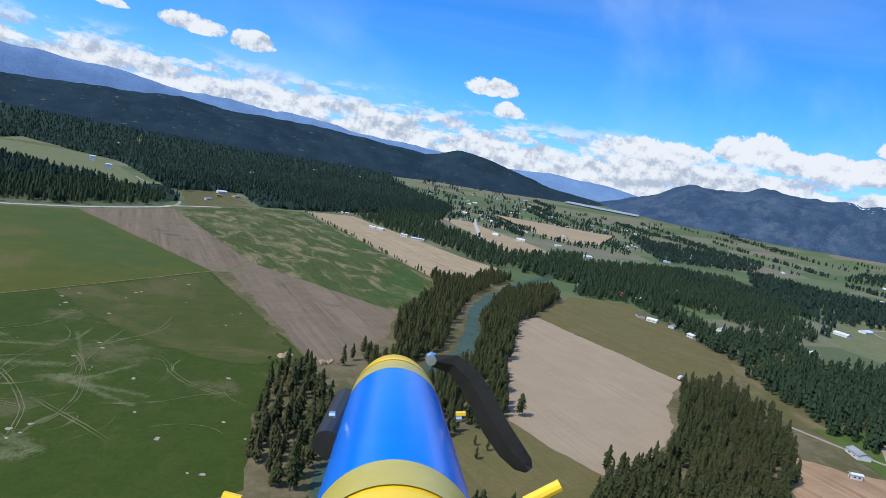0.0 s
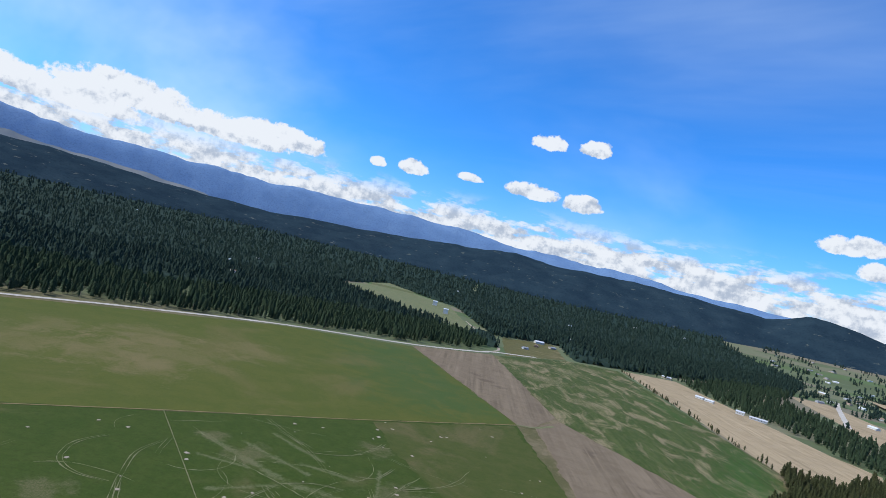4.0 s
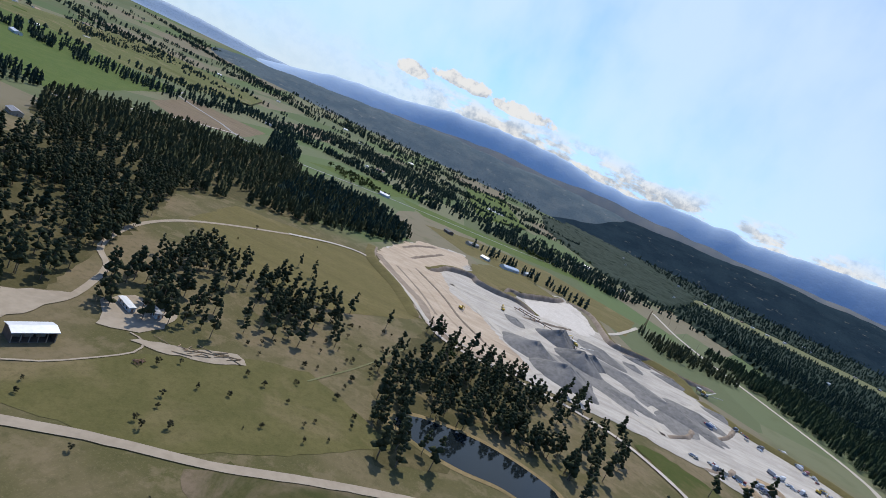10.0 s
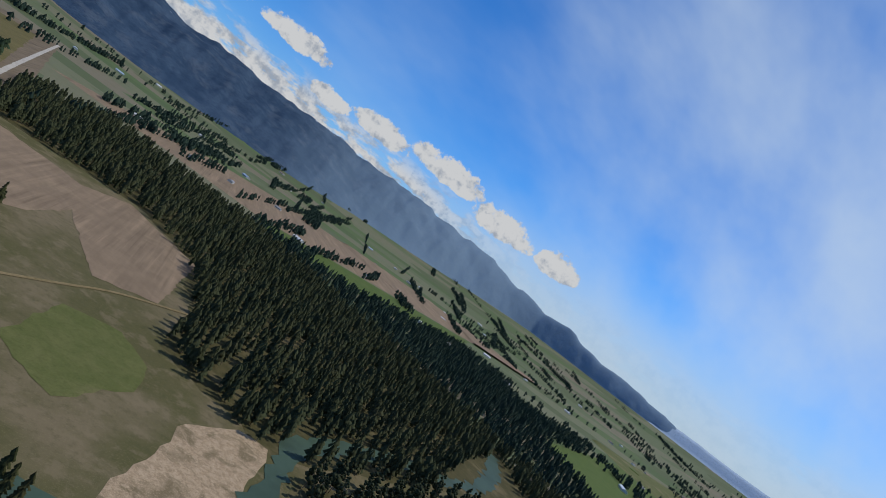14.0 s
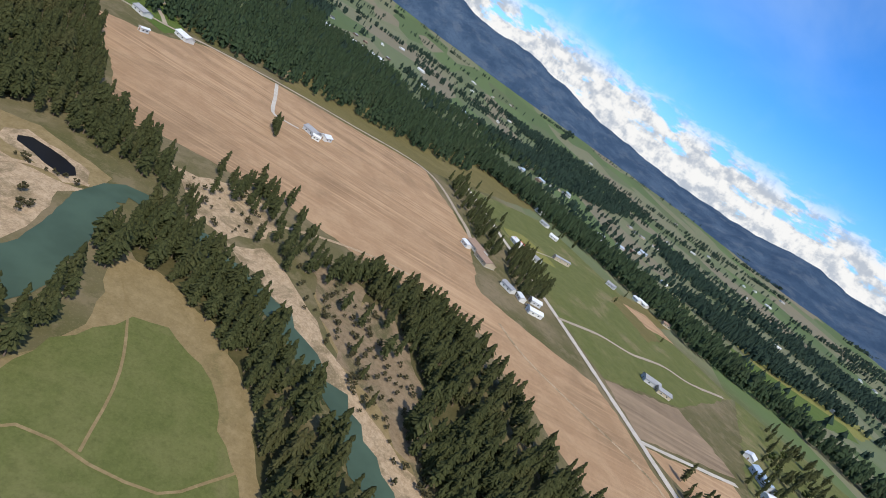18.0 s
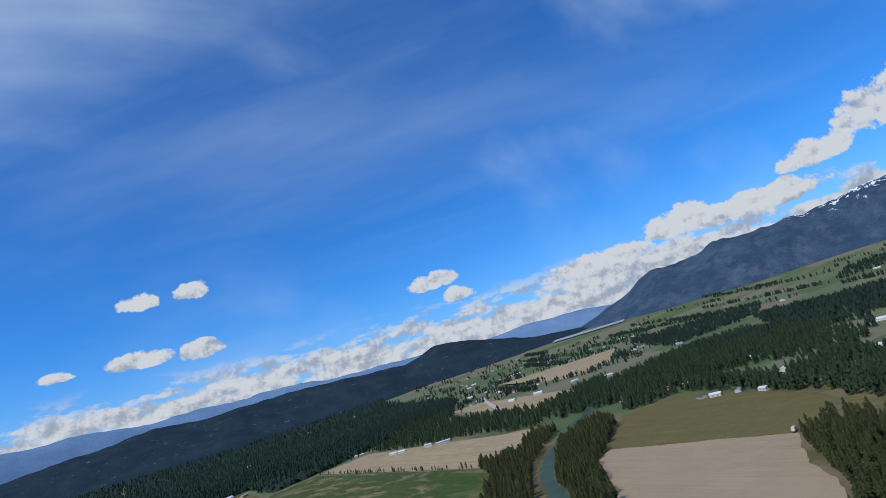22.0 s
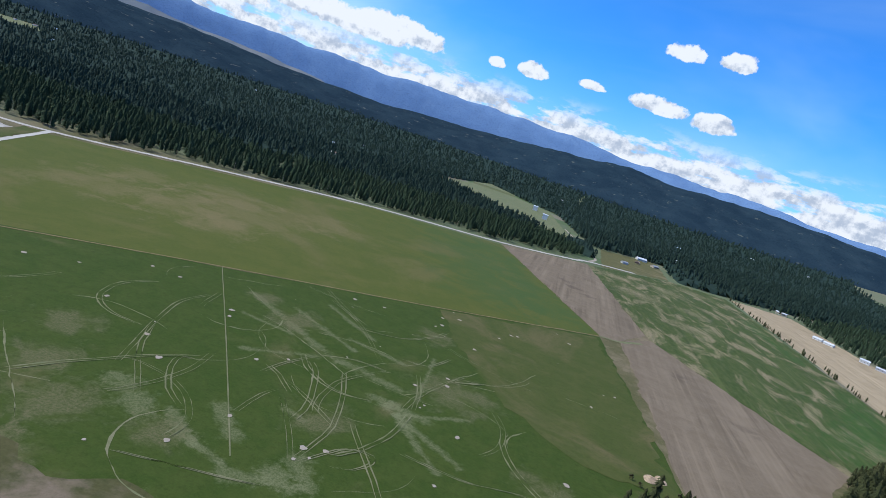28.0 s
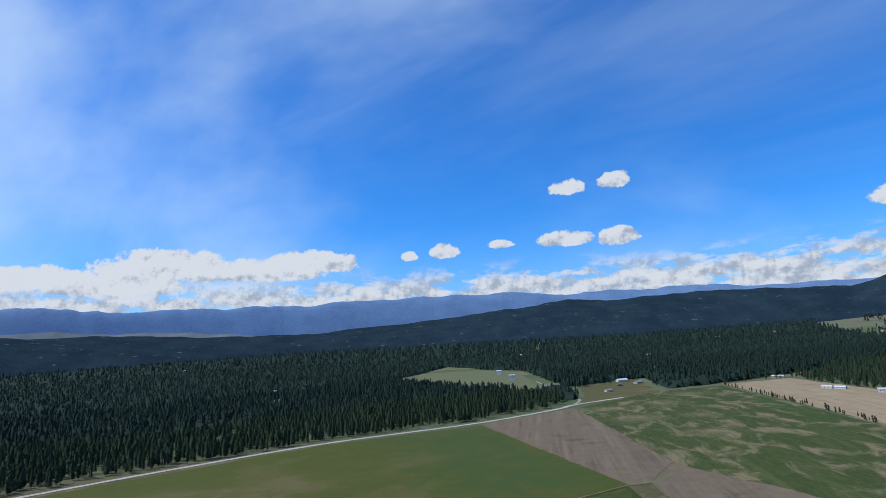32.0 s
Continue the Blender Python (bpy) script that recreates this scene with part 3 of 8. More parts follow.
# the plain's blue-grey tone has distance haze painted in
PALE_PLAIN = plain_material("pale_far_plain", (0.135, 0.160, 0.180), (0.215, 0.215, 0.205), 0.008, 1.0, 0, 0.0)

# ---- building helpers ----


def mesh_of(name, verts, tris, materials, index=None, smooth=False):
    me = bpy.data.meshes.new(name)
    verts, tris = np.asarray(verts, np.float32), np.asarray(tris, np.int32)
    me.vertices.add(len(verts))
    me.vertices.foreach_set("co", verts.ravel())
    me.loops.add(tris.size)
    me.loops.foreach_set("vertex_index", tris.ravel())
    me.polygons.add(len(tris))
    me.polygons.foreach_set("loop_start", np.arange(len(tris), dtype=np.int32) * 3)
    if index is not None:
        me.polygons.foreach_set("material_index", np.asarray(index, np.int32))
    if smooth:
        me.polygons.foreach_set("use_smooth", np.ones(len(tris), bool))
    for material in materials:
        me.materials.append(material)
    me.update(calc_edges=True)
    return me


def put(name, me, label="", category="", group="", kind="", at=None):
    ob = new(name, me)
    if at is not None:
        ob.matrix_basis = at
    return tagged(ob, label, category, group, kind)


def thing(name, label, category, at=None, group=""):
    ob = new(name)
    ob.empty_display_size = 0.3
    if at is not None:
        ob.matrix_basis = at
    return tagged(ob, label, category, group)


def part(name, bm, material, parent, label=""):
    """Links a bmesh, or a ready mesh, as one part of a thing."""
    me = bm
    if isinstance(bm, bmesh.types.BMesh):
        me = bpy.data.meshes.new(name)
        bm.to_mesh(me)
        bm.free()
    if material is not None:
        me.materials.append(material)
    ob = new(name, me)
    ob.parent = parent
    return tagged(ob, label)


def box(sx, sy, sz, x=0.0, y=0.0, z=0.0, bevel=0.0, turn=0.0):
    bm = bmesh.new()
    bmesh.ops.create_cube(bm, size=1.0, matrix=pose(x, y, z, 0, 0, turn) @ Matrix.Diagonal((sx, sy, sz, 1)))
    if bevel:
        bmesh.ops.bevel(bm, geom=bm.edges[:], offset=bevel, segments=1, affect="EDGES")
    return bm


def rod(radius, length, m, sides=10, tip=None):
    bm = bmesh.new()
    bmesh.ops.create_cone(bm, cap_ends=True, segments=sides, radius1=radius, radius2=radius if tip is None else tip, depth=length, matrix=m)
    return bm


def inside(points, poly):
    """Which of the points lie in the polygon."""
    x, y = points[:, 0], points[:, 1]
    hit = np.zeros(len(points), bool)
    px, py = poly[-1]
    for qx, qy in poly:
        cross = (qy > y) != (py > y)
        with np.errstate(divide="ignore", invalid="ignore"):
            hit ^= cross & (x < (px - qx) * (y - qy) / ((py - qy) if py != qy else 1e-9) + qx)
        px, py = qx, qy
    return hit


def crosses(pts):
    """Whether a closed outline runs across itself."""
    p = np.array(pts, float)
    q = np.roll(p, -1, 0)
    n = len(p)
    turn = lambda u, v, w: (v[..., 0] - u[..., 0]) * (w[..., 1] - u[..., 1]) - (v[..., 1] - u[..., 1]) * (w[..., 0] - u[..., 0])
    pi, qi, pj, qj = p[:, None], q[:, None], p[None], q[None]
    hit = (turn(pi, qi, pj) * turn(pi, qi, qj) < 0) & (turn(pj, qj, pi) * turn(pj, qj, qi) < 0)
    gap = np.abs(np.arange(n)[:, None] - np.arange(n)[None])
    hit &= (gap > 1) & (gap < n - 1)
    return bool(hit.any())


def ragged(poly, step=5.0, wander=1.6, seed=0):
    """The outline in short pieces that wander a little, as field edges do."""
    for tries in range(5):
        rng = np.random.default_rng(seed)
        out = []
        for (ax, ay), (bx, by) in zip(poly, poly[1:] + poly[:1]):
            far = math.hypot(bx - ax, by - ay)
            n = max(1, min(60, int(far / step)))
            nx, ny = (by - ay) / max(far, 1e-6), -(bx - ax) / max(far, 1e-6)
            p, q = rng.uniform(0, 6.28, 2)
            for i in range(n):
                f = i / n
                ends = min(1.0, 4.0 * f, 4.0 * (1.0 - f))
                w = wander * ends * (0.9 * math.sin(f * far / 11.0 + p) * math.sin(f * far / 29.0 + q) + rng.normal(0, 0.45)) if i else 0
                out.append((ax + (bx - ax) * f + nx * w, ay + (by - ay) * f + ny * w))
        if not crosses(out):
            return out
        wander *= 0.4 if tries < 3 else 0.0
    return out


LEVELS = []


def level(z, pts):
    """A height near z at which no other flat piece lies in the same place."""
    x, y = [p[0] for p in pts], [p[1] for p in pts]
    b = (min(x), min(y), max(x), max(y))
    near = [v for c, v in LEVELS if b[0] < c[2] and b[2] > c[0] and b[1] < c[3] and b[3] > c[1]]
    while any(abs(v - z) < 0.0038 for v in near):
        z += 0.004
    LEVELS.append((b, z))
    return z


def rise(x, y):
    """How high the valley floor lies: flat near by, climbing gently far out."""
    r = np.hypot(x, y)
    return 150.0 * np.clip((r - 2000.0) / 2400.0, 0.0, 1.2) ** 1.6


sheet_count = [0]


def sheet(name, poly, material, label, category="field", z=0.1, wander=1.6, kind="", step=5.0):
    """A flat piece of land or water with a ragged outline."""
    sheet_count[0] += 1
    bm = bmesh.new()
    lift = level(z, poly)
    edge = [Vector(p) for p in ragged(list(poly), step, wander, sheet_count[0])]
    flat = geometry.delaunay_2d_cdt(edge, [], [list(range(len(edge)))], 1, 1e-4)
    corners = [bm.verts.new((x, y, lift + rise(x, y) + (6 if math.hypot(x, y) > 2000 else 0))) for x, y in flat[0]]
    for f in flat[2]:
        bm.faces.new([corners[i] for i in f])
    bm.normal_update()
    for f in bm.faces:
        if f.normal.z < 0:
            f.normal_flip()
    me = bpy.data.meshes.new(name)
    bm.to_mesh(me)
    bm.free()
    me.materials.append(material)
    return put(name, me, label, category, "", kind)


def curve_through(points, step=6.0):
    """A smooth line through the given points."""
    p = [Vector((x, y, 0)) for x, y in points]
    p = [2 * p[0] - p[1]] + p + [2 * p[-1] - p[-2]]
    out = []
    for a, b, c, d in zip(p, p[1:], p[2:], p[3:]):
        n = max(2, int((c - b).length / step))
        for i in range(n):
            t = i / n
            out.append(0.5 * (2 * b + (c - a) * t + (2 * a - 5 * b + 4 * c - d) * t * t + (3 * b - a - 3 * c + d) * t**3))
    out.append(p[-2])
    return out


def ribbon(points, width, z=0.3, seed=0, wander=0.12):
    """Vertices and triangles of a strip along a line; width may be one number or one a point."""
    line = curve_through(points)
    rng = np.random.default_rng(seed)
    if isinstance(width, (int, float)):
        widths = [width] * len(line)
    else:
        widths = np.interp(np.linspace(0, len(width) - 1, len(line)), range(len(width)), width)
    verts, tris = [], []
    for i, q in enumerate(line):
        d = (line[min(i + 1, len(line) - 1)] - line[max(i - 1, 0)]).normalized()
        side = Vector((-d.y, d.x, 0))
        a, b = widths[i] * (0.5 + rng.normal(0, wander * 0.3)), widths[i] * (0.5 + rng.normal(0, wander * 0.3))
        verts += [(*(q + side * a).xy, z), (*(q - side * b).xy, z)]
        if i:
            k = 2 * i
            tris += [(k - 2, k - 1, k + 1), (k - 2, k + 1, k)]
    return np.array(verts), np.array(tris)


def road(name, points, width, material, label, z=0.3, kind="structure", category="road"):
    v, t = ribbon(points, width, level(z, points), len(points))
    return put(name, mesh_of(name, v, t, [material]), label, category, "", kind)


def joined(lists):
    vs, ts, n = [], [], 0
    for v, t in lists:
        vs.append(v)
        ts.append(t + n)
        n += len(v)
    return np.concatenate(vs), np.concatenate(ts)

# ---- ground and distance ----
rings = np.r_[0.0, np.geomspace(60, 4960, 40)]
steps = 96
gv = [(0, 0, 0)] + [(r * math.sin(2 * math.pi * k / steps), r * math.cos(2 * math.pi * k / steps), 0) for r in rings[1:] for k in range(steps)]
gt = [(0, 1 + (k + 1) % steps, 1 + k) for k in range(steps)]
for i in range(len(rings) - 2):
    for k in range(steps):
        a, b = 1 + i * steps + k, 1 + i * steps + (k + 1) % steps
        gt += [(a, b, b + steps), (a, b + steps, a + steps)]
gv = np.array(gv, float)
gv[:, 2] = rise(gv[:, 0], gv[:, 1])
put("ground", mesh_of("ground", gv, gt, [VALLEY]), "wide valley floor of dry grass and farmland", "ground", "", "structure")


def fractal(x, y, z, octaves=5):
    return noise.fractal(Vector((x, y, z)), 0.9, 2.1, octaves)


def mountain_ring(name, profile, foot, material, label, crest=0.72, first=None, last=None, rough=0.16, cells=(900, 20), eye=120.0, seed=0.0, ripple=1.0):
    """A range round the valley. profile: bearing and height over the horizon of its crest, degrees; foot: bearing and distance at which it begins."""
    az = np.linspace(first, last, cells[0])
    el = np.interp(az, [p[0] for p in profile], [p[1] for p in profile])
    start = np.interp(az, [p[0] for p in foot], [p[1] for p in foot])
    verts, tris = [], []
    rows = cells[1]
    for i, a in enumerate(az):
        s, c = math.sin(radians(a)), math.cos(radians(a))
        end = 4930.0
        top_r = start[i] + (end - start[i]) * crest
        jag = 1 + (0.06 + rough * 0.30) * fractal(s * 11 + seed, c * 11, 1.0, 4)
        top = max(10.0, eye + top_r * math.tan(radians(el[i])))
        for j in range(rows):
            t = j / (rows - 1)
            r = start[i] + (end - start[i]) * t
            q = min(t / crest, 1.0)
            climb = (q * q * (3 - 2 * q)) ** 0.85
            gully = fractal(s * 4200 / 330 + seed, c * 4200 / 330, 3.0 + t * 0.8, 5)
            fold = ripple * (0.45 * gully + 0.55 * fractal(s * r / 420 + seed, c * r / 420, 3.0, 5))
            h = top * climb * (1 + rough * 1.6 * fold * (1 - 0.97 * q)) if t <= crest else top * (1 - 0.3 * (t - crest))
            h *= 1 + (jag - 1) * q ** 4
            low = float(rise(s * r, c * r))
            verts.append((s * r, c * r, h - 3.0 if h > low else low - 12.0))
    for i in range(len(az) - 1):
        for j in range(rows - 1):
            a, b = i * rows + j, (i + 1) * rows + j
            tris += [(a, b, b + 1), (a, b + 1, a + 1)]
    return put(name, mesh_of(name, verts, tris, [material], smooth=True), label, "mountains", "", "structure")


WEST_CREST = [(-122, -3.0), (-116, 1.0), (-109, 2.4), (-104, 3.3), (-97, 4.3), (-91, 4.6), (-85, 4.2), (-79, 3.9), (-73, 4.4), (-65, 4.75), (-58, 5.0), (-52, 4.9), (-46, 4.4), (-40, 4.1), (-33, 4.0), (-24, 3.85), (-16, 4.1), (-8, 4.0), (-1, 3.75), (5, 3.45), (12, 3.15), (18, 2.95), (26, 2.45), (34, 2.0), (38, 2.3), (42, 2.2), (46, 1.9), (50, 1.0), (58, -3.0)]
mountain_ring("backdrop_west_range", WEST_CREST, [(-122, 4250), (58, 4250)], FAR_RIDGE, "long wooded mountain range across the valley, coloured blue with haze", 0.75, -122, 58, 0.09, (900, 24), ripple=0.9)
HAZE_CREST = [(-166, -3.0), (-158, 1.6), (-147, 2.0), (-138, 1.7), (-127, 1.8), (-117, 1.6), (-109, 1.5), (-102, 0.8), (-96, -3.0)]
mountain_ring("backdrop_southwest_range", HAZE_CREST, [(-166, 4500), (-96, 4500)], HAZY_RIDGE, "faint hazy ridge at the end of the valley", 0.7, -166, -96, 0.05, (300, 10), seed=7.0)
EAST_CREST = [(36, -3.0), (44, 0.6), (48, 1.8), (52, 3.4), (57, 3.9), (63, 4.2), (67, 4.2), (70, 4.5), (78, 4.4), (85, 3.9), (95, 3.5), (105, 2.8), (114, 1.6), (121, 1.2), (128, 1.7), (134, 2.1), (138, 1.8), (146, 2.3), (151, 1.5), (156, 1.6), (160, 2.8), (167, 3.6), (173, 3.7), (179, 3.6), (184, 3.8), (190, 4.0), (196, 4.1), (201, 4.3), (207, 3.6), (213, 2.9), (220, 2.3), (228, 1.7), (240, -3.0)]
EAST_FOOT = [(36, 3600), (60, 3600), (75, 3900), (88, 3650), (101, 3350), (121, 3300), (137, 3050), (153, 2900), (164, 2650), (172, 2600), (186, 2800), (200, 3600), (213, 4500)]
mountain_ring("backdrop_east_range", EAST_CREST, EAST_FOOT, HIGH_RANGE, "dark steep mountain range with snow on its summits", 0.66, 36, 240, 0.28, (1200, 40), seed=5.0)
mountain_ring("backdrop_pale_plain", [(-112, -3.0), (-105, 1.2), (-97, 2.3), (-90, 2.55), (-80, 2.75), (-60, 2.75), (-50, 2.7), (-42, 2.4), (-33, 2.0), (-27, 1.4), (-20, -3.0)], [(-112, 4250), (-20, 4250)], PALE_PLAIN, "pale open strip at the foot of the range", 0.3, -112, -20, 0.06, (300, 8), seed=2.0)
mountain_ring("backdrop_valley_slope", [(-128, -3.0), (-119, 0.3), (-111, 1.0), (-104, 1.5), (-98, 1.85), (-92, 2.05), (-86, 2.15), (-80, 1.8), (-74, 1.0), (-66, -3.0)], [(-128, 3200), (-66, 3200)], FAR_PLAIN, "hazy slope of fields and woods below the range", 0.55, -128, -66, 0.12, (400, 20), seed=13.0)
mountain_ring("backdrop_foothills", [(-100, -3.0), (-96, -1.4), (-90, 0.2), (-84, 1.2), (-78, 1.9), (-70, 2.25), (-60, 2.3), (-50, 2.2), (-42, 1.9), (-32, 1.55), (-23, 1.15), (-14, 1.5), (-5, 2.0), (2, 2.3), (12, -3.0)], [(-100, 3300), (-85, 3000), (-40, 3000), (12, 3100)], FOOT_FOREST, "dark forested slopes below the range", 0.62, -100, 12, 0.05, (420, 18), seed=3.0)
HILL_CREST = [(-22, -3.0), (-16, 0.9), (-9, 1.7), (-3, 2.3), (3, 2.7), (9, 2.55), (14.7, 2.4), (20, 2.4), (24, 1.95), (26, 1.9), (28, 2.55), (29.5, 2.95), (31.0, 2.75), (34.8, 2.0), (38, 1.1), (41, 0.8), (45, 0.2), (49, -0.6), (54, -3.0)]
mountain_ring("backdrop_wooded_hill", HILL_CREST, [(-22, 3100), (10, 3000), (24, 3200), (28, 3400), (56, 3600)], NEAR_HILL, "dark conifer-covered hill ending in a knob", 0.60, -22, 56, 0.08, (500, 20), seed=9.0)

# ---- fields ----
sheet("field", [(-485, 409), (-370, 540), (-250, 668), (-82, 768), (-78, 770), (58, 455), (-70, 349), (-182, 262), (-340, 135), (-352, 160)], UPPER_FIELD, "broad green field fading to olive brown beside the gravel road", z=0.05)
sheet("field", [(-182, 260), (57, 452), (93, 205), (76, 205), (43, 136), (29, 70), (-40, 40), (-120, 10), (-225, 20), (-238, 18), (-316, 152), (-300, 172)], AIRFIELD, "rough green airfield grass worn by wheel tracks", z=0.05)
sheet("field", [(-80, 777), (46, 897), (103, 525), (75, 460), (57, 457)], STUBBLE, "grey-brown stubble strip with drill lines", z=0.16)
sheet("field", [(75, 462), (106, 512), (212, 340), (202, 325), (167, 264), (112, 208), (93, 203)], STUBBLE, "grey-brown stubble strip ending at the river wood", z=0.16)
sheet("field", [(47, 890), (198, 1068), (310, 1110), (335, 528), (300, 440), (258, 373), (212, 340), (106, 514)], MOTTLED, "mottled field of green crop and bare tan patches", z=0.12)
sheet("field", [(321, 1130), (450, 1180), (500, 720), (525, 655), (476, 585), (443, 552), (389, 511), (338, 530)], STRAW_SOIL, "pale tan ploughed field behind a hedgerow", z=0.12)
sheet("field", [(866, 1528), (972, 1528), (895, 1017), (862, 936), (760, 850), (690, 850)], STRAW_SOIL, "pale tan field between tree belts", z=0.12)
sheet("field", [(1341, 1936), (1777, 1689), (1376, 1334), (1151, 1288)], STRAW_SOIL, "far tan field below the wooded hill", z=0.12)
sheet("field", [(345, 338), (386, 357), (404, 174), (333, 128), (306, 98), (252, 65), (204, 50), (192, 85), (187, 118), (240, 200)], BEIGE_SOIL, "smooth beige ploughed field beside the river wood", z=0.12)
sheet("field", [(387, 356), (535, 480), (633, 464), (538, 228), (500, 186), (405, 174)], OLIVE_CROP, "olive green pasture next to the beige field", z=0.12)
sheet("field", [(100, 56), (142, 102), (186, 112), (204, 50), (193, 46), (138, 10), (122, 28)], OLIVE_CROP, "dull olive pasture within the river bend", z=0.12)
sheet("field", [(360, 60), (385, 28), (458, -4), (476, -63), (515, -215), (378, -255), (285, -250), (250, -260), (222, -268), (214, -239), (222, -170), (236, -120), (232, -60), (222, -30), (293, 4)], TAN_SOIL, "large tan ploughed field above the river", z=0.10)
sheet("field", [(278, -250), (256, -290), (238, -336), (199, -346), (106, -362), (34, -377), (60, -330), (96, -300), (140, -280), (205, -246)], TAN_SOIL, "narrow tan ploughed strip along the lane", z=0.12)
sheet("field", [(119, -84), (119, -103), (107, -125), (85, -141), (52, -154), (4, -165), (-34, -180), (-28, -201), (-60, -190), (-110, -120), (-60, -60), (12, -78), (41, -79), (81, -93)], DRY_GRASS, "bleached rim of the pasture in the river bend", z=0.08)
sheet("field", [(36, -82), (64, -89), (81, -95), (93, -101), (96, -111), (87, -125), (71, -136), (48, -149), (4, -158), (-28, -170), (-48, -160), (-88, -120), (-56, -72), (12, -88)], MEADOW, "green pasture inside the river bend", z=0.14)
road("track", [(10, -80), (24, -84), (42, -98), (40, -115), (40, -131), (47, -139), (56, -147)], 0.9, DRY_GRASS, "faint curving wheel track in the pasture", 0.24, "", "track")
road("track", [(113, -86), (100, -96), (70, -108), (42, -112)], 0.8, DRY_GRASS, "faint wheel track crossing the pasture", 0.25, "", "track")
sheet("field", [(-1364, -1455), (-2300, -1560), (-2300, -1050), (-1917, -914), (-1276, -965)], MEADOW, "broad green hay field between belts", z=0.10)
sheet("field", [(254, -350), (281, -432), (221, -449), (200, -355)], BROWN_SOIL, "small ploughed plot with straight furrows", z=0.14)
sheet("field", [(193, -355), (209, -437), (152, -444), (144, -391)], TAN_SOIL, "small tan hay plot beside the lane", z=0.14)
sheet("field", [(320, -332), (470, -300), (560, -270), (640, -400), (390, -566), (285, -436), (256, -350)], MEADOW, "green paddock crossed by a farm drive", z=0.11)
sheet("field", [(140, -392), (150, -446), (210, -452), (390, -570), (300, -680), (190, -640), (96, -610), (40, -392), (100, -372)], MEADOW, "green paddock with scattered trees and houses", z=0.11)
sheet("field", [(12, -332), (26, -378), (-23, -390), (-60, -330), (-42, -312)], BROWN_SOIL, "brown ploughed corner by the crossroads", z=0.14)
sheet("field", [(36, -400), (84, -640), (-47, -607), (-20, -480)], BROWN_SOIL, "brown contour-ploughed field by the crossroads", z=0.14)
sheet("field", [(-72, -440), (-3, -600), (-51, -655), (-123, -594), (-110, -457)], BROWN_SOIL, "brown contour-ploughed field at the forest edge", z=0.15)
sheet("field", [(43, -217), (30, -282), (-10, -300), (-60, -282), (-41, -262), (-28, -246), (10, -225), (30, -216), (51, -213)], DRY_GRASS, "bleached dry riverside meadow", z=0.1)
sheet("field", [(178, -158), (178, -178), (128, -200), (100, -196), (80, -206), (60, -222), (45, -216), (86, -192), (112, -172), (133, -162), (160, -150)], DRY_GRASS, "strip of bleached grass above the sandy bank", z=0.11)
sheet("field", [(486, -309), (504, -337), (484, -361), (458, -369), (446, -338), (444, -311)], YELLOW_GRASS, "yellow weedy grass patch by the houses", z=0.17)
sheet("field", [(488, -469), (500, -508), (454, -526), (450, -486)], TAN_SOIL, "bare trampled pen in the paddock", z=0.16)
sheet("field", [(578, -715), (496, -749), (553, -933), (611, -965), (619, -808), (642, -733)], BRIGHT_CROP, "green strip between two conifer belts", z=0.16)
sheet("field", [(-72, -385), (-101, -390), (-119, -368), (-118, -339), (-92, -306), (-62, -330)], MEADOW, "small green yard within the pines", z=0.12)
sheet("field", [(-188, -1152), (-413, -1308), (-969, -1688), (-800, -1420), (-374, -1052), (-208, -1040)], BRIGHT_CROP, "long bright green crop strip", z=0.12)
sheet("field", [(194, -1181), (-2, -1501), (-318, -1861), (-937, -2055), (-1426, -1850), (-980, -1720), (-420, -1330), (-190, -1160)], BROWN_SOIL, "long brown ploughed strip beyond the forest", z=0.10)
sheet("field", [(90, -660), (150, -980), (320, -1620), (480, -1500), (260, -900), (200, -700)], STUBBLE, "grey-brown field beside the long road", z=0.12)
sheet("field", [(-752, -888), (-1500, -1400), (-1327, -914), (-1391, -830), (-690, -575)], BRIGHT_CROP, "bright green hay field behind the forest", z=0.12)
sheet("field", [(-994, -650), (-1305, -759), (-1331, -585), (-1094, -520), (-930, -560)], STUBBLE, "brown fallow field behind the forest", z=0.13)
sheet("field", [(-1183, -425), (-1389, -389), (-1761, -201), (-1250, -262)], BRIGHT_CROP, "green farm paddock", z=0.12)
sheet("field", [(-1332, -251), (-1387, -87), (-1511, 226), (-1400, 240), (-1250, 0), (-1190, -170)], BRIGHT_CROP, "long green paddock behind the farm sheds", z=0.12)
sheet("field", [(-2845, -226), (-3098, -36), (-2233, 87), (-1857, -87)], BRIGHT_CROP, "far bright green field", z=0.12)
sheet("field", [(-960, -60), (-1000, 80), (-985, 110), (-900, 200), (-1100, 260), (-1250, 100), (-1190, -60), (-1080, -150)], OLIVE_CROP, "olive paddock between the pit and the farms", z=0.11)
sheet("field", [(-574, -267), (-622, -150), (-550, -92), (-500, -62), (-426, -110), (-400, -150), (-420, -190), (-470, -255)], OLIVE_CROP, "smooth olive meadow beside the gravel pit", z=0.10)
sheet("field", [(-196, -183), (-266, -150), (-305, -119), (-320, -95), (-290, -40), (-240, -84), (-216, -110), (-205, -150)], GRASS, "dry olive pasture near the white shed", z=0.09)
sheet("field", [(-215, -100), (-252, -44), (-270, 8), (-248, 16), (-225, 20), (-190, 52), (-140, 72), (-70, 78), (-70, 40), (-110, 0), (-140, -60)], BURNT, "bare brown patchy ground at the end of the runway", z=0.09, wander=6.0)
sheet("field", [(-406, 1740), (-330, 2147), (-72, 1800), (-20, 1420), (26, 1164), (-24, 1150), (-157, 1311), (-331, 1554)], PALE_MEADOW, "pale green clearing within the forest", z=0.12)
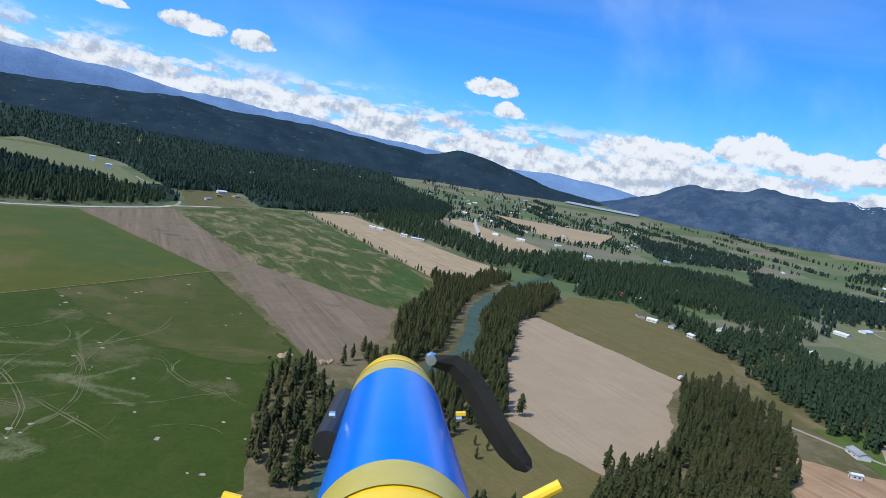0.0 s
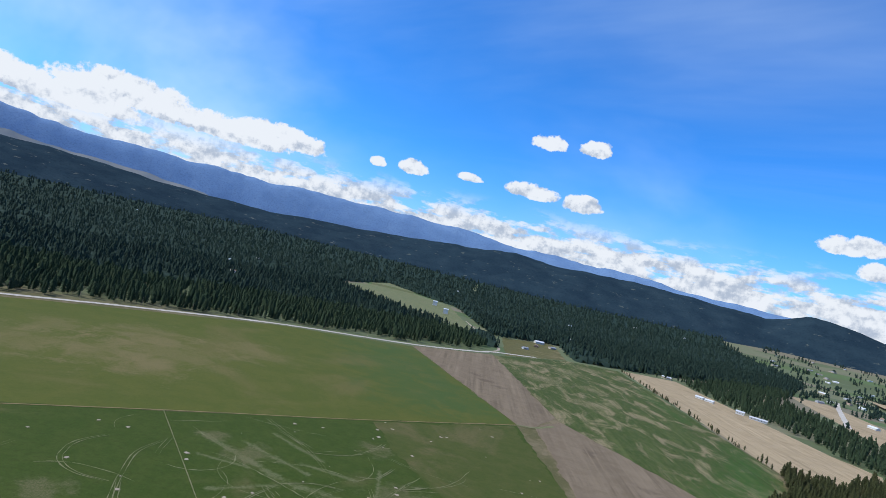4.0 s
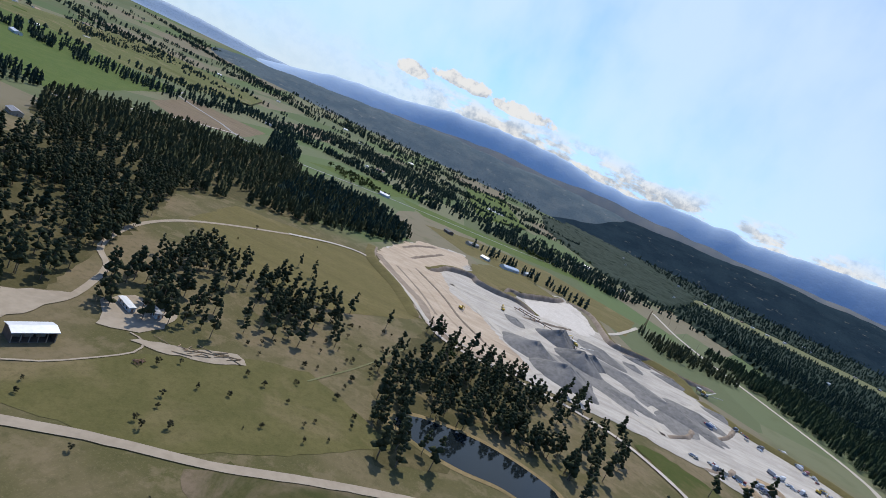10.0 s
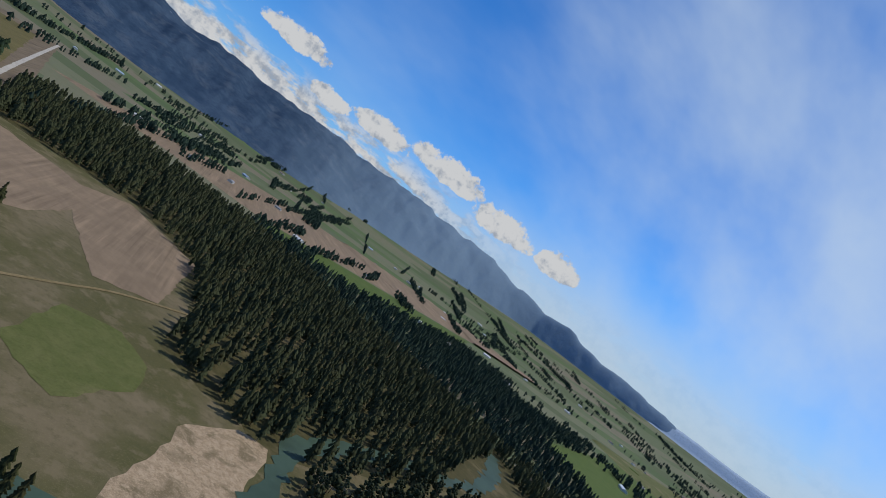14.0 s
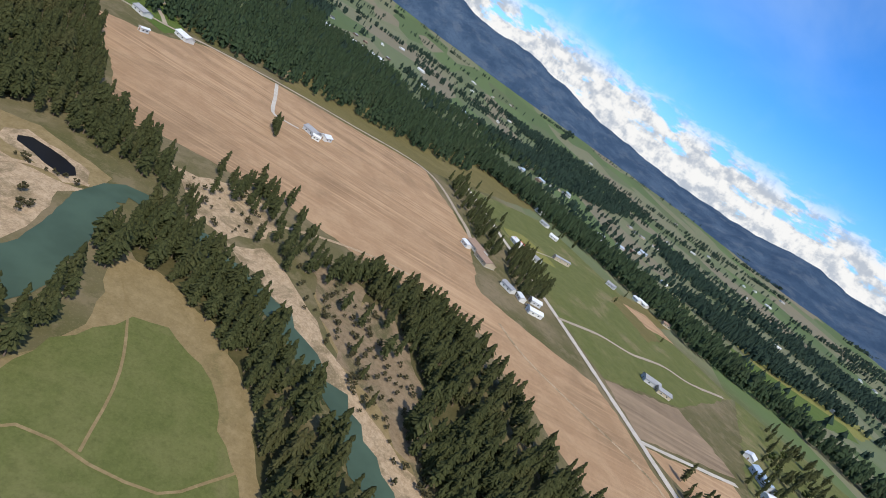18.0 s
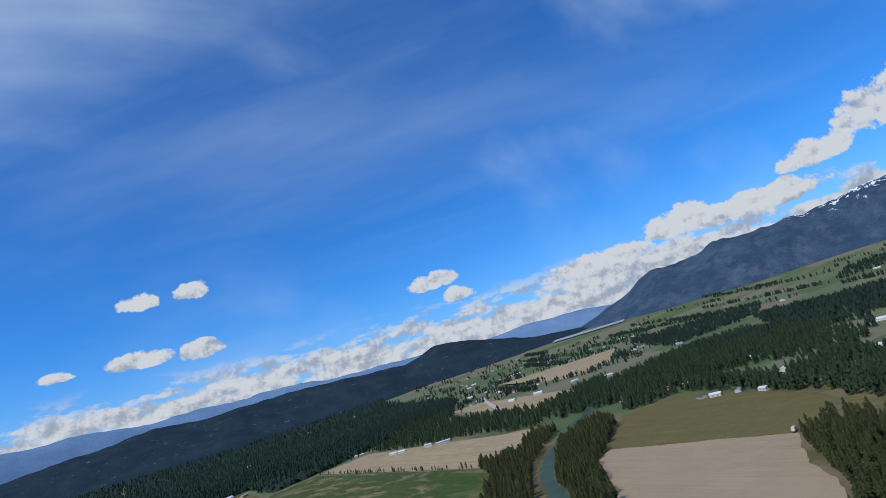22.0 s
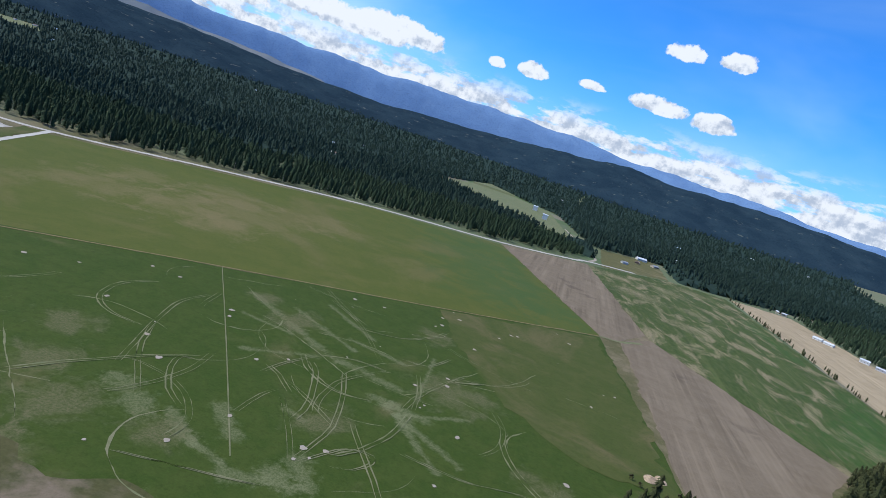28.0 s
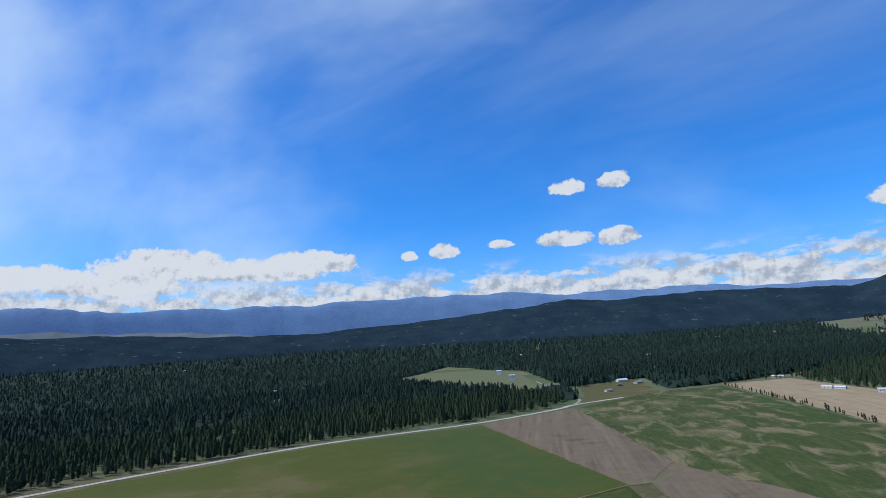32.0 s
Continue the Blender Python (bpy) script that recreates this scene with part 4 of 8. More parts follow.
sheet("field", [(70, 925), (75, 1210), (204, 1328), (199, 1075)], GRASS, "dry farmyard at the end of the road", z=0.12)
sheet("field", [(878, 312), (1100, 420), (1528, 508), (1376, 175), (1100, 130), (842, 117), (857, 232)], PALE_MEADOW, "pale pasture with looping dirt tracks", z=0.12)
sheet("field", [(500, 186), (538, 228), (760, 300), (700, 160), (600, 60), (470, -10), (420, 125)], GRASS, "dry lots with scattered houses along the lane", z=0.08)
sheet("field", [(480, -60), (640, -60), (860, -320), (700, -420), (560, -270), (515, -215)], OLIVE_CROP, "olive paddocks beyond the lane", z=0.09)
sheet("field", [(468, -444), (521, -482), (541, -522), (505, -548), (459, -490), (430, -494), (402, -462), (446, -452)], OLIVE_CROP, "dry trampled yard in the paddock", z=0.15, wander=3.0)
sheet("field", [(625, -1149), (595, -1205), (577, -1450), (500, -1594), (742, -2079), (905, -1932), (866, -1576)], STUBBLE, "broad grey-brown ploughed field down the valley", z=0.13)
sheet("field", [(800, -812), (641, -777), (575, -850), (580, -967), (657, -1077), (814, -1087), (818, -968), (898, -915)], YELLOW_GRASS, "yellow-green strip between two belts", z=0.12)
sheet("field", [(896, -701), (981, -737), (786, -689), (656, -655), (579, -640), (550, -608), (560, -660), (650, -690), (780, -730)], PALE_MEADOW, "pale plot behind the conifer belt", z=0.15)

sheet("field", [(-62, 350), (54, 446), (74, 330), (90, 214), (76, 207), (45, 205), (4, 232), (-22, 270)], WORN_OLIVE, "brown-olive thin grass below the worn track", z=0.19, wander=3.0)

# ---- water ----
sheet("lake", [(2520, 2950), (2630, 3050), (2950, 2695), (2850, 2605)], LAKE_WATER, "pale distant lake below the range", "lake", 0.3, 6, "structure")
sheet("lake", [(-1500, 620), (-1440, 700), (-1010, 1010), (-960, 960), (-1250, 720)], LAKE_WATER, "pale narrow water among the forest", "lake", 0.2, 4, "structure")
sheet("sand_bank", [(66, 24), (62, 14), (55, -13), (61, -27), (71, -40), (82, -49), (97, -59), (115, -59), (136, -54), (148, -60), (143, -50), (141, -38), (145, -28), (141, -18), (123, -19), (104, -14), (97, -4), (95, 14), (94, 27)], SAND, "bare sandy gravel bank inside the river bend", "river bank", 0.12, 1.8, "structure", 5)
sheet("field", [(70, 22), (94, 26), (99, -8), (106, -20), (126, -24), (122, -36), (98, -37), (82, -32), (72, -10)], DRY_GRASS, "bleached grass on the river terrace", z=0.185, wander=1.6)
sheet("sand_bank", [(67, 54), (73, 75), (90, 88), (96, 86), (86, 66), (78, 52)], SAND, "small pale gravel beach at the river", "river bank", 0.14, 1.5, "structure", 5)
road("track", [(92, 22), (92, 3), (97, -18), (108, -31), (140, -36), (150, -58)], 2.0, SAND, "faint pale path along the river terrace", 0.24, "", "track")
sheet("sand_bank", [(163, -108), (176, -122), (160, -140), (147, -150), (120, -170), (102, -182), (86, -196), (68, -214), (40, -218), (20, -222), (24, -212), (44, -202), (65, -190), (88, -175), (112, -160), (140, -140)], SAND, "wide sandy river bank with tufts of grass", "river bank", 0.12, 2.5, "structure", 6)
sheet("sand_bank", [(-140, -330), (-170, -356), (-187, -352), (-171, -300), (-158, -276), (-140, -268), (-120, -262), (-128, -290)], SAND, "dry sandy point in the river bend", "river bank", 0.12, 2.5, "structure", 6)
river_line = [(640, 640), (470, 520), (340, 400), (296, 345), (262, 288), (214, 226), (160, 188), (108, 140), (76, 84), (62, 48), (54, 10), (52, -16), (62, -37), (75, -55), (91, -67), (114, -66), (140, -61), (160, -68), (157, -95), (143, -122), (122, -150), (92, -174), (58, -194), (18, -214), (-20, -234), (-60, -250), (-110, -254), (-152, -262), (-174, -290), (-190, -330), (-214, -380), (-290, -430), (-380, -465), (-440, -530), (-480, -600)]
v, t = ribbon(river_line, [12, 12, 12, 12, 12, 12, 13, 13, 13, 13, 13, 14, 17, 20, 22, 18, 13, 9, 9, 10, 11, 11, 11, 11, 11, 11, 12, 14, 16, 16, 13, 15, 17, 14], 0.26, 3, 0.5)
sheet("river_pool", [(58, -34), (71, -42), (82, -51), (97, -61), (115, -61), (138, -58), (150, -64), (148, -71), (132, -71), (110, -76), (90, -78), (74, -74), (64, -56), (56, -42)], RIVER_WATER, "wide green pool in the river bend", "river", 0.28, 1.0, "structure", 4.0)
put("river", mesh_of("river", v, t, [RIVER_WATER]), "green winding river between wooded banks", "river", "", "structure")
POND_EDGE = [(-311, 40), (-322, 38), (-331, 22), (-336, 0), (-334, -22), (-327, -40), (-312, -47), (-302, -30), (-299, -11), (-301, 8), (-298, 24), (-302, 34)]
pond_line = [(q.x, q.y) for q in curve_through(POND_EDGE + POND_EDGE[:1], 3.0)][:-1]
sheet("pond", pond_line, POND_WATER, "dark still pond reflecting the pines", "pond", 0.2, 0.25, "structure", 3)
sheet("pond_rim", [(-317 + (x + 317) * 1.2, -3 + (y + 3) * 1.09) for x, y in pond_line], DRY_GRASS, "bleached grassy rim of the pond", "river bank", 0.16, 0.8, "structure", 3)
sheet("pond", [(154, -29), (158, -27), (162, -30), (161, -38), (157, -49), (152, -52), (147, -50), (149, -42), (152, -36)], DARK_WATER, "small black pond on the river bank", "pond", 0.25, 0.8, "structure", 4)
sheet("pond_rim", [(151, -24), (158, -22), (166, -26), (164, -40), (160, -53), (151, -57), (143, -52), (146, -40)], SAND, "bare sandy edge of the black pond", "river bank", 0.21, 1.0, "structure", 4)
sheet("pond_rim", [(147, -15), (166, -9), (174, -26), (164, -60), (153, -62), (143, -53), (141, -37)], DRY_GRASS, "grassy rim round the black pond", "river bank", 0.17, 1.2, "structure", 5)
sheet("pond", [(-2290, -80), (-2390, -80), (-2400, -20), (-2300, -10)], LAKE_WATER, "small pale pond in a green field", "pond", 0.3, 3, "structure")

sheet("river_flat", [(182, -144), (196, -160), (191, -174), (171, -172), (189, -186), (163, -199), (136, -205), (112, -208), (96, -200), (88, -206), (60, -232), (40, -226), (70, -208), (99, -190), (120, -172), (141, -160), (165, -150)], FLAT_SOIL, "bare brown river flat with tufts of scrub", "river bank", 0.135, 3.0, "structure", 6)
sheet("river_flat", [(205, -68), (193, -78), (170, -92), (166, -108), (180, -118), (204, -126), (214, -116), (226, -104), (214, -84)], SAND, "bare sandy slope above the river bend", "river bank", 0.13, 2.5, "structure", 6)

# ---- roads ----
road("road", [(-1420, 380), (-1125, 372), (-722, 430), (-590, 400), (-500, 420), (-376, 556), (-250, 680), (-84, 788), (20, 890), (48, 932), (130, 1000)], 8.0, ROAD, "pale gravel road along the forest edge")
road("road", [(-350, 160), (-420, 285), (-492, 422)], 5.5, ROAD, "pale gravel spur joining the main road")
road("road", [(-185, -190), (-190, -165), (-208, -130), (-222, -95), (-246, -52), (-271, 2), (-297, 62), (-322, 108), (-351, 160)], 4.8, DIRT_ROAD, "brown dirt road past the runway", 0.32)
road("road", [(-351, 158), (-378, 139), (-409, 125), (-441, 99), (-458, 62), (-461, 36), (-464, 1), (-474, -40), (-506, -60), (-554, -84), (-608, -121), (-624, -150), (-606, -178), (-563, -207)], 4.5, ROAD, "pale gravel lane round the meadow and pit", 0.62)
road("road", [(-563, -207), (-500, -236), (-451, -251), (-400, -251), (-347, -234), (-326, -214), (-300, -203), (-276, -197), (-243, -200), (-226, -194), (-203, -192), (-184, -191)], 3.6, DIRT_ROAD, "brown dirt lane through the pines", 0.30)
road("road", [(560, -272), (440, -300), (317, -329), (199, -352), (99, -370), (32, -384)], 5.0, ROAD, "straight pale farm lane", 0.33)
road("road", [(18, -352), (32, -384), (54, -475), (89, -618), (170, -960), (323, -1624)], 5.5, ROAD, "straight pale gravel road through the crossroads", 0.36)
road("road", [(-130, -470), (-88, -436), (-60, -400), (-20, -352), (6, -345), (18, -352)], 2.2, DRY_GRASS, "faint grassy lane into the pines", 0.31)
road("road", [(317, -329), (330, -360), (337, -380), (338, -411), (349, -436), (358, -461), (356, -490), (375, -543)], 4.0, DIRT_ROAD, "pale farm drive across the paddock", 0.35)
road("road", [(378, -256), (418, -250), (513, -216), (499, -123), (482, -60), (457, -3), (436, 30), (420, 90)], 4.5, DIRT_ROAD, "lane along the edge of the tan field", 0.35)
road("road", [(474, -58), (430, -67), (384, -76), (380, -84), (383, -98)], 3.2, ROAD, "pale drive from the lane to the farmhouse", 0.37)
road("track", [(206, -124), (216, -138), (226, -156), (236, -182), (238, -204)], 2.5, SAND, "pale worn headland along the ploughed field", 0.25, "", "track")
road("track", [(455, -318), (470, -345), (488, -372), (500, -396)], 2.2, DIRT_ROAD, "pale track between the paddock houses", 0.27, "", "track")
road("road", [(960, 137), (1060, 190), (1155, 200), (1180, 260), (1126, 325), (1180, 400), (1282, 407), (1380, 385), (1411, 375)], 5.0, DIRT_ROAD, "looping pale dirt track", 0.33)
road("road", [(-1094, -530), (-940, -560), (-800, -560), (-660, -552)], 6.0, ROAD, "pale farm road between field and forest", 0.33)
road("road", [(-1390, -830), (-1260, -760), (-1140, -600), (-1060, -470), (-1220, -250), (-1400, 60), (-1600, 300)], 7.0, TARMAC, "grey country road between farms", 0.33)
road("road", [(-10, 1400), (14, 1260), (30, 1150), (60, 1010), (48, 932)], 5.0, DIRT_ROAD, "pale drive from the clearing to the road", 0.33)
road("road", [(760, 1100), (1100, 1700), (1500, 2300)], 12.0, ROAD, "far pale road climbing past the tree belt", 0.33)
road("track", [(-297, 168), (-182, 262), (-69, 349), (57, 454)], 1.2, DRY_GRASS, "faint worn track across the green field", 0.226, "", "track")
road("track", [(-182, 262), (-119, 176), (-70, 108)], 0.5, FAINT_TRACK, "faint straight wheel track", 0.235, "", "track")
road("track", [(57, 454), (75, 461), (96, 485)], 4.0, FAINT_TRACK, "worn turning place between two fields", 0.24, "", "track")
road("track", [(150, -349), (166, -340), (214, -280), (244, -262)], 2.2, SAND, "pale wheel track along the ploughed strip", 0.25, "", "track")
road("track", [(-420, -60), (-360, -75), (-310, -92)], 1.0, FAINT_TRACK, "worn path across the dry pasture", 0.25, "", "track")

rng = np.random.default_rng(11)
loops = []
GRASSLAND = [(-320, 150), (57, 440), (85, 210), (30, 80), (-60, 50), (-230, 30)]
# long sweeping turns, some worn twice, round a few busy places
busy = [(-20, 230), (-75, 190), (20, 300), (-130, 120), (-210, 110), (-110, 260), (30, 180)]
for k in range(70):
    c = busy[rng.integers(len(busy))]
    x, y = c[0] + rng.normal(0, 38), c[1] + rng.normal(0, 38)
    a, bend = rng.uniform(0, 6.28), rng.normal(0, 0.13)
    pts = []
    for _ in range(rng.integers(5, 14)):
        pts.append((x, y))
        a += bend + rng.normal(0, 0.09)
        x, y = x + 6 * math.cos(a), y + 6 * math.sin(a)
    if inside(np.array(pts), GRASSLAND).all():
        width = rng.uniform(0.2, 0.55)
        loops.append(ribbon(pts, [0.1] + [width * rng.uniform(0.5, 1.3) for _ in pts[2:]] + [0.1], 0.07 + 0.001 * k, k, 1.2))
        if k % 3 == 0:
            loops.append(ribbon([(px + 2.2, py + 0.8) for px, py in pts], width * 0.7, 0.2008 + 0.0016 * k, k, 1.2))
ARCS_WEST = [[(-133, 128), (-145, 156), (-151, 171), (-159, 196), (-157, 218)], [(-114, 117), (-136, 143), (-148, 164)], [(-117, 152), (-122, 150), (-119, 140), (-109, 127), (-100, 121)], [(-84, 167), (-72, 162), (-53, 150)], [(-69, 196), (-60, 174), (-53, 149), (-53, 135), (-54, 123)], [(-52, 121), (-47, 132), (-42, 140), (-34, 142), (-32, 137), (-36, 129), (-42, 126)], [(-96, 88), (-81, 93), (-66, 98), (-55, 102)], [(-77, 153), (-64, 135), (-55, 120)]]
ARCS_EAST = [[(-48, 157), (-40, 145), (-28, 129), (-19, 115)], [(-84, 132), (-84, 149), (-82, 157)], [(-116, 282), (-88, 261), (-59, 221)], [(-96, 173), (-88, 169), (-77, 159)], [(-94, 166), (-92, 180), (-86, 199)], [(-32, 189), (-35, 208), (-41, 226)], [(-85, 202), (-71, 213), (-53, 215)], [(-53, 238), (-40, 242), (-33, 264)]]
for k, pts in enumerate(ARCS_WEST + ARCS_EAST):
    for side in (-0.8, 0.8):
        loops.append(ribbon([(px + side, py + side * 0.7) for px, py in pts], [0.1] + [0.38] * len(pts) + [0.1], 0.192 + 0.002 * k + 0.001 * (side > 0), 40 + k, 1.4))
v, t = joined(loops)
put("wheel_marks", mesh_of("wheel_marks", v, t, [FAINT_TRACK]), "pale curling wheel marks in the airfield grass", "wheel marks", "", "stuff")
bald = []
for k in range(110):
    x, y = rng.uniform(-300, 70), rng.uniform(40, 420)
    if not inside(np.array([(x, y)]), [(-320, 150), (57, 440), (85, 210), (30, 80), (-60, 50), (-230, 30)])[0]:
        continue
    n, r = 9, rng.uniform(0.4, 1.5)
    ring = [(x + r * rng.uniform(0.6, 1.3) * math.cos(6.283 * i / n), y + r * rng.uniform(0.6, 1.3) * math.sin(6.283 * i / n), 0.24 + 0.0005 * k) for i in range(n)]
    bald.append((np.array([(x, y, 0.24 + 0.0005 * k)] + ring), np.array([(0, 1 + i, 1 + (i + 1) % n) for i in range(n)])))
v, t = joined(bald)
put("bare_spots", mesh_of("bare_spots", v, t, [DIRT_ROAD]), "small bare burrow mounds scattered in the grass", "bare soil", "", "stuff")

# ---- runway ----
a, b, c, d = Vector((-248, 16, 0)), Vector((-235.5, 19, 0)), Vector((-311.5, 165.5, 0)), Vector((-323, 161.5, 0))
sheet("runway", [tuple(p.xy) for p in (a, b, c, d)], TARMAC, "grey asphalt model-aircraft runway with white lines", "runway", 0.36, 0.0, "structure")


def line_between(name, p, q, width, z=0.42):
    v, t = ribbon([tuple(p.xy), tuple(((p + q) / 2).xy), tuple(q.xy)], width, z)
    return put(name, mesh_of(name, v, t, [WHITE_PAINT]), "white painted runway line", "line", "", "structure")


u = (d - a).normalized()
w = Vector((u.y, -u.x, 0))
mid = (a + b) / 2
line_between("runway_line", mid + u * 2, mid + u * 152, 0.3)
line_between("runway_line", a + u * 2 + w * 0.8, b + u * 2 - w * 0.8, 0.32)
line_between("runway_line", a + u * 12 + w * 0.8, b + u * 12 - w * 0.8, 0.32)
line_between("runway_line", a + w * 0.8 + u * 2, a + w * 0.8 + u * 12, 0.28)
line_between("runway_line", b - w * 0.8 + u * 2, b - w * 0.8 + u * 12, 0.28)
sheet("apron", [(-297, 92), (-302, 104), (-322, 112), (-336, 128), (-322, 100), (-308, 74)], DIRT_ROAD, "gravel parking apron beside the runway", "apron", 0.34, 1.0, "structure")
sheet("concrete_pad", [(-312, 118), (-318, 128), (-308, 132), (-303, 122)], CONCRETE, "pale concrete pad beside the runway", "pad", 0.39, 0.3, "structure")
# ---- trees ----
RIVER_POINTS = [(q.x, q.y) for q in curve_through(river_line, 8.0)]
POOL_GAP = [(-490, -605), (-470, -500), (-385, -425), (-325, -420), (-360, -470), (-420, -540)]
OPENINGS = [(-205, -283), (-215, -298), (-256, -339), (-293, -359), (-286, -329), (-354, -371), (-348, -350), (-452, -450), (-420, -411), (-406, -347), (-426, -389), (-442, -368), (-359, -286), (-320, -310), (-380, -300)]
GLADES = [[(x + 13 * math.cos(0.7 * k) * (1 + 0.3 * math.sin(2.1 * k + x)), y + 13 * math.sin(0.7 * k) * (1 + 0.3 * math.cos(1.7 * k + y))) for k in range(9)] for x, y in OPENINGS]



def conifer(seed, tiers, spokes, slender=0.17, blunt=0.0):
    """Unit-high conifer: trunk, a dark heart and whorls of folded, drooping boughs. Vertices, triangles and the triangles' material."""
    rng = np.random.default_rng(seed)
    verts, tris, index = [], [], []
    lean = rng.normal(0, 0.014, 2)
    sides = 5 if tiers > 6 else 3
    for i in range(sides):
        a = 6.283 * i / sides
        verts += [(0.016 * math.cos(a), 0.016 * math.sin(a), -0.01)]
    verts.append((lean[0], lean[1], 0.72))
    tris += [(i, (i + 1) % sides, sides) for i in range(sides)]
    index += [0] * sides
    low = rng.uniform(0.08, 0.20)
    heart = 3 if spokes < 6 else 4
    for k in range(tiers):
        t = (k + rng.uniform(-0.15, 0.15)) / tiers
        t = min(max(t, 0.0), 0.97)
        z0 = low + (0.97 - low) * t
        cone = (1 - t) ** 0.72 * min(1.0, 0.62 + 1.7 * t)
        dome = math.sqrt(max(0.0, 1 - t ** 2.4)) * min(1.0, 0.55 + 1.3 * t)
        reach = slender * ((1 - blunt) * cone + blunt * dome) * rng.uniform(0.78, 1.18) + 0.014
        rise = (0.985 - low) / tiers * rng.uniform(1.5, 2.1)
        cx, cy = lean * z0 + rng.normal(0, 0.010, 2)
        top = min(z0 + rise, 1.0)
        base = len(verts)
        verts.append((cx, cy, top))
        turn = rng.uniform(0, 6.28)
        for i in range(heart):
            a = turn + 6.283 * i / heart
            verts.append((cx + 0.62 * reach * math.cos(a), cy + 0.62 * reach * math.sin(a), z0))
        tris += [(base, base + 1 + i, base + 1 + (i + 1) % heart) for i in range(heart)]
        index += [1] * heart
        for i in range(spokes):
            a = turn + 6.283 * (i + rng.uniform(-0.3, 0.3)) / spokes
            r = reach * rng.uniform(0.70, 1.25)
            w = rng.uniform(0.75, 1.25) * 3.3 / spokes
            droop = r * rng.uniform(0.15, 0.55)
            base = len(verts)
            verts.append((cx, cy, z0 + 0.75 * rise))
            for b, q, z in ((a - w * 0.55, 0.66 * r, -0.35 * droop - 0.012), (a, r, 0.25 * rise - droop), (a + w * 0.55, 0.66 * r, -0.35 * droop - 0.012)):
                verts.append((cx + q * math.cos(b), cy + q * math.sin(b), z0 + z))
            tris += [(base, base + 1, base + 2), (base, base + 2, base + 3)]
            index += [1, 1]
    return np.array(verts), np.array(tris), np.array(index)


def bushy(seed, clumps=14):
    """Unit-high broadleaf tree: a stem and a crown of ragged clumps."""
    rng = np.random.default_rng(seed)
    verts = [(0.03 * math.cos(1.57 * i), 0.03 * math.sin(1.57 * i), -0.01) for i in range(4)] + [(0, 0, 0.6)]
    tris = [(i, (i + 1) % 4, 4) for i in range(4)]
    index = [0] * 4
    for k in range(clumps):
        a, r, z = rng.uniform(0, 6.28), 0.30 * math.sqrt(rng.uniform(0, 1)), rng.uniform(0.30, 0.88)
        r *= 1.15 - abs(z - 0.5)
        c, s = np.array((r * math.cos(a), r * math.sin(a), z)), rng.uniform(0.09, 0.17)
        base = len(verts)
        pts = [(0, 0, 1), (0, 0, -1)] + [(math.cos(1.257 * i), math.sin(1.257 * i), 0.2) for i in range(5)]
        verts += [tuple(c + s * np.array(p) * rng.uniform(0.7, 1.25)) for p in pts]
        for i in range(5):
            p, q = base + 2 + i, base + 2 + (i + 1) % 5
            tris += [(base, p, q), (base + 1, q, p)]
        index += [1] * 10
    return np.array(verts), np.array(tris), np.array(index)


def ponderosa(seed, clumps=12):
    """Unit-high open pine: a bare lower trunk, short limbs and uneven clumps of needles."""
    rng = np.random.default_rng(seed)
    verts = [(0.014 * math.cos(1.257 * i), 0.014 * math.sin(1.257 * i), -0.01) for i in range(5)] + [(rng.normal(0, 0.01), rng.normal(0, 0.01), 0.95)]
    tris = [(i, (i + 1) % 5, 5) for i in range(5)]
    index = [0] * 5
    low, wide = rng.uniform(0.16, 0.34), rng.uniform(0.085, 0.135)
    for k in range(clumps):
        f = (k + rng.uniform(0.1, 0.9)) / clumps
        z = low + (0.94 - low) * f
        reach = wide * (1.0 - f ** 2.2) * rng.uniform(0.35, 1.1)
        a, size = rng.uniform(0, 6.28), (0.050 + 0.055 * (1 - f)) * rng.uniform(0.75, 1.3)
        c = np.array((reach * math.cos(a), reach * math.sin(a), z))
        base = len(verts)
        verts += [tuple(c + np.array((0, 0, 1.15 * size))), tuple(c - np.array((0, 0, 0.6 * size)))]
        verts += [tuple(c + size * rng.uniform(0.75, 1.35) * np.array((math.cos(1.257 * i + a), math.sin(1.257 * i + a), rng.uniform(-0.3, 0.3)))) for i in range(5)]
        for i in range(5):
            p, q = base + 2 + i, base + 2 + (i + 1) % 5
            tris += [(base, p, q), (base + 1, q, p)]
        index += [1] * 10
        stem = len(verts)
        verts += [(0, 0, z - 0.03), (0, 0, z - 0.015), tuple(c)]
        tris.append((stem, stem + 1, stem + 2))
        index.append(0)
    return np.array(verts), np.array(tris), np.array(index)


OPEN_KINDS = [ponderosa(s, n) for s, n in ((41, 13), (42, 11), (43, 14), (44, 12), (45, 15))]
NEAR_KINDS = [conifer(s, 9, 6, w, b) for s, w, b in ((1, 0.17, 0.0), (2, 0.20, 0.5), (3, 0.16, 0.2), (4, 0.21, 0.8), (5, 0.19, 0.3), (6, 0.17, 0.1))]
MID_KINDS = [conifer(s, 6, 5, w, b) for s, w, b in ((11, 0.20, 0.2), (12, 0.24, 0.6), (13, 0.19, 0.0), (14, 0.26, 0.8), (15, 0.22, 0.4))]
SOUTH_KINDS = [conifer(s, 5, 4, w, b) for s, w, b in ((16, 0.20, 0.3), (17, 0.24, 0.7), (18, 0.19, 0.1))]
FAR_KINDS = [conifer(s, 4, 3, w, b) for s, w, b in ((21, 0.22, 0.2), (22, 0.27, 0.6), (23, 0.20, 0.0))]
DOT_KINDS = [conifer(s, 2, 2, w, 0.5) for s, w in ((25, 0.40), (26, 0.48), (27, 0.36))]
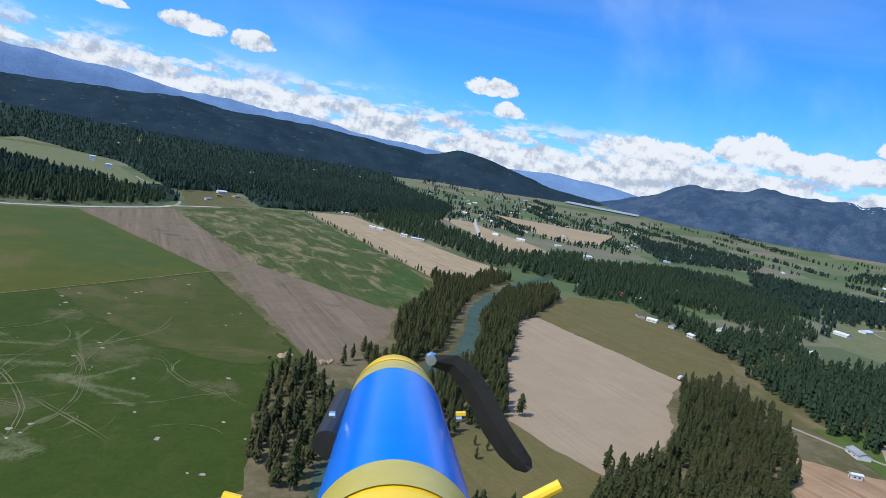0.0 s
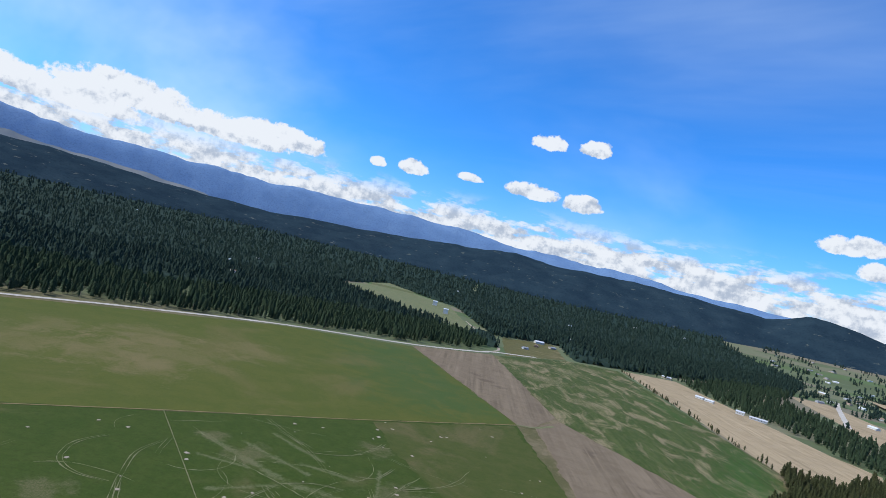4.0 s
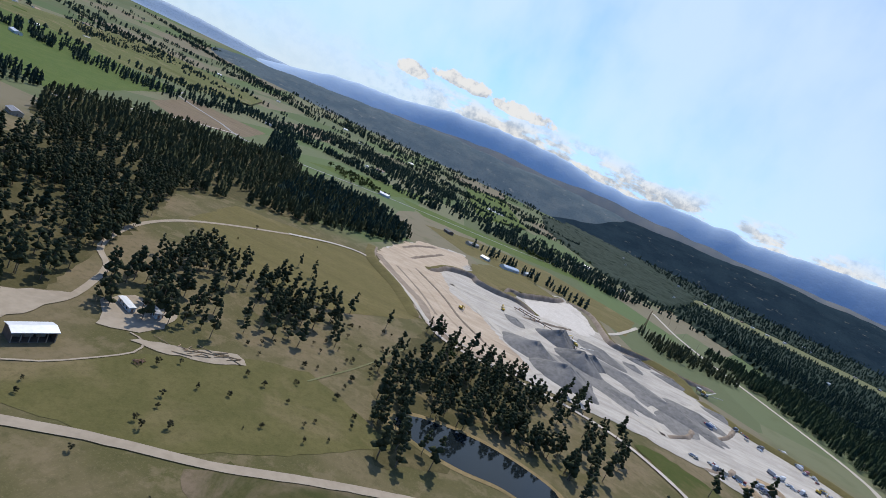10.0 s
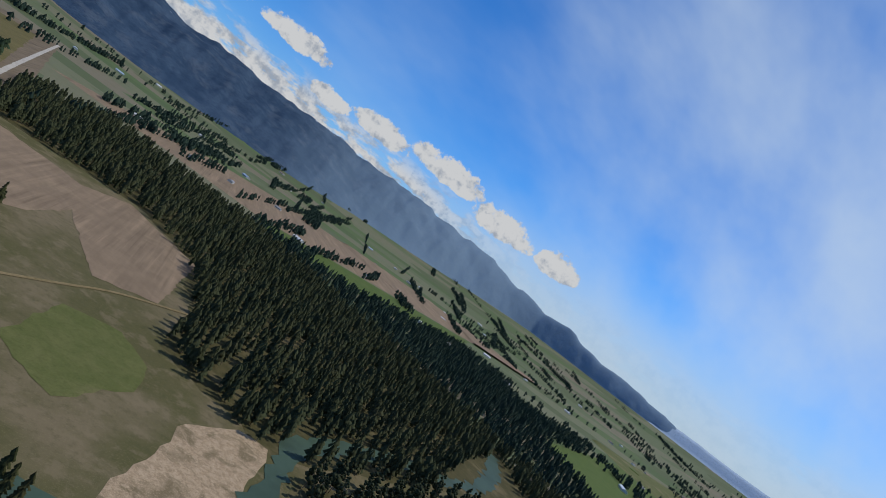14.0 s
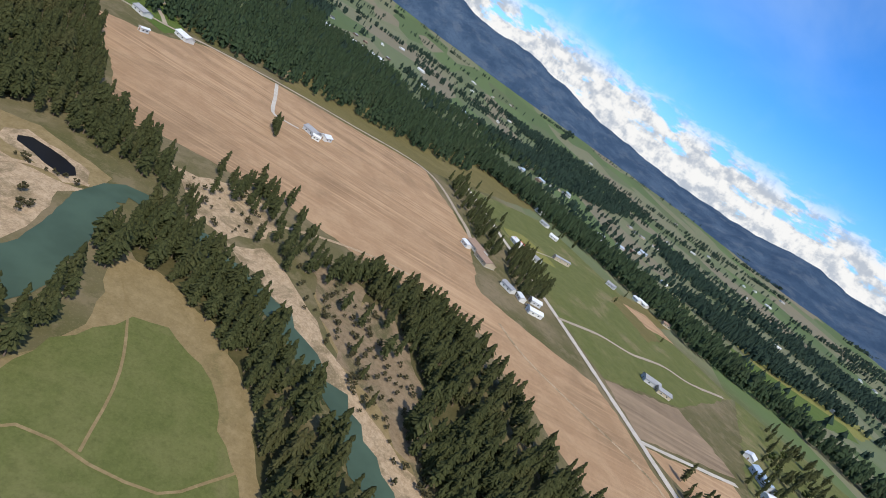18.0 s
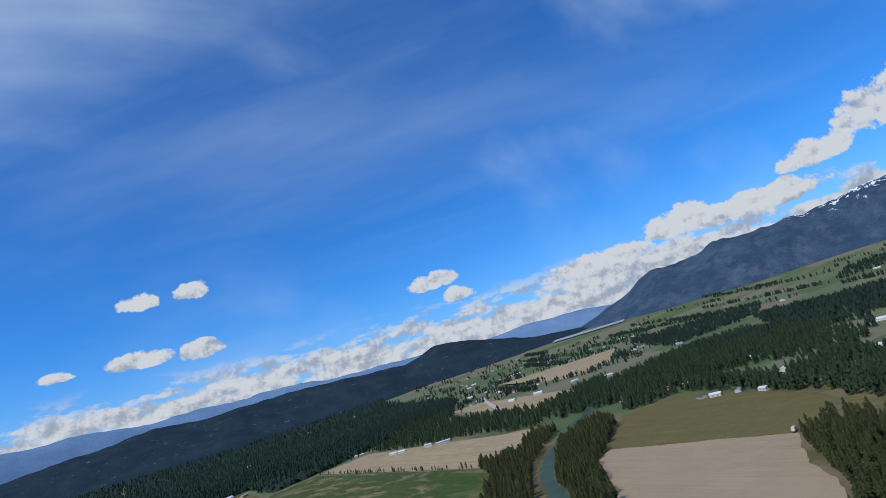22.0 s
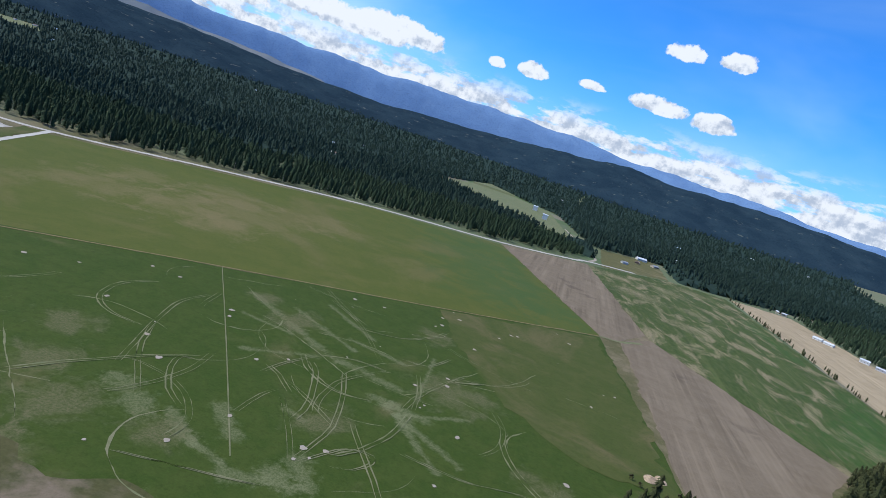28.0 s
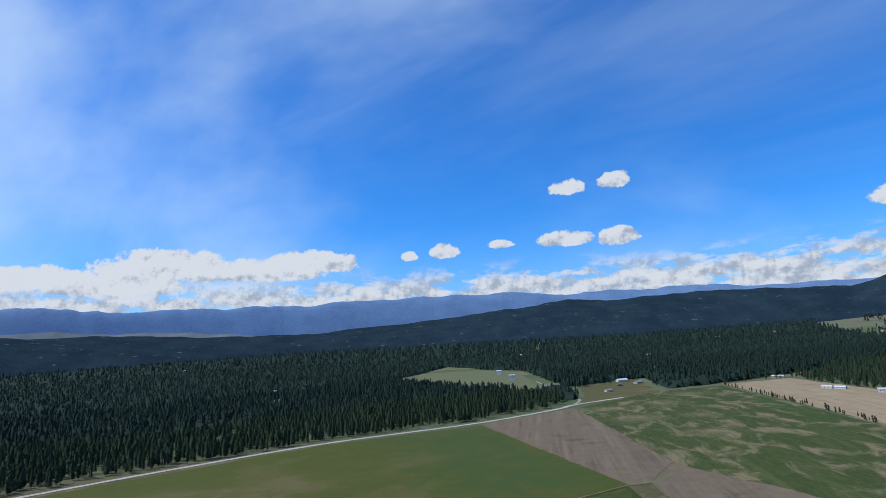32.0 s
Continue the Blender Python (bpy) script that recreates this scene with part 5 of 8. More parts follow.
TOP_KINDS = [conifer(s, 3, 2, w, 0.3) for s, w in ((28, 0.26), (29, 0.31), (30, 0.23))]
BUSH_KINDS = [bushy(s) for s in (31, 32, 33)]


def scatter(poly, gap, seed, holes=(), clumped=0.0):
    """Uneven stand of points in the polygon, about gap metres apart."""
    rng = np.random.default_rng(seed)
    p = np.array(poly, float)
    xs, ys = np.arange(p[:, 0].min(), p[:, 0].max(), gap), np.arange(p[:, 1].min(), p[:, 1].max(), gap)
    g = np.stack(np.meshgrid(xs, ys), -1).reshape(-1, 2) + rng.uniform(-0.95, 0.95, (len(xs) * len(ys), 2)) * gap
    g = g[inside(g, poly)]
    wave = np.sin(g[:, 0] / 23.0 + 1.3 * np.sin(g[:, 1] / 31.0)) + np.sin(g[:, 1] / 19.0 + 1.7 * np.sin(g[:, 0] / 37.0))
    g = g[rng.random(len(g)) < np.clip(1.0 - 0.45 * clumped + (0.22 + 0.4 * clumped) * wave, 0.4 * (1 - clumped), 1.0)]
    far = np.full(len(g), 1e9)
    for q in RIVER_POINTS:
        far = np.minimum(far, np.hypot(g[:, 0] - q[0], g[:, 1] - q[1]))
    g = g[far > 7.0]
    g = g[~inside(g, [(56, -30), (71, -40), (97, -59), (138, -56), (152, -66), (134, -73), (110, -78), (88, -80), (70, -74), (56, -48)])]
    for hole in holes:
        g = g[~inside(g, hole)]
    return g


def grove(places, kinds, low, high, seed, ground=None):
    """Vertices, triangles and materials of many trees."""
    rng = np.random.default_rng(seed)
    which = rng.integers(0, len(kinds), len(places))
    vs, ts, ms, n = [], [], [], 0
    for k, (v, t, m) in enumerate(kinds):
        p = places[which == k]
        if not len(p):
            continue
        h = rng.triangular(low, (low + high) / 2, high, len(p))
        a = rng.uniform(0, 6.28, len(p))
        wide = h * rng.uniform(0.85, 1.2, len(p))
        c, s = np.cos(a) * wide, np.sin(a) * wide
        x = v[None, :, 0] * c[:, None] - v[None, :, 1] * s[:, None] + p[:, None, 0]
        y = v[None, :, 0] * s[:, None] + v[None, :, 1] * c[:, None] + p[:, None, 1]
        z = v[None, :, 2] * h[:, None] + (0 if ground is None else ground(p)[:, None])
        vs.append(np.stack([x, y, z], -1).reshape(-1, 3))
        ts.append((t[None] + (np.arange(len(p)) * len(v))[:, None, None] + n).reshape(-1, 3))
        ms.append(np.tile(m, len(p)))
        n += len(p) * len(v)
    return np.concatenate(vs), np.concatenate(ts), np.concatenate(ms)


def wood(name, label, stands, kinds, low, high, seed, crown=None, category="forest"):
    """Many trees as one stand. stands: outline and spacing."""
    places = np.concatenate([scatter(poly, gap, seed + i, [POOL_GAP]) for i, (poly, gap) in enumerate(stands)])
    v, t, m = grove(places, kinds, low, high, seed)
    return put(name, mesh_of(name, v, t, [BARK, crown or NEEDLES], m), label, category, "", "stuff")


def canopy(name, label, poly, gap, high, seed, material, holes=()):
    """A far forest's roof: a sheet of close, uneven tree tops that comes down to the ground at its edge."""
    rng = np.random.default_rng(seed)
    p = np.array(poly, float)
    xs, ys = np.arange(p[:, 0].min() - gap, p[:, 0].max() + gap, gap), np.arange(p[:, 1].min() - gap, p[:, 1].max() + gap, gap)
    nx, ny = len(xs), len(ys)
    g = np.stack(np.meshgrid(xs, ys), -1) + rng.uniform(-0.4, 0.4, (ny, nx, 2)) * gap
    keep = inside(g.reshape(-1, 2), poly)
    for hole in holes:
        keep &= ~inside(g.reshape(-1, 2), hole)
    keep = keep.reshape(ny, nx)
    inner = keep.copy()
    inner[1:] &= keep[:-1]
    inner[:-1] &= keep[1:]
    inner[:, 1:] &= keep[:, :-1]
    inner[:, :-1] &= keep[:, 1:]
    z = high * rng.uniform(0.25, 0.62, (ny, nx))
    z = np.where(inner, z, -0.5) + rise(g[..., 0], g[..., 1])
    v = np.dstack([g, z]).reshape(-1, 3)
    i = np.arange(ny * nx).reshape(ny, nx)
    a, b, c, d = i[:-1, :-1].ravel(), i[:-1, 1:].ravel(), i[1:, 1:].ravel(), i[1:, :-1].ravel()
    ok = (keep[:-1, :-1] & keep[:-1, 1:] & keep[1:, 1:] & keep[1:, :-1]).ravel()
    t = np.concatenate([np.stack([a, b, c], -1)[ok], np.stack([a, c, d], -1)[ok]])
    used = np.unique(t)
    back = np.full(len(v), -1)
    back[used] = np.arange(len(used))
    return put(name, mesh_of(name, v[used], back[t], [material]), label, "forest", "", "stuff")


# stands along the river and round the fields
RIVER_WOODS = [
    ([(299, 435), (205, 328), (182, 281), (155, 217), (128, 214), (120, 190), (150, 200), (205, 240), (253, 312), (290, 360), (340, 425)], 5.6),
    ([(276, 305), (330, 370), (420, 470), (530, 519), (496, 452), (386, 360), (348, 336), (234, 192), (187, 122), (145, 105), (112, 92), (86, 62), (78, 74), (96, 112), (130, 145), (172, 178), (225, 222)], 5.6),
    ([(300, 440), (340, 425), (420, 500), (490, 560), (470, 590), (390, 512), (335, 525)], 6.5),
    ([(76, 40), (102, 52), (115, 38), (135, 22), (132, 7), (151, -7), (133, -24), (110, -26), (101, -12), (96, 12), (80, 26)], 5.2),
    ([(144, 10), (187, 42), (204, 50), (252, 62), (303, 92), (384, 158), (430, 162), (425, 107), (375, 62), (317, 22), (228, -22), (196, -28), (177, -20), (173, -3), (155, -2)], 5.8),
    ([(228, -22), (223, -49), (200, -66), (178, -80), (180, -58), (178, -25), (196, -26)], 5.6),
    ([(212, -84), (240, -90), (242, -116), (226, -128), (210, -141), (178, -149), (166, -134), (196, -118)], 8.0),
    ([(182, -152), (205, -165), (212, -200), (203, -232), (176, -250), (150, -262), (123, -241), (122, -206), (150, -188), (174, -178)], 5.2),
    ([(126, -202), (133, -243), (138, -268), (112, -284), (77, -290), (40, -250), (41, -238), (58, -226), (72, -213), (82, -203), (98, -192)], 5.0),
    ([(140, -78), (157, -82), (150, -112), (112, -148), (78, -170), (40, -192), (6, -212), (4, -176), (40, -158), (62, -150), (88, -137), (110, -114), (122, -88)], 4.8),
    ([(44, -15), (54, -32), (62, -50), (70, -72), (98, -77), (124, -75), (165, -80), (157, -95), (104, -86), (60, -86), (43, -79), (39, -62), (28, -50)], 5.0),
    ([(160, -74), (178, -80), (172, -96), (160, -92)], 6.0),
    ([(8, -206), (-18, -224), (-50, -240), (-80, -244), (-74, -232), (-28, -202), (-4, -184)], 7.0),
    ([(312, -290), (362, -284), (410, -300), (440, -325), (373, -335), (331, -316)], 8.0),
    ([(345, -266), (420, -256), (520, -240), (560, -262), (470, -290), (376, -282)], 9.0),
    ([(386, -600), (310, -610), (166, -524), (157, -462), (216, -451), (300, -540)], 14.0),
    ([(186, -374), (151, -393), (120, -380), (114, -358), (147, -357)], 11.0),
    ([(100, -276), (90, -300), (62, -318), (46, -312), (44, -284), (60, -262)], 7.0),
    ([(34, -326), (40, -374), (20, -352), (16, -326)], 7.0),
    ([(-4, -289), (-14, -322), (-34, -330), (-58, -312), (-46, -290), (-33, -283)], 7.0),
    ([(34, -433), (9, -462), (-12, -460), (-9, -412), (12, -408)], 7.0),
    ([(56, 46), (60, 10), (44, 4), (40, 40)], 7.5),
]
RIVER_GLADES = [[(x + r * math.cos(0.7 * k) * (1 + 0.3 * math.sin(2.1 * k + x)), y + 0.7 * r * math.sin(0.7 * k) * (1 + 0.3 * math.cos(1.7 * k + y))) for k in range(9)] for x, y, r in ((183, -169, 8), (170, -180, 10), (156, -190, 8), (141, -198, 11), (122, -244, 8), (124, -218, 7), (66, -226, 10), (112, -204, 9), (150, -228, 5), (96, -262, 6))]
places = np.concatenate([scatter(poly, 0.86 * gap, 100 + i, RIVER_GLADES) for i, (poly, gap) in enumerate(RIVER_WOODS)])
v, t, m = grove(places, NEAR_KINDS, 8, 18, 5)
put("river_wood", mesh_of("river_wood", v, t, [BARK, NEEDLES], m), "dense dark conifers along the winding river", "forest", "", "stuff")

WEST_WOODS = [
    ([(-375, -70), (-480, -55), (-470, 20), (-430, 40), (-396, 22), (-356, 2), (-350, -10), (-290, -16), (-269, -46), (-304, -58)], 8.0),
    ([(-481, 45), (-500, 110), (-388, 86), (-317, 50), (-350, 44), (-384, 40)], 11.0),
    ([(-348, -2), (-350, 30), (-338, 48), (-362, 54), (-378, 10)], 5.5),
    ([(-360, -148), (-440, -118), (-360, -93), (-318, -118)], 10.0),
    ([(-300, -206), (-357, -214), (-412, -188), (-425, -135), (-345, -112), (-320, -122), (-292, -155), (-272, -172)], 9.5),
    ([(-374, -218), (-459, -215), (-405, -180), (-347, -190)], 9.5),
    ([(-355, -421), (-507, -406), (-527, -301), (-440, -262), (-330, -226), (-277, -206), (-231, -242), (-260, -300)], 6.6),
    ([(-204, -336), (-343, -426), (-355, -421), (-260, -300), (-231, -242), (-200, -232), (-170, -245), (-190, -270)], 6.8),
    ([(-690, -575), (-839, -544), (-1050, -400), (-916, -321), (-860, -250), (-638, -213), (-594, -277), (-527, -301), (-507, -406), (-560, -480)], 8.0),
    ([(-1000, -260), (-856, -136), (-760, -142), (-640, -213), (-720, -270), (-860, -300)], 9.5),
    ([(-1004, 240), (-992, 350), (-900, 385), (-866, 240)], 9.0),
]
FARMYARD = [(-272, -212), (-266, -236), (-240, -266), (-205, -272), (-186, -236), (-206, -196), (-262, -192)]
places = np.concatenate([scatter(poly, gap, 200 + i, [POOL_GAP, POND_EDGE, FARMYARD] + GLADES, 0.4 if i in (3, 4, 5, 6) else 0.25) for i, (poly, gap) in enumerate(WEST_WOODS)])
close = places[:, 0] > -560
v, t, m = grove(places[~close], FAR_KINDS, 9, 20, 7)
put("pine_wood", mesh_of("pine_wood", v, t, [BARK, BACKLIT_PINES], m), "dark pines beyond the meadow and pond", "forest", "", "stuff")
v, t, m = grove(places[close], OPEN_KINDS, 10, 22, 6)
put("pine_wood", mesh_of("pine_wood", v, t, [BARK, BACKLIT_PINES], m), "open dark pines round the meadow and pond", "forest", "", "stuff")

NORTH_EDGE = [(-1120, 392), (-722, 448), (-590, 418), (-505, 440), (-384, 572), (-258, 698), (-92, 808), (8, 905), (40, 990), (-30, 1120)]
wood("forest_edge", "front ranks of tall dark conifers along the road", [(NORTH_EDGE + [(-260, 1000), (-520, 760), (-900, 640), (-1130, 600)], 8.6)], MID_KINDS, 10, 21, 300, PINES)
wood("forest_north", "close ranks of dark conifers behind the forest edge", [([(-260, 1000), (-520, 760), (-900, 640), (-1130, 600), (-1700, 520), (-1600, 800), (-1000, 1060), (-560, 1400), (-420, 1650), (-350, 1520), (-170, 1280), (-40, 1130), (-30, 1120)], 10.5), ([(50, 1180), (215, 1350), (330, 1150), (560, 1320), (886, 1560), (1180, 2000), (900, 2000), (400, 1750), (0, 1560)], 12.0)], FAR_KINDS, 13, 25, 310, FAR_NEEDLES)
SOUTH_EDGE = [(-190, -345), (-120, -400), (-130, -470), (-112, -600), (-60, -665), (90, -660), (140, -905), (60, -1050), (-150, -1000), (-420, -760), (-560, -560), (-470, -440), (-345, -432)]
wood("forest_south", "dense dark conifer forest south of the river", [(SOUTH_EDGE, 7.6)], SOUTH_KINDS, 10, 20, 320, BACKLIT_PINES)
wood("forest_south", "dark conifers between the river and the green strip", [([(-150, -1000), (-205, -1032), (-370, -1045), (-500, -1150), (-790, -1400), (-900, -1330), (-790, -1010), (-748, -880), (-690, -575), (-560, -560), (-420, -760)], 10.0)], FAR_KINDS, 11, 21, 330, FAR_NEEDLES)
wood("tree_belt", "dark conifer belt beyond the paddocks", [([(700, -20), (900, -305), (700, -560), (480, -690), (300, -860), (190, -985), (150, -800), (200, -690), (340, -720), (430, -660), (470, -560), (617, -480), (720, -330), (640, -120), (560, -50)], 6.8)], FAR_KINDS, 13, 24, 330, PINES)
wood("tree_belt", "conifers round the houses beyond the olive pasture", [([(512, 150), (652, 193), (760, 300), (640, 320), (720, 480), (1084, 470), (1373, 849), (1200, 900), (725, 788), (560, 640), (640, 560), (540, 490), (640, 464), (545, 230)], 8.5), ([(440, 70), (512, 193), (660, 190), (700, 20), (900, 60), (820, -200), (640, -80), (470, -20)], 8.0)], FAR_KINDS, 11, 22, 340, PINES)
wood("hedgerow", "thin hedgerow of small trees between two fields", [([(314, 1128), (322, 1130), (342, 530), (334, 528)], 7.0)], FAR_KINDS, 4, 9, 350, category="hedge")
wood("tree_belt", "dark belts of trees between the tan fields", [([(456, 1170), (462, 1010), (486, 930), (505, 870), (522, 740), (690, 870), (700, 1240), (560, 1140)], 10.5), ([(335, 1150), (520, 1220), (700, 1500), (900, 1560), (700, 1250), (560, 1140), (450, 1190)], 9.5), ([(525, 660), (500, 725), (690, 860), (760, 850), (860, 936), (980, 950), (700, 690)], 9.5)], FAR_KINDS, 11, 20, 360, PINES)

wood("tree_belt", "long dark conifer belt between the valley fields", [([(809, -706), (900, -934), (690, -1060), (630, -985), (632, -810), (660, -720)], 8.5), ([(-760, -900), (-420, -900), (-700, -1080), (-1100, -1200), (-1000, -1040)], 11.0), ([(-1050, -400), (-1180, -440), (-1420, -560), (-1400, -600), (-1150, -500), (-1000, -440)], 11.0), ([(-1179, -1120), (-1184, -951), (-1272, -779), (-1615, -783), (-1396, -688), (-1129, -701), (-1014, -840)], 17.0), ([(-2071, -805), (-2057, -542), (-2500, -330), (-2700, -420), (-2500, -800)], 13.0), ([(-1887, -1597), (-2484, -1535), (-1980, -1239), (-1605, -1287)], 14.0), ([(-2436, -451), (-2600, -237), (-1902, -180), (-1763, -338), (-1950, -552)], 17.0), ([(-1515, -68), (-1529, 168), (-1428, 343), (-1330, 268), (-1420, 100), (-1430, -50)], 12.0), ([(-1060, -60), (-1000, 60), (-950, 140), (-975, 152), (-1040, 60), (-1085, -50)], 14.0), ([(-673, -284), (-966, -329), (-977, -226), (-914, -157), (-767, -136), (-696, -209)], 9.0)], FAR_KINDS, 12, 22, 335, FAR_NEEDLES)
CLEARING = [(-2600, 860), (-2480, 1160), (-2330, 1420), (-2060, 1770), (-1890, 1635), (-2120, 1300), (-2250, 1060), (-2360, 790)]
MEADOW_HOLE = [(-430, 1690), (-345, 2190), (-60, 1830), (10, 1440), (60, 1180), (70, 920), (210, 1080), (215, 1340), (70, 1230), (-20, 1130), (-60, 1160), (-190, 1290), (-365, 1530)]
canopy("forest_canopy", "endless dark conifer forest up to the hills", [(-1130, 595), (-900, 635), (-520, 755), (-260, 995), (-30, 1120), (40, 990), (215, 1090), (320, 1140), (560, 1320), (886, 1560), (1200, 2050), (1250, 2700), (0, 2650), (-1400, 2500), (-2500, 1700), (-2600, 900), (-1700, 500)], 10.0, 19, 41, FAR_NEEDLES, [MEADOW_HOLE, [(-1520, 560), (-1500, 720), (-1000, 1040), (-930, 950), (-1240, 690)], CLEARING])
canopy("forest_canopy", "distant dark forest below the western range", [(-2600, 900), (-2500, 1700), (-1400, 2500), (0, 2650), (0, 3900), (-2500, 3600), (-3900, 2200), (-4200, 400), (-3200, 300)], 20.0, 20, 42, FAR_NEEDLES, [CLEARING])
sheet("field", CLEARING, PALE_MEADOW, "long pale clearing with houses in the western forest", z=0.12)
NORTH_TOPS = [(-1130, 595), (-900, 635), (-520, 755), (-260, 995), (-30, 1120), (40, 990), (215, 1090), (320, 1140), (560, 1320), (886, 1560), (1200, 2050), (1250, 2700), (0, 2650), (-1400, 2500), (-2500, 1700), (-2600, 900), (-1700, 500)]
NEAR_TOPS = [(-1700, 500), (-1600, 800), (-1000, 1060), (-560, 1400), (-420, 1650), (-350, 1520), (-170, 1280), (-30, 1120), (-260, 1000), (-520, 760), (-900, 640), (-1130, 600)]
LAKE_HOLE = [(-1520, 560), (-1500, 720), (-1000, 1040), (-930, 950), (-1240, 690)]
places = scatter(NORTH_TOPS, 17.0, 811, [MEADOW_HOLE, LAKE_HOLE, CLEARING, NEAR_TOPS], 0.15)
v, t, m = grove(places, TOP_KINDS, 12, 24, 812, lambda p: rise(p[:, 0], p[:, 1]))
put("forest_north", mesh_of("forest_north", v, t, [BARK, FAR_NEEDLES], m), "countless dark conifers of the wide northern forest", "forest", "", "stuff")
places = scatter([(0, 2600), (1250, 2600), (1330, 3100), (1500, 3400), (900, 3500), (-1400, 3300), (-2400, 2600), (-3100, 1700), (-3300, 700), (-2600, 900), (-2500, 1700), (-1400, 2500)], 26.0, 813, [CLEARING], 0.15)
v, t, m = grove(places, TOP_KINDS, 16, 30, 814, lambda p: rise(p[:, 0], p[:, 1]))
put("forest_north", mesh_of("forest_north", v, t, [BARK, FAR_NEEDLES], m), "far dark conifers below the hills", "forest", "", "stuff")
canopy("forest_canopy", "dark forest running up to the wooded hill", [(0, 2600), (1250, 2600), (1330, 3100), (1560, 3500), (900, 3700), (0, 3800)], 16.0, 20, 44, FAR_NEEDLES)
canopy("forest_canopy", "dark forest band behind the farms", [(-1700, 500), (-2600, 900), (-3400, 420), (-3300, 180), (-2700, 170), (-2300, 260), (-1750, 380)], 14.0, 18, 43, FAR_NEEDLES)

# closed stands between the valley fields
VALLEY_STANDS = [
    ([(1796, 1076), (1822, 763), (2148, 585), (1848, 309), (1430, 355), (1103, 445), (1118, 586)], 15.0),
    ([(2774, 813), (3175, 583), (2089, 331), (2065, 471)], 18.0),
    ([(505, 165), (733, 207), (935, 158), (1402, 169), (1572, 45), (1020, -5), (480, 60)], 9.5),
    ([(1190, 850), (1214, 645), (869, 319), (770, 300), (760, 480), (790, 540)], 10.5),
    ([(1935, 1752), (2277, 1335), (1928, 1137), (1394, 1082)], 17.0),
    ([(2401, 1095), (2862, 1265), (3384, 959), (2752, 880)], 20.0),
    ([(470, 44), (900, 40), (1140, 0), (1130, -150), (760, -230), (650, -300), (590, -215), (545, -119), (496, -61), (476, 0)], 8.5),
    ([(1179, -190), (1224, -348), (1738, -779), (1603, -1005), (1314, -794), (1090, -518), (930, -234)], 13.0),
    ([(2181, -556), (2393, -971), (2107, -1321), (1745, -1096), (1760, -740)], 17.0),
    ([(1437, -991), (1165, -1092), (1000, -1060), (1040, -840)], 12.0),
    ([(1175, -1114), (1260, -1552), (1066, -1943), (880, -1560), (900, -1200)], 14.0),
    ([(1760, -1787), (1851, -2777), (1471, -3169), (1284, -2787), (1609, -2327)], 20.0),
]
places = np.concatenate([scatter(poly, gap, 800 + i) for i, (poly, gap) in enumerate(VALLEY_STANDS)])
near = np.hypot(places[:, 0], places[:, 1]) < 1250
v, t, m = grove(places[near], FAR_KINDS, 11, 21, 801)
put("valley_stands", mesh_of("valley_stands", v, t, [BARK, PINES], m), "closed dark conifer stands between the paddocks", "forest", "", "stuff")
v, t, m = grove(places[~near], DOT_KINDS, 11, 21, 802, lambda p: rise(p[:, 0], p[:, 1]))
put("valley_stands", mesh_of("valley_stands", v, t, [BARK, FAR_NEEDLES], m), "closed dark stands between the far fields", "forest", "", "stuff")

# belts and clumps over the far valley
rng = np.random.default_rng(77)
far_places = []
tries = 0
while len(far_places) < 240 and tries < 6000:
    tries += 1
    az, r = radians(rng.uniform(34, 284)), 780 + 3450 * rng.random() ** 0.8
    x, y = r * math.sin(az), r * math.cos(az)
    if -1500 < x < 0 and -1100 < y < 300 or (0 <= x < 800 and -750 < y < 900):
        continue
    a = radians(79.0 + (90 if rng.random() < 0.03 else 0) + rng.normal(0, 5))
    long, wide = rng.uniform(160, 900), rng.uniform(5, 11) if rng.random() < 0.55 else rng.uniform(14, 50)
    n = int(long * wide / 150)
    s, q = rng.uniform(-0.5, 0.5, n) * long, rng.uniform(-0.5, 0.5, n) * wide
    far_places.append(np.stack([x + s * math.cos(a) - q * math.sin(a), y + s * math.sin(a) + q * math.cos(a)], -1))
# loose trees over the town and its fields, and thick belts down the valley to the south-west
for k in range(420):
    az, r = radians(rng.uniform(26, 50)), rng.uniform(1650, 3650)
    far_places.append(np.array([(r * math.sin(az), r * math.cos(az))]) + rng.normal(0, 14, (rng.integers(1, 6), 2)))
tries = 0
while tries < 150:
    az, r = radians(rng.uniform(176, 276)), 1100 + 2900 * rng.random() ** 0.85
    x, y = r * math.sin(az), r * math.cos(az)
    if -1500 < x < 0 and -1050 < y < 300:
        continue
    tries += 1
    a = radians(72.0 + (90 if rng.random() < 0.10 else 0) + rng.normal(0, 6))
    long, wide = rng.uniform(140, 620), rng.uniform(6, 28)
    n = int(long * wide / 150)
    d, q = rng.uniform(-0.5, 0.5, n) * long, rng.uniform(-0.5, 0.5, n) * wide
    far_places.append(np.stack([x + d * math.cos(a) - q * math.sin(a), y + d * math.sin(a) + q * math.cos(a)], -1))
far_places = np.concatenate(far_places)
for clear in ([(878, 312), (1100, 420), (1528, 508), (1376, 175), (1100, 130), (842, 117), (857, 232)], [(-1700, -900), (-700, -1500), (-1200, -1900), (-2000, -1300)], [(1180, 60), (1420, 30), (1380, -160), (1150, -170)], [(2200, 2650), (2700, 3250), (3150, 2700), (2500, 2250)], [(1341, 1936), (1777, 1689), (1376, 1334), (1151, 1288)], [(866, 1528), (972, 1528), (895, 1017), (862, 936), (760, 850), (690, 850)]):
    far_places = far_places[~inside(far_places, clear)]
v, t, m = grove(far_places, DOT_KINDS, 8, 20, 9, lambda p: rise(p[:, 0], p[:, 1]))
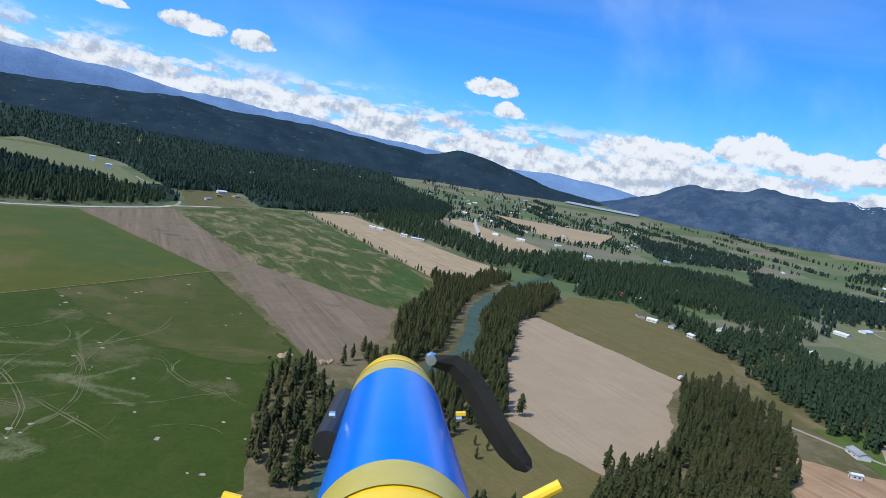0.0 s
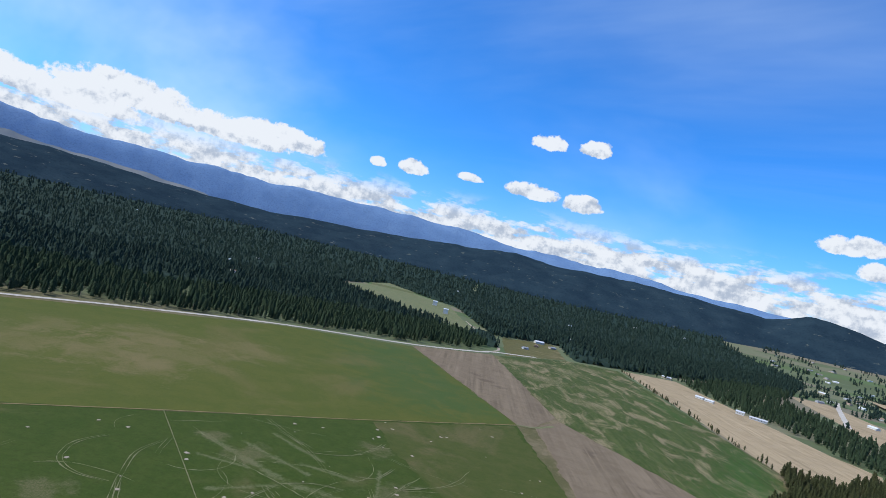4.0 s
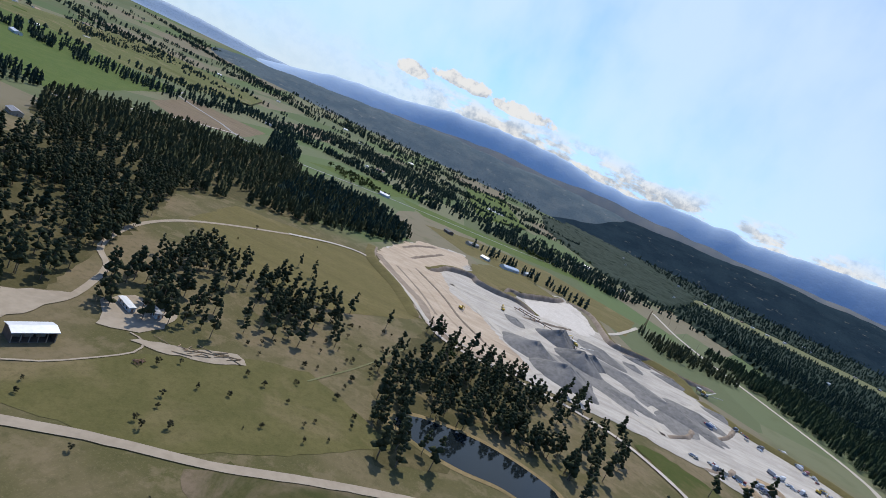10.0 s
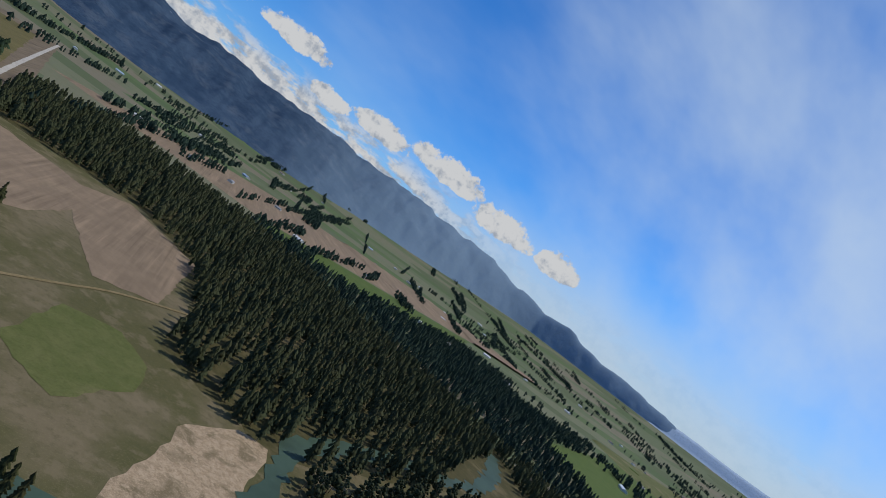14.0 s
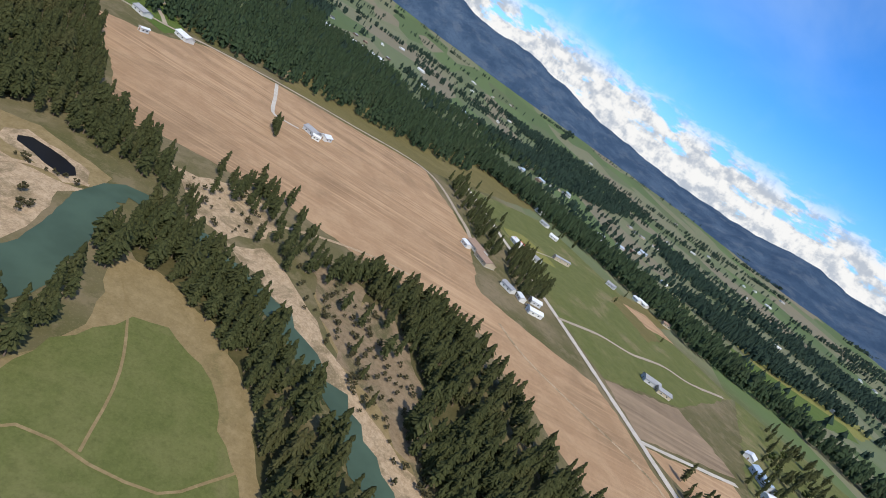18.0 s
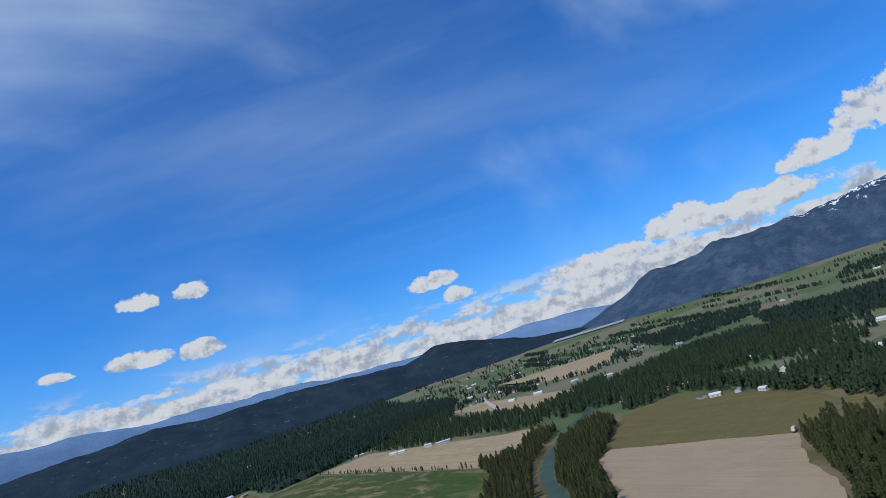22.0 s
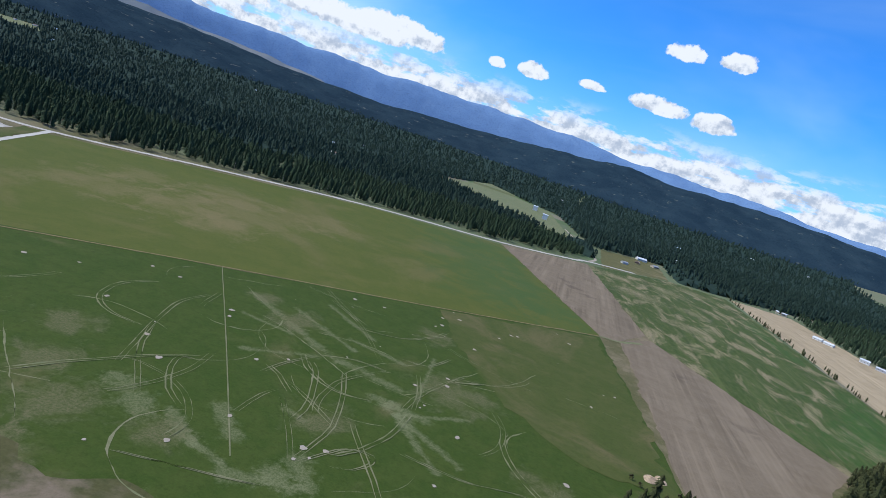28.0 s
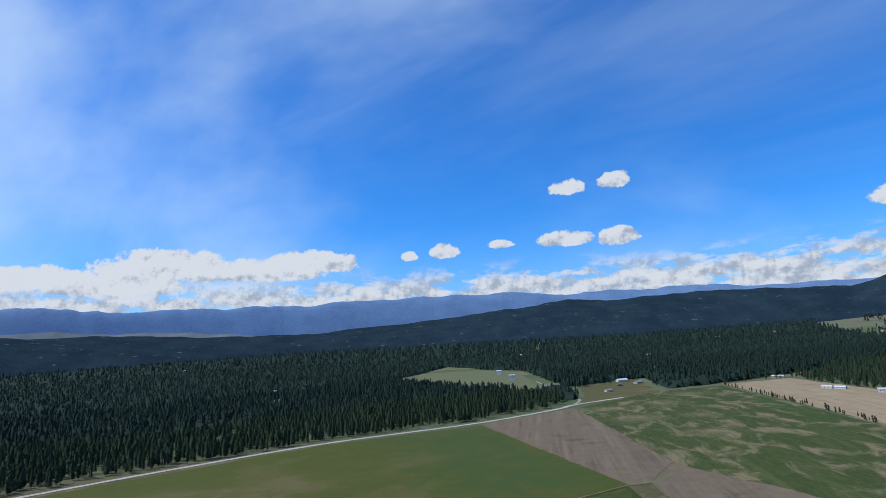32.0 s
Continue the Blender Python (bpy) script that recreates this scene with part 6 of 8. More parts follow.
put("valley_tree_belts", mesh_of("valley_tree_belts", v, t, [BARK, FAR_NEEDLES], m), "belts of dark trees between the far fields", "tree belt", "", "stuff")
for k, poly in enumerate([SOUTH_EDGE, [(-355, -421), (-507, -406), (-527, -301), (-440, -262), (-330, -226), (-277, -206), (-231, -242), (-200, -232), (-170, -245), (-204, -336)], [(-690, -575), (-839, -544), (-1050, -400), (-916, -321), (-860, -250), (-638, -213), (-594, -277), (-527, -301), (-507, -406), (-560, -480)], [(182, -152), (205, -165), (212, -200), (203, -232), (150, -262), (138, -268), (112, -284), (77, -290), (48, -250), (56, -232), (122, -206)], [(140, -78), (157, -82), (150, -112), (112, -148), (78, -170), (40, -192), (6, -212), (4, -176), (40, -158), (88, -137), (122, -88)], [(-375, -70), (-480, -55), (-470, 20), (-430, 40), (-396, 22), (-350, -10), (-290, -16), (-269, -46), (-304, -58)]]):
    sheet("forest_floor", poly, FOREST_FLOOR, "shaded needle-strewn floor under the conifers", "forest floor", 0.07, 3.0, "structure")

# single trees that stand by themselves, or at the front of a stand
tree_parts = []
for k, (v, t, m) in enumerate(NEAR_KINDS + OPEN_KINDS):
    halves = []
    for which, material in ((0, BARK), (1, NEEDLES if k < len(NEAR_KINDS) else BACKLIT_PINES)):
        sub = t[m == which]
        used = np.unique(sub)
        back = np.full(len(v), -1)
        back[used] = np.arange(len(used))
        halves.append(mesh_of("trunk" if which == 0 else "crown", v[used], back[sub], [material]))
    tree_parts.append(halves)
tree_models = {}


def pine(x, y, h, seed, group="pines", label="dark green pine with ragged branches"):
    rng = random.Random(seed)
    k = rng.randrange(len(NEAR_KINDS)) if x > -250 else len(NEAR_KINDS) + rng.randrange(len(OPEN_KINDS))
    wide = h * rng.uniform(0.9, 1.15)
    at = pose(x, y, 0, 0, 0, rng.uniform(0, 360))
    if k not in tree_models:
        top = thing("pine_tree", label, "tree", at, group)
        part("trunk", tree_parts[k][0], None, top)
        part("crown", tree_parts[k][1], None, top)
        tree_models[k] = top
    else:
        top = copy_thing(tree_models[k], at)
        top["label"], top["group"] = label, group
    top.scale = (wide, wide, h)
    return top


SINGLE_PINES = [(198, 123, 15), (206, 56, 16), (112, 204, 16), (134, 226, 14), (122, 214, 12), (152, 86, 7), (141, 79, 7), (148, 92, 6), (-416, 152, 22), (-432, 182, 21), (-460, 211, 22), (-334, 92, 21), (-314, 48, 14), (-422, -127, 18), (-432, -106, 17), (-436, -80, 16), (-372, 64, 20), (-362, 70, 19), (-382, 58, 20), (-308, 50, 10), (-440, -140, 14), (-470, -150, 15), (-480, -165, 12), (-340, 92, 9), (349, -84, 13), (343, -86, 12), (337, -88, 14), (331, -90, 11), (223, -85, 15), (197, -90, 13), (203, -99, 16), (219, -100, 14), (231, -103, 17), (200, -109, 12), (209, -117, 16), (221, -113, 13), (202, -130, 17), (177, -118, 12), (166, -134, 14), (179, -146, 11), (174, -153, 12), (159, -163, 12), (154, -172, 14), (131, -171, 11), (140, -184, 14), (145, -190, 13), (119, -176, 9), (104, -180, 10), (112, -202, 13), (99, -197, 8), (188, -150, 9), (576, -270, 15), (570, -284, 14), (551, -297, 13), (492, -305, 14), (465, -282, 15), (438, -290, 16), (627, -410, 13), (583, -405, 12), (592, -431, 14), (610, -420, 12), (468, -448, 7), (521, -486, 8), (427, -491, 7), (143, -450, 11), (175, -494, 13), (148, -505, 12), (112, -445, 12), (191, -560, 13), (158, -388, 12), (118, -386, 11)]
for k, (x, y, h) in enumerate(SINGLE_PINES):
    pine(x, y, h, k, "single pines", "lone dark pine standing in the open")
FRONT_STANDS = [([(76, 205), (43, 136), (29, 75), (50, 63), (81, 124), (87, 175)], 7.0), ([(-20, -196), (-60, -216), (-100, -232), (-120, -236), (-70, -250), (-30, -226)], 9.0), ([(-200, -212), (-232, -232), (-262, -206), (-232, -200)], 9.0)]
count = 0
for k, (poly, gap) in enumerate(FRONT_STANDS):
    for x, y in scatter(poly, gap, 500 + k):
        rng2 = random.Random(count)
        pine(x, y, rng2.uniform(10, 20), 900 + count, "front pines")
        count += 1

# broadleaf scrub and small bushes
v, t, m = grove(np.concatenate([scatter(p, g, 600 + i) for i, (p, g) in enumerate([([(-574, -267), (-622, -150), (-520, -110), (-440, -200)], 60), ([(-300, -130), (-420, -130), (-440, -60), (-300, -70)], 13), ([(-260, -300), (-440, -300), (-420, -420), (-300, -400)], 22), ([(63, 20), (73, -30), (130, -55), (137, -24), (90, 5)], 17), ([(99, -44), (109, -41), (124, -52), (118, -56), (104, -52)], 3), ([(142, -32), (145, -34), (148, -52), (145, -56)], 2.5), ([(84, -36), (89, -37), (92, -44), (87, -45)], 3), ([(178, -158), (178, -178), (128, -200), (100, -196), (80, -206), (60, -222), (45, -216), (86, -192), (112, -172), (133, -162), (160, -150)], 5.5), ([(190, -125), (172, -130), (150, -144), (120, -163), (93, -180), (63, -196), (60, -214), (86, -204), (116, -184), (146, -164), (172, -146)], 8), ([(205, -70), (170, -94), (168, -108), (204, -124), (222, -104)], 7), ([(70, 20), (96, 26), (100, -10), (108, -28), (134, -26), (122, -40), (98, -42), (80, -36), (66, -8)], 12), ([(-10, -240), (-60, -270), (40, -290), (46, -230)], 11), ([(-196, -183), (-305, -119), (-320, -95), (-290, -40), (-240, -84), (-205, -150)], 17), ([(-130, -20), (-215, -100), (-190, -180), (-100, -140)], 22), ([(96, -610), (190, -640), (300, -600), (220, -480), (120, -480)], 22), ([(560, 300), (700, 300), (760, 480), (640, 470)], 18), ([(60, 215), (110, 215), (95, 195), (70, 190)], 7)])]), BUSH_KINDS, 1.2, 4.5, 8)
put("scrub", mesh_of("scrub", v, t, [BARK, SCRUB], m), "low brown-green scrub and bushes", "bushes", "", "stuff")
v, t, m = grove(np.concatenate([scatter(p, g, 700 + i) for i, (p, g) in enumerate([([(-1350, -340), (-1300, -420), (-1150, -330), (-1220, -250)], 14), ([(-480, -60), (-400, -30), (-420, 20), (-470, 0)], 30), ([(140, -430), (230, -480), (330, -560), (240, -620), (130, -560)], 32), ([(-1500, 60), (-1450, 160), (-1380, 120), (-1420, 20)], 15), ([(46, -160), (30, -161), (18, -169), (6, -178), (9, -183), (20, -176), (32, -168), (46, -164)], 5)])]), BUSH_KINDS, 6, 13, 9)
put("broadleaf_trees", mesh_of("broadleaf_trees", v, t, [BARK, LEAVES], m), "fresh green broadleaf trees round the farms", "trees", "", "stuff")
WHITE_GRAVEL = field_material("white_gravel", (0.500, 0.450, 0.395), (0.560, 0.515, 0.460), (0.400, 0.350, 0.300), 0.020, 0.55)
# ---- gravel pit ----
PIT = [(-699, -145), (-770, -138), (-868, -127), (-945, -60), (-835, -44), (-890, 40), (-985, 108), (-820, 138), (-783, 232), (-700, 245), (-640, 268), (-600, 335), (-516, 388), (-496, 388), (-439, 240), (-455, 190), (-470, 152), (-476, 103), (-472, 40), (-469, -1), (-494, -58), (-559, -88), (-620, -130)]
sheet("pit_floor", PIT, GRAVEL, "pale dug-out floor of the gravel pit", "gravel pit", 0.38, 4.0, "structure")
sheet("stripped_ground", [(-699, -145), (-770, -138), (-868, -127), (-935, -62), (-900, -52), (-790, -50), (-741, -79), (-690, -66), (-638, -50), (-604, -15), (-570, 0), (-541, 14), (-503, 34), (-476, 20), (-478, -8), (-494, -58), (-559, -88), (-620, -130)], PIT_SOIL, "tan stripped soil with machine tracks", "bare soil", 0.44, 4.0, "structure")
sheet("white_floor", [(-804, 35), (-880, 80), (-960, 118), (-900, 135), (-813, 138), (-760, 120), (-700, 60), (-697, 46)], WHITE_GRAVEL, "white crushed floor of the far bay", "gravel pit", 0.47, 3.0, "structure")
sheet("yard", [(-640, 268), (-600, 335), (-516, 388), (-500, 385), (-440, 244), (-452, 196), (-486, 190), (-540, 230), (-600, 250)], GRAVEL, "trampled grey storage yard", "yard", 0.45, 3.0, "structure")
sheet("field", [(-378, 148), (-405, 124), (-447, 108), (-455, 132), (-441, 154), (-425, 166), (-412, 190), (-425, 235), (-470, 330), (-505, 408), (-490, 412), (-366, 175)], WORN_OLIVE, "rough olive grass beside the gravel spur", z=0.42, wander=3.0)
sheet("grass_slope", [(-780, -40), (-890, -46), (-960, -20), (-990, 20), (-985, 60), (-950, 92), (-857, 60), (-806, 26), (-770, 10), (-765, -20)], OLIVE_CROP, "grassed slope above the pit edge", "grass", 0.46, 3.0, "structure")
sheet("gravel_patch", [(-620, 90), (-560, 130), (-520, 130), (-540, 90), (-590, 60)], GREY_HEAP, "dark grey patch of fine gravel", "gravel", 0.46, 3.0, "structure")
sheet("gravel_patch", [(-640, 150), (-600, 200), (-540, 190), (-520, 160), (-580, 140)], GREY_HEAP, "dark grey patch of crushed rock", "gravel", 0.46, 3.0, "structure")
for pts, wide in (([(-683, -58), (-610, -15), (-567, 16), (-525, 51), (-541, 89), (-515, 120), (-502, 147)], 9.0), ([(-753, 94), (-727, 127), (-728, 169), (-709, 207), (-671, 238), (-629, 281), (-560, 340), (-510, 385)], 9.0), ([(-683, -58), (-690, -10), (-720, 40), (-753, 94)], 10.0), ([(-813, 142), (-893, 187), (-1043, 251)], 6.0), ([(-567, 16), (-620, 30), (-690, 60), (-753, 94)], 8.0), ([(-502, 147), (-560, 150), (-630, 205), (-671, 238)], 7.0), ([(-480, 20), (-525, 51)], 6.0)):
    road("haul_road", pts, wide, ROAD, "white haul road across the pit floor", 0.55, "structure", "road")


def heap(x, y, radius, high, seed, material=GREY_HEAP, label="grey conical heap of crushed gravel", stretch=1.0, turn=0.0):
    """A tipped heap: slopes at the angle of rest, gullies, a blunt uneven top."""
    rings, spokes = 9, 30
    verts, tris = [(0, 0, high)], []
    for i in range(1, rings + 1):
        f = i / rings
        for k in range(spokes):
            a = 6.2832 * k / spokes
            w = 1 + 0.22 * noise.noise(Vector((math.cos(a) * 1.3 + seed, math.sin(a) * 1.3, f * 0.6))) + 0.05 * noise.noise(Vector((math.cos(a) * 6 + seed, math.sin(a) * 6, 3.0)))
            z = high * (1 - f) ** (0.9) * (0.86 + 0.14 * math.cos(3 * a + seed)) if i < rings else -0.3
            verts.append((radius * f * w * math.cos(a) * stretch, radius * f * w * math.sin(a), z))
    tris += [(0, 1 + k, 1 + (k + 1) % spokes) for k in range(spokes)]
    for i in range(rings - 1):
        for k in range(spokes):
            p, q = 1 + i * spokes + k, 1 + i * spokes + (k + 1) % spokes
            tris += [(p, p + spokes, q + spokes), (p, q + spokes, q)]
    return put("gravel_mound", mesh_of("gravel_mound", verts, tris, [material]), label, "gravel heap", "gravel heaps", "", pose(x, y, 0.4, 0, 0, turn))


for k, (x, y, r, h, st, turn) in enumerate([(-645, 66, 14, 15, 2.0, 35), (-664, 74, 13, 13, 1.6, 30), (-600, 86, 17, 14, 1.7, 45), (-620, 100, 12, 11, 1.6, 55), (-562, 38, 26, 12, 1.4, 50), (-525, 62, 24, 13, 1.5, 55), (-548, 74, 16, 6, 1.4, 40), (-690, 124, 22, 6, 1.8, 35), (-625, 140, 26, 6, 2.2, 55), (-590, 175, 22, 6, 2.6, 60), (-612, 210, 16, 5, 2.2, 62), (-553, 130, 14, 4, 2.2, 50), (-700, 165, 10, 4, 1.6, 40), (-660, 255, 12, 4, 2.0, 50), (-720, 215, 12, 5, 2.0, 70), (-745, 180, 10, 5, 1.8, 80), (-560, 205, 9, 3, 1.8, 45), (-650, 20, 10, 4, 1.8, 30)]):
    heap(x, y, r, h, k * 1.7, stretch=st, turn=turn)
for k, (x, y, r, h) in enumerate([(-470, 205, 8, 3), (-500, 235, 9, 3), (-455, 232, 7, 2.5), (-210, -205, 8, 3.2), (-196, -212, 6, 2.2), (-520, 330, 7, 2.5), (76, 220, 3.5, 1.3), (81, 223, 3, 1.0)]):
    heap(x, y, r, h, 30 + k * 1.3, SAND, "low heap of tan soil and rubble", 1.4, 40 * k)


def cut_face(points, high, depth, label):
    """A dug bank: steep ragged face on one side, grassed slope behind."""
    line = curve_through(points, 4.0)
    rng = np.random.default_rng(len(points))
    verts, tris, index = [], [], []
    for i, q in enumerate(line):
        d = (line[min(i + 1, len(line) - 1)] - line[max(i - 1, 0)]).normalized()
        side = Vector((-d.y, d.x, 0))
        t = max(0.0, math.sin(math.pi * i / max(1, len(line) - 1))) ** 0.4
        h = high * t * (1 + 0.18 * noise.noise(Vector((i * 0.35, 0, 0))))
        for off, z in ((0.0, -0.2), (depth * (0.25 + 0.12 * rng.random()), h * (0.45 + 0.2 * rng.random())), (depth * (0.5 + 0.15 * rng.random()), h), (depth * 1.2, h * 0.95), (depth * 2.4, -0.2)):
            p = q + side * off
            verts.append((p.x, p.y, 0.4 + z))
        if i:
            for j in range(4):
                a, b = (i - 1) * 5 + j, i * 5 + j
                tris += [(a, a + 1, b + 1), (a, b + 1, b)]
                index += [0 if j < 2 else 1] * 2
    return put("cut_bank", mesh_of("cut_bank", verts, tris, [DARK_FACE, OLIVE_CROP], index), label, "bank", "", "structure")


cut_face([(-700, -84), (-714, -76), (-750, -66), (-773, -41), (-752, -31), (-747, -3), (-756, 21), (-732, 46)], 6, 6, "ragged dark dug face at the pit edge")
cut_face([(-790, 10), (-812, 18), (-806, 31), (-857, 65), (-900, 90), (-955, 110)], 7, 7, "curved grey dug face of the far pit bay")
cut_face([(-955, 112), (-933, 142), (-870, 146), (-813, 145), (-765, 152), (-770, 206), (-762, 250), (-790, 300)], 6, 7, "brown bank between the pit and the forest road")
road("spoil_edge", [(-660, -140), (-637, -128), (-592, -100), (-546, -70), (-500, -54), (-474, -27), (-484, 6), (-478, 20)], 9.0, DARK_FACE, "dark brown disturbed soil along the pit edge", 0.52, "structure", "bare soil")
cut_face([(-500, -62), (-560, -92), (-622, -132), (-690, -148)], 4, 5, "low brown spoil bank along the lane")
cut_face([(-700, 250), (-760, 236), (-800, 180)], 6, 9, "stepped brown bank below the road")
cut_face([(-520, 392), (-600, 342), (-645, 275), (-700, 250)], 4, 6, "low bank between the yard and the road")


def ridge(points, width, high, material, label):
    """A long low bank of pushed-up soil."""
    line = curve_through(points, 5.0)
    rng = np.random.default_rng(int(abs(points[0][0])))
    verts, tris = [], []
    for i, q in enumerate(line):
        d = (line[min(i + 1, len(line) - 1)] - line[max(i - 1, 0)]).normalized()
        side = Vector((-d.y, d.x, 0))
        ends = min(1.0, i / 3.0, (len(line) - 1 - i) / 3.0)
        for off, z in ((-0.5, -0.1), (-0.12, 1.0), (0.12, 0.9), (0.5, -0.1)):
            w = q + side * width * off * rng.uniform(0.8, 1.25)
            verts.append((w.x, w.y, 0.45 + high * z * ends * rng.uniform(0.7, 1.2)))
        if i:
            for j in range(3):
                a, b = 4 * (i - 1) + j, 4 * i + j
                tris += [(a, b, b + 1), (a, b + 1, a + 1)]
    return put("soil_ridge", mesh_of("soil_ridge", verts, tris, [material]), label, "soil bank", "soil ridges")


for k in range(4):
    f = k / 3.0 * 0.8 + 0.1
    ridge([(-640 - 60 * f, -118 + 30 * f), (-580 - 50 * f, -82 + 36 * f), (-528 - 40 * f, -58 + 40 * f), (-492 - 30 * f, -26 + 36 * f)][: 4 if k % 3 else 3], 3.0 + 1.5 * (k % 2), 0.5 + 0.3 * (k % 3), PIT_SOIL if k % 2 else DARK_FACE, "low ridge of scraped tan soil")
for pts in ([(-760, -132), (-820, -120), (-880, -100)], [(-720, -112), (-780, -100), (-850, -86)], [(-560, 210), (-600, 240), (-640, 262)], [(-505, 150), (-530, 175), (-560, 190)], [(-690, 30), (-720, 70), (-748, 96)], [(-760, 160), (-752, 200), (-730, 240)], [(-500, 360), (-540, 372), (-580, 338)], [(-470, 170), (-480, 190), (-500, 205)]):
    ridge(pts, 5.0, 1.8, DARK_FACE, "low dark bank of dumped spoil")

# ---- buildings ----
WALL_WHITE = plain_material("white_siding", (0.50, 0.49, 0.46), (0.60, 0.59, 0.56), 0.8, 0.6)
WALL_TAN = plain_material("tan_siding", (0.34, 0.28, 0.20), (0.42, 0.35, 0.26), 0.8, 0.7)
WALL_BROWN = plain_material("brown_boards", (0.105, 0.075, 0.055), (0.160, 0.115, 0.085), 1.0, 0.8)
WALL_GREY = plain_material("grey_siding", (0.36, 0.37, 0.38), (0.44, 0.44, 0.45), 0.8, 0.6)
ROOF_GREY = plain_material("grey_shingles", (0.20, 0.20, 0.21), (0.29, 0.29, 0.30), 0.9, 0.8)
ROOF_DARK = plain_material("dark_shingles", (0.055, 0.055, 0.062), (0.095, 0.092, 0.095), 0.9, 0.8)
ROOF_BROWN = plain_material("brown_shingles", (0.22, 0.145, 0.10), (0.29, 0.195, 0.14), 0.9, 0.8)
ROOF_RED = plain_material("red_metal_roof", (0.46, 0.055, 0.045), (0.54, 0.085, 0.070), 0.7, 0.5)
ROOF_BLUE = plain_material("blue_grey_metal_roof", (0.30, 0.38, 0.47), (0.38, 0.45, 0.54), 0.7, 0.45)
GLASS = plain_material("dark_window_glass", (0.030, 0.036, 0.042), (0.045, 0.052, 0.060), 0.5, 0.08, 0, 0.8)
DOOR = plain_material("door_paint", (0.20, 0.13, 0.09), (0.26, 0.17, 0.12), 1.0, 0.6)
CONCRETE = plain_material("concrete", (0.42, 0.41, 0.39), (0.50, 0.49, 0.46), 0.6, 0.9)
STEEL = plain_material("dull_steel", (0.30, 0.30, 0.31), (0.40, 0.40, 0.40), 1.0, 0.5, 0.6)
RUST = plain_material("rusty_steel", (0.16, 0.085, 0.05), (0.24, 0.14, 0.09), 1.2, 0.85, 0.1)
TYRE = plain_material("tyre_rubber", (0.018, 0.018, 0.018), (0.030, 0.030, 0.030), 3.0, 0.9)
YELLOW_MACHINE = plain_material("machine_yellow", (0.52, 0.33, 0.035), (0.60, 0.40, 0.06), 1.0, 0.5)
PAINTS = object_tone("vehicle_paint", [(0.70, 0.70, 0.68), (0.10, 0.11, 0.13), (0.33, 0.34, 0.36), (0.30, 0.05, 0.04), (0.06, 0.11, 0.22), (0.42, 0.38, 0.30), (0.62, 0.62, 0.62)], 0.35, 0.1, 0.5)
WOOD = plain_material("weathered_timber", (0.20, 0.155, 0.110), (0.28, 0.225, 0.165), 1.5, 0.85)


def gable(length, width, high, slope, over, thick=0.25):
    """A gabled roof of two pitched slabs that meet at the ridge."""
    half = width / 2 + over
    ridge = high + half * slope
    bm = bmesh.new()
    for s in (-1, 1):
        q = [(x, s * y, z) for x in (-length / 2 - over, length / 2 + over) for y, z in ((half, high), (0, ridge), (0, ridge + thick), (half, high + thick))]
        v = [bm.verts.new(p) for p in q]
        for f in ((0, 1, 2, 3), (4, 7, 6, 5), (0, 4, 5, 1), (3, 2, 6, 7), (0, 3, 7, 4), (1, 5, 6, 2)):
            bm.faces.new([v[i] for i in f])
    bmesh.ops.recalc_face_normals(bm, faces=bm.faces[:])
    return bm


def walls(length, width, high, slope):
    """Four walls with pointed gable ends."""
    x, y, top = length / 2, width / 2, high + width / 2 * slope
    bm = bmesh.new()
    v = [bm.verts.new(p) for p in ((-x, -y, 0), (x, -y, 0), (x, y, 0), (-x, y, 0), (-x, -y, high), (x, -y, high), (x, y, high), (-x, y, high), (-x, 0, top), (x, 0, top))]
    for f in ((0, 1, 5, 4), (2, 3, 7, 6), (1, 2, 6, 9, 5), (3, 0, 4, 8, 7), (4, 5, 9, 8), (6, 7, 8, 9), (3, 2, 1, 0)):
        bm.faces.new([v[i] for i in f])
    return bm


def house(x, y, length, width, turn, roof, wall, label, high=2.9, slope=0.42, panes=2, name="house", chimney=False, group=""):
    top = thing(name, label, name.replace("_", " "), pose(x, y, float(rise(x, y)), 0, 0, turn), group)
    part("wall", walls(length, width, high, slope), wall, top)
    part("roof", gable(length, width, high - 0.05, slope, 0.45), roof, top)
    part("foundation", box(length + 0.2, width + 0.2, 0.3, 0, 0, 0.1), CONCRETE, top)
    for s in (-1, 1):
        for k in range(panes):
            px = length * ((k + 0.7) / (panes + 0.4) - 0.5)
            w = part("window", box(1.5, 0.10, 1.2, px, s * (width / 2 + 0.03), high * 0.55), WALL_WHITE, top)
            part("pane", box(1.25, 0.06, 0.95, px, s * (width / 2 + 0.08), high * 0.55), GLASS, w)
    part("door", box(0.12, 1.1, 2.1, length / 2 + 0.04, 0, 1.1), DOOR, top)
    if chimney:
        part("chimney", box(0.8, 0.8, 1.6, length * 0.2, width * 0.1, high + width * slope * 0.5 + 0.3), CONCRETE, top)
    return top


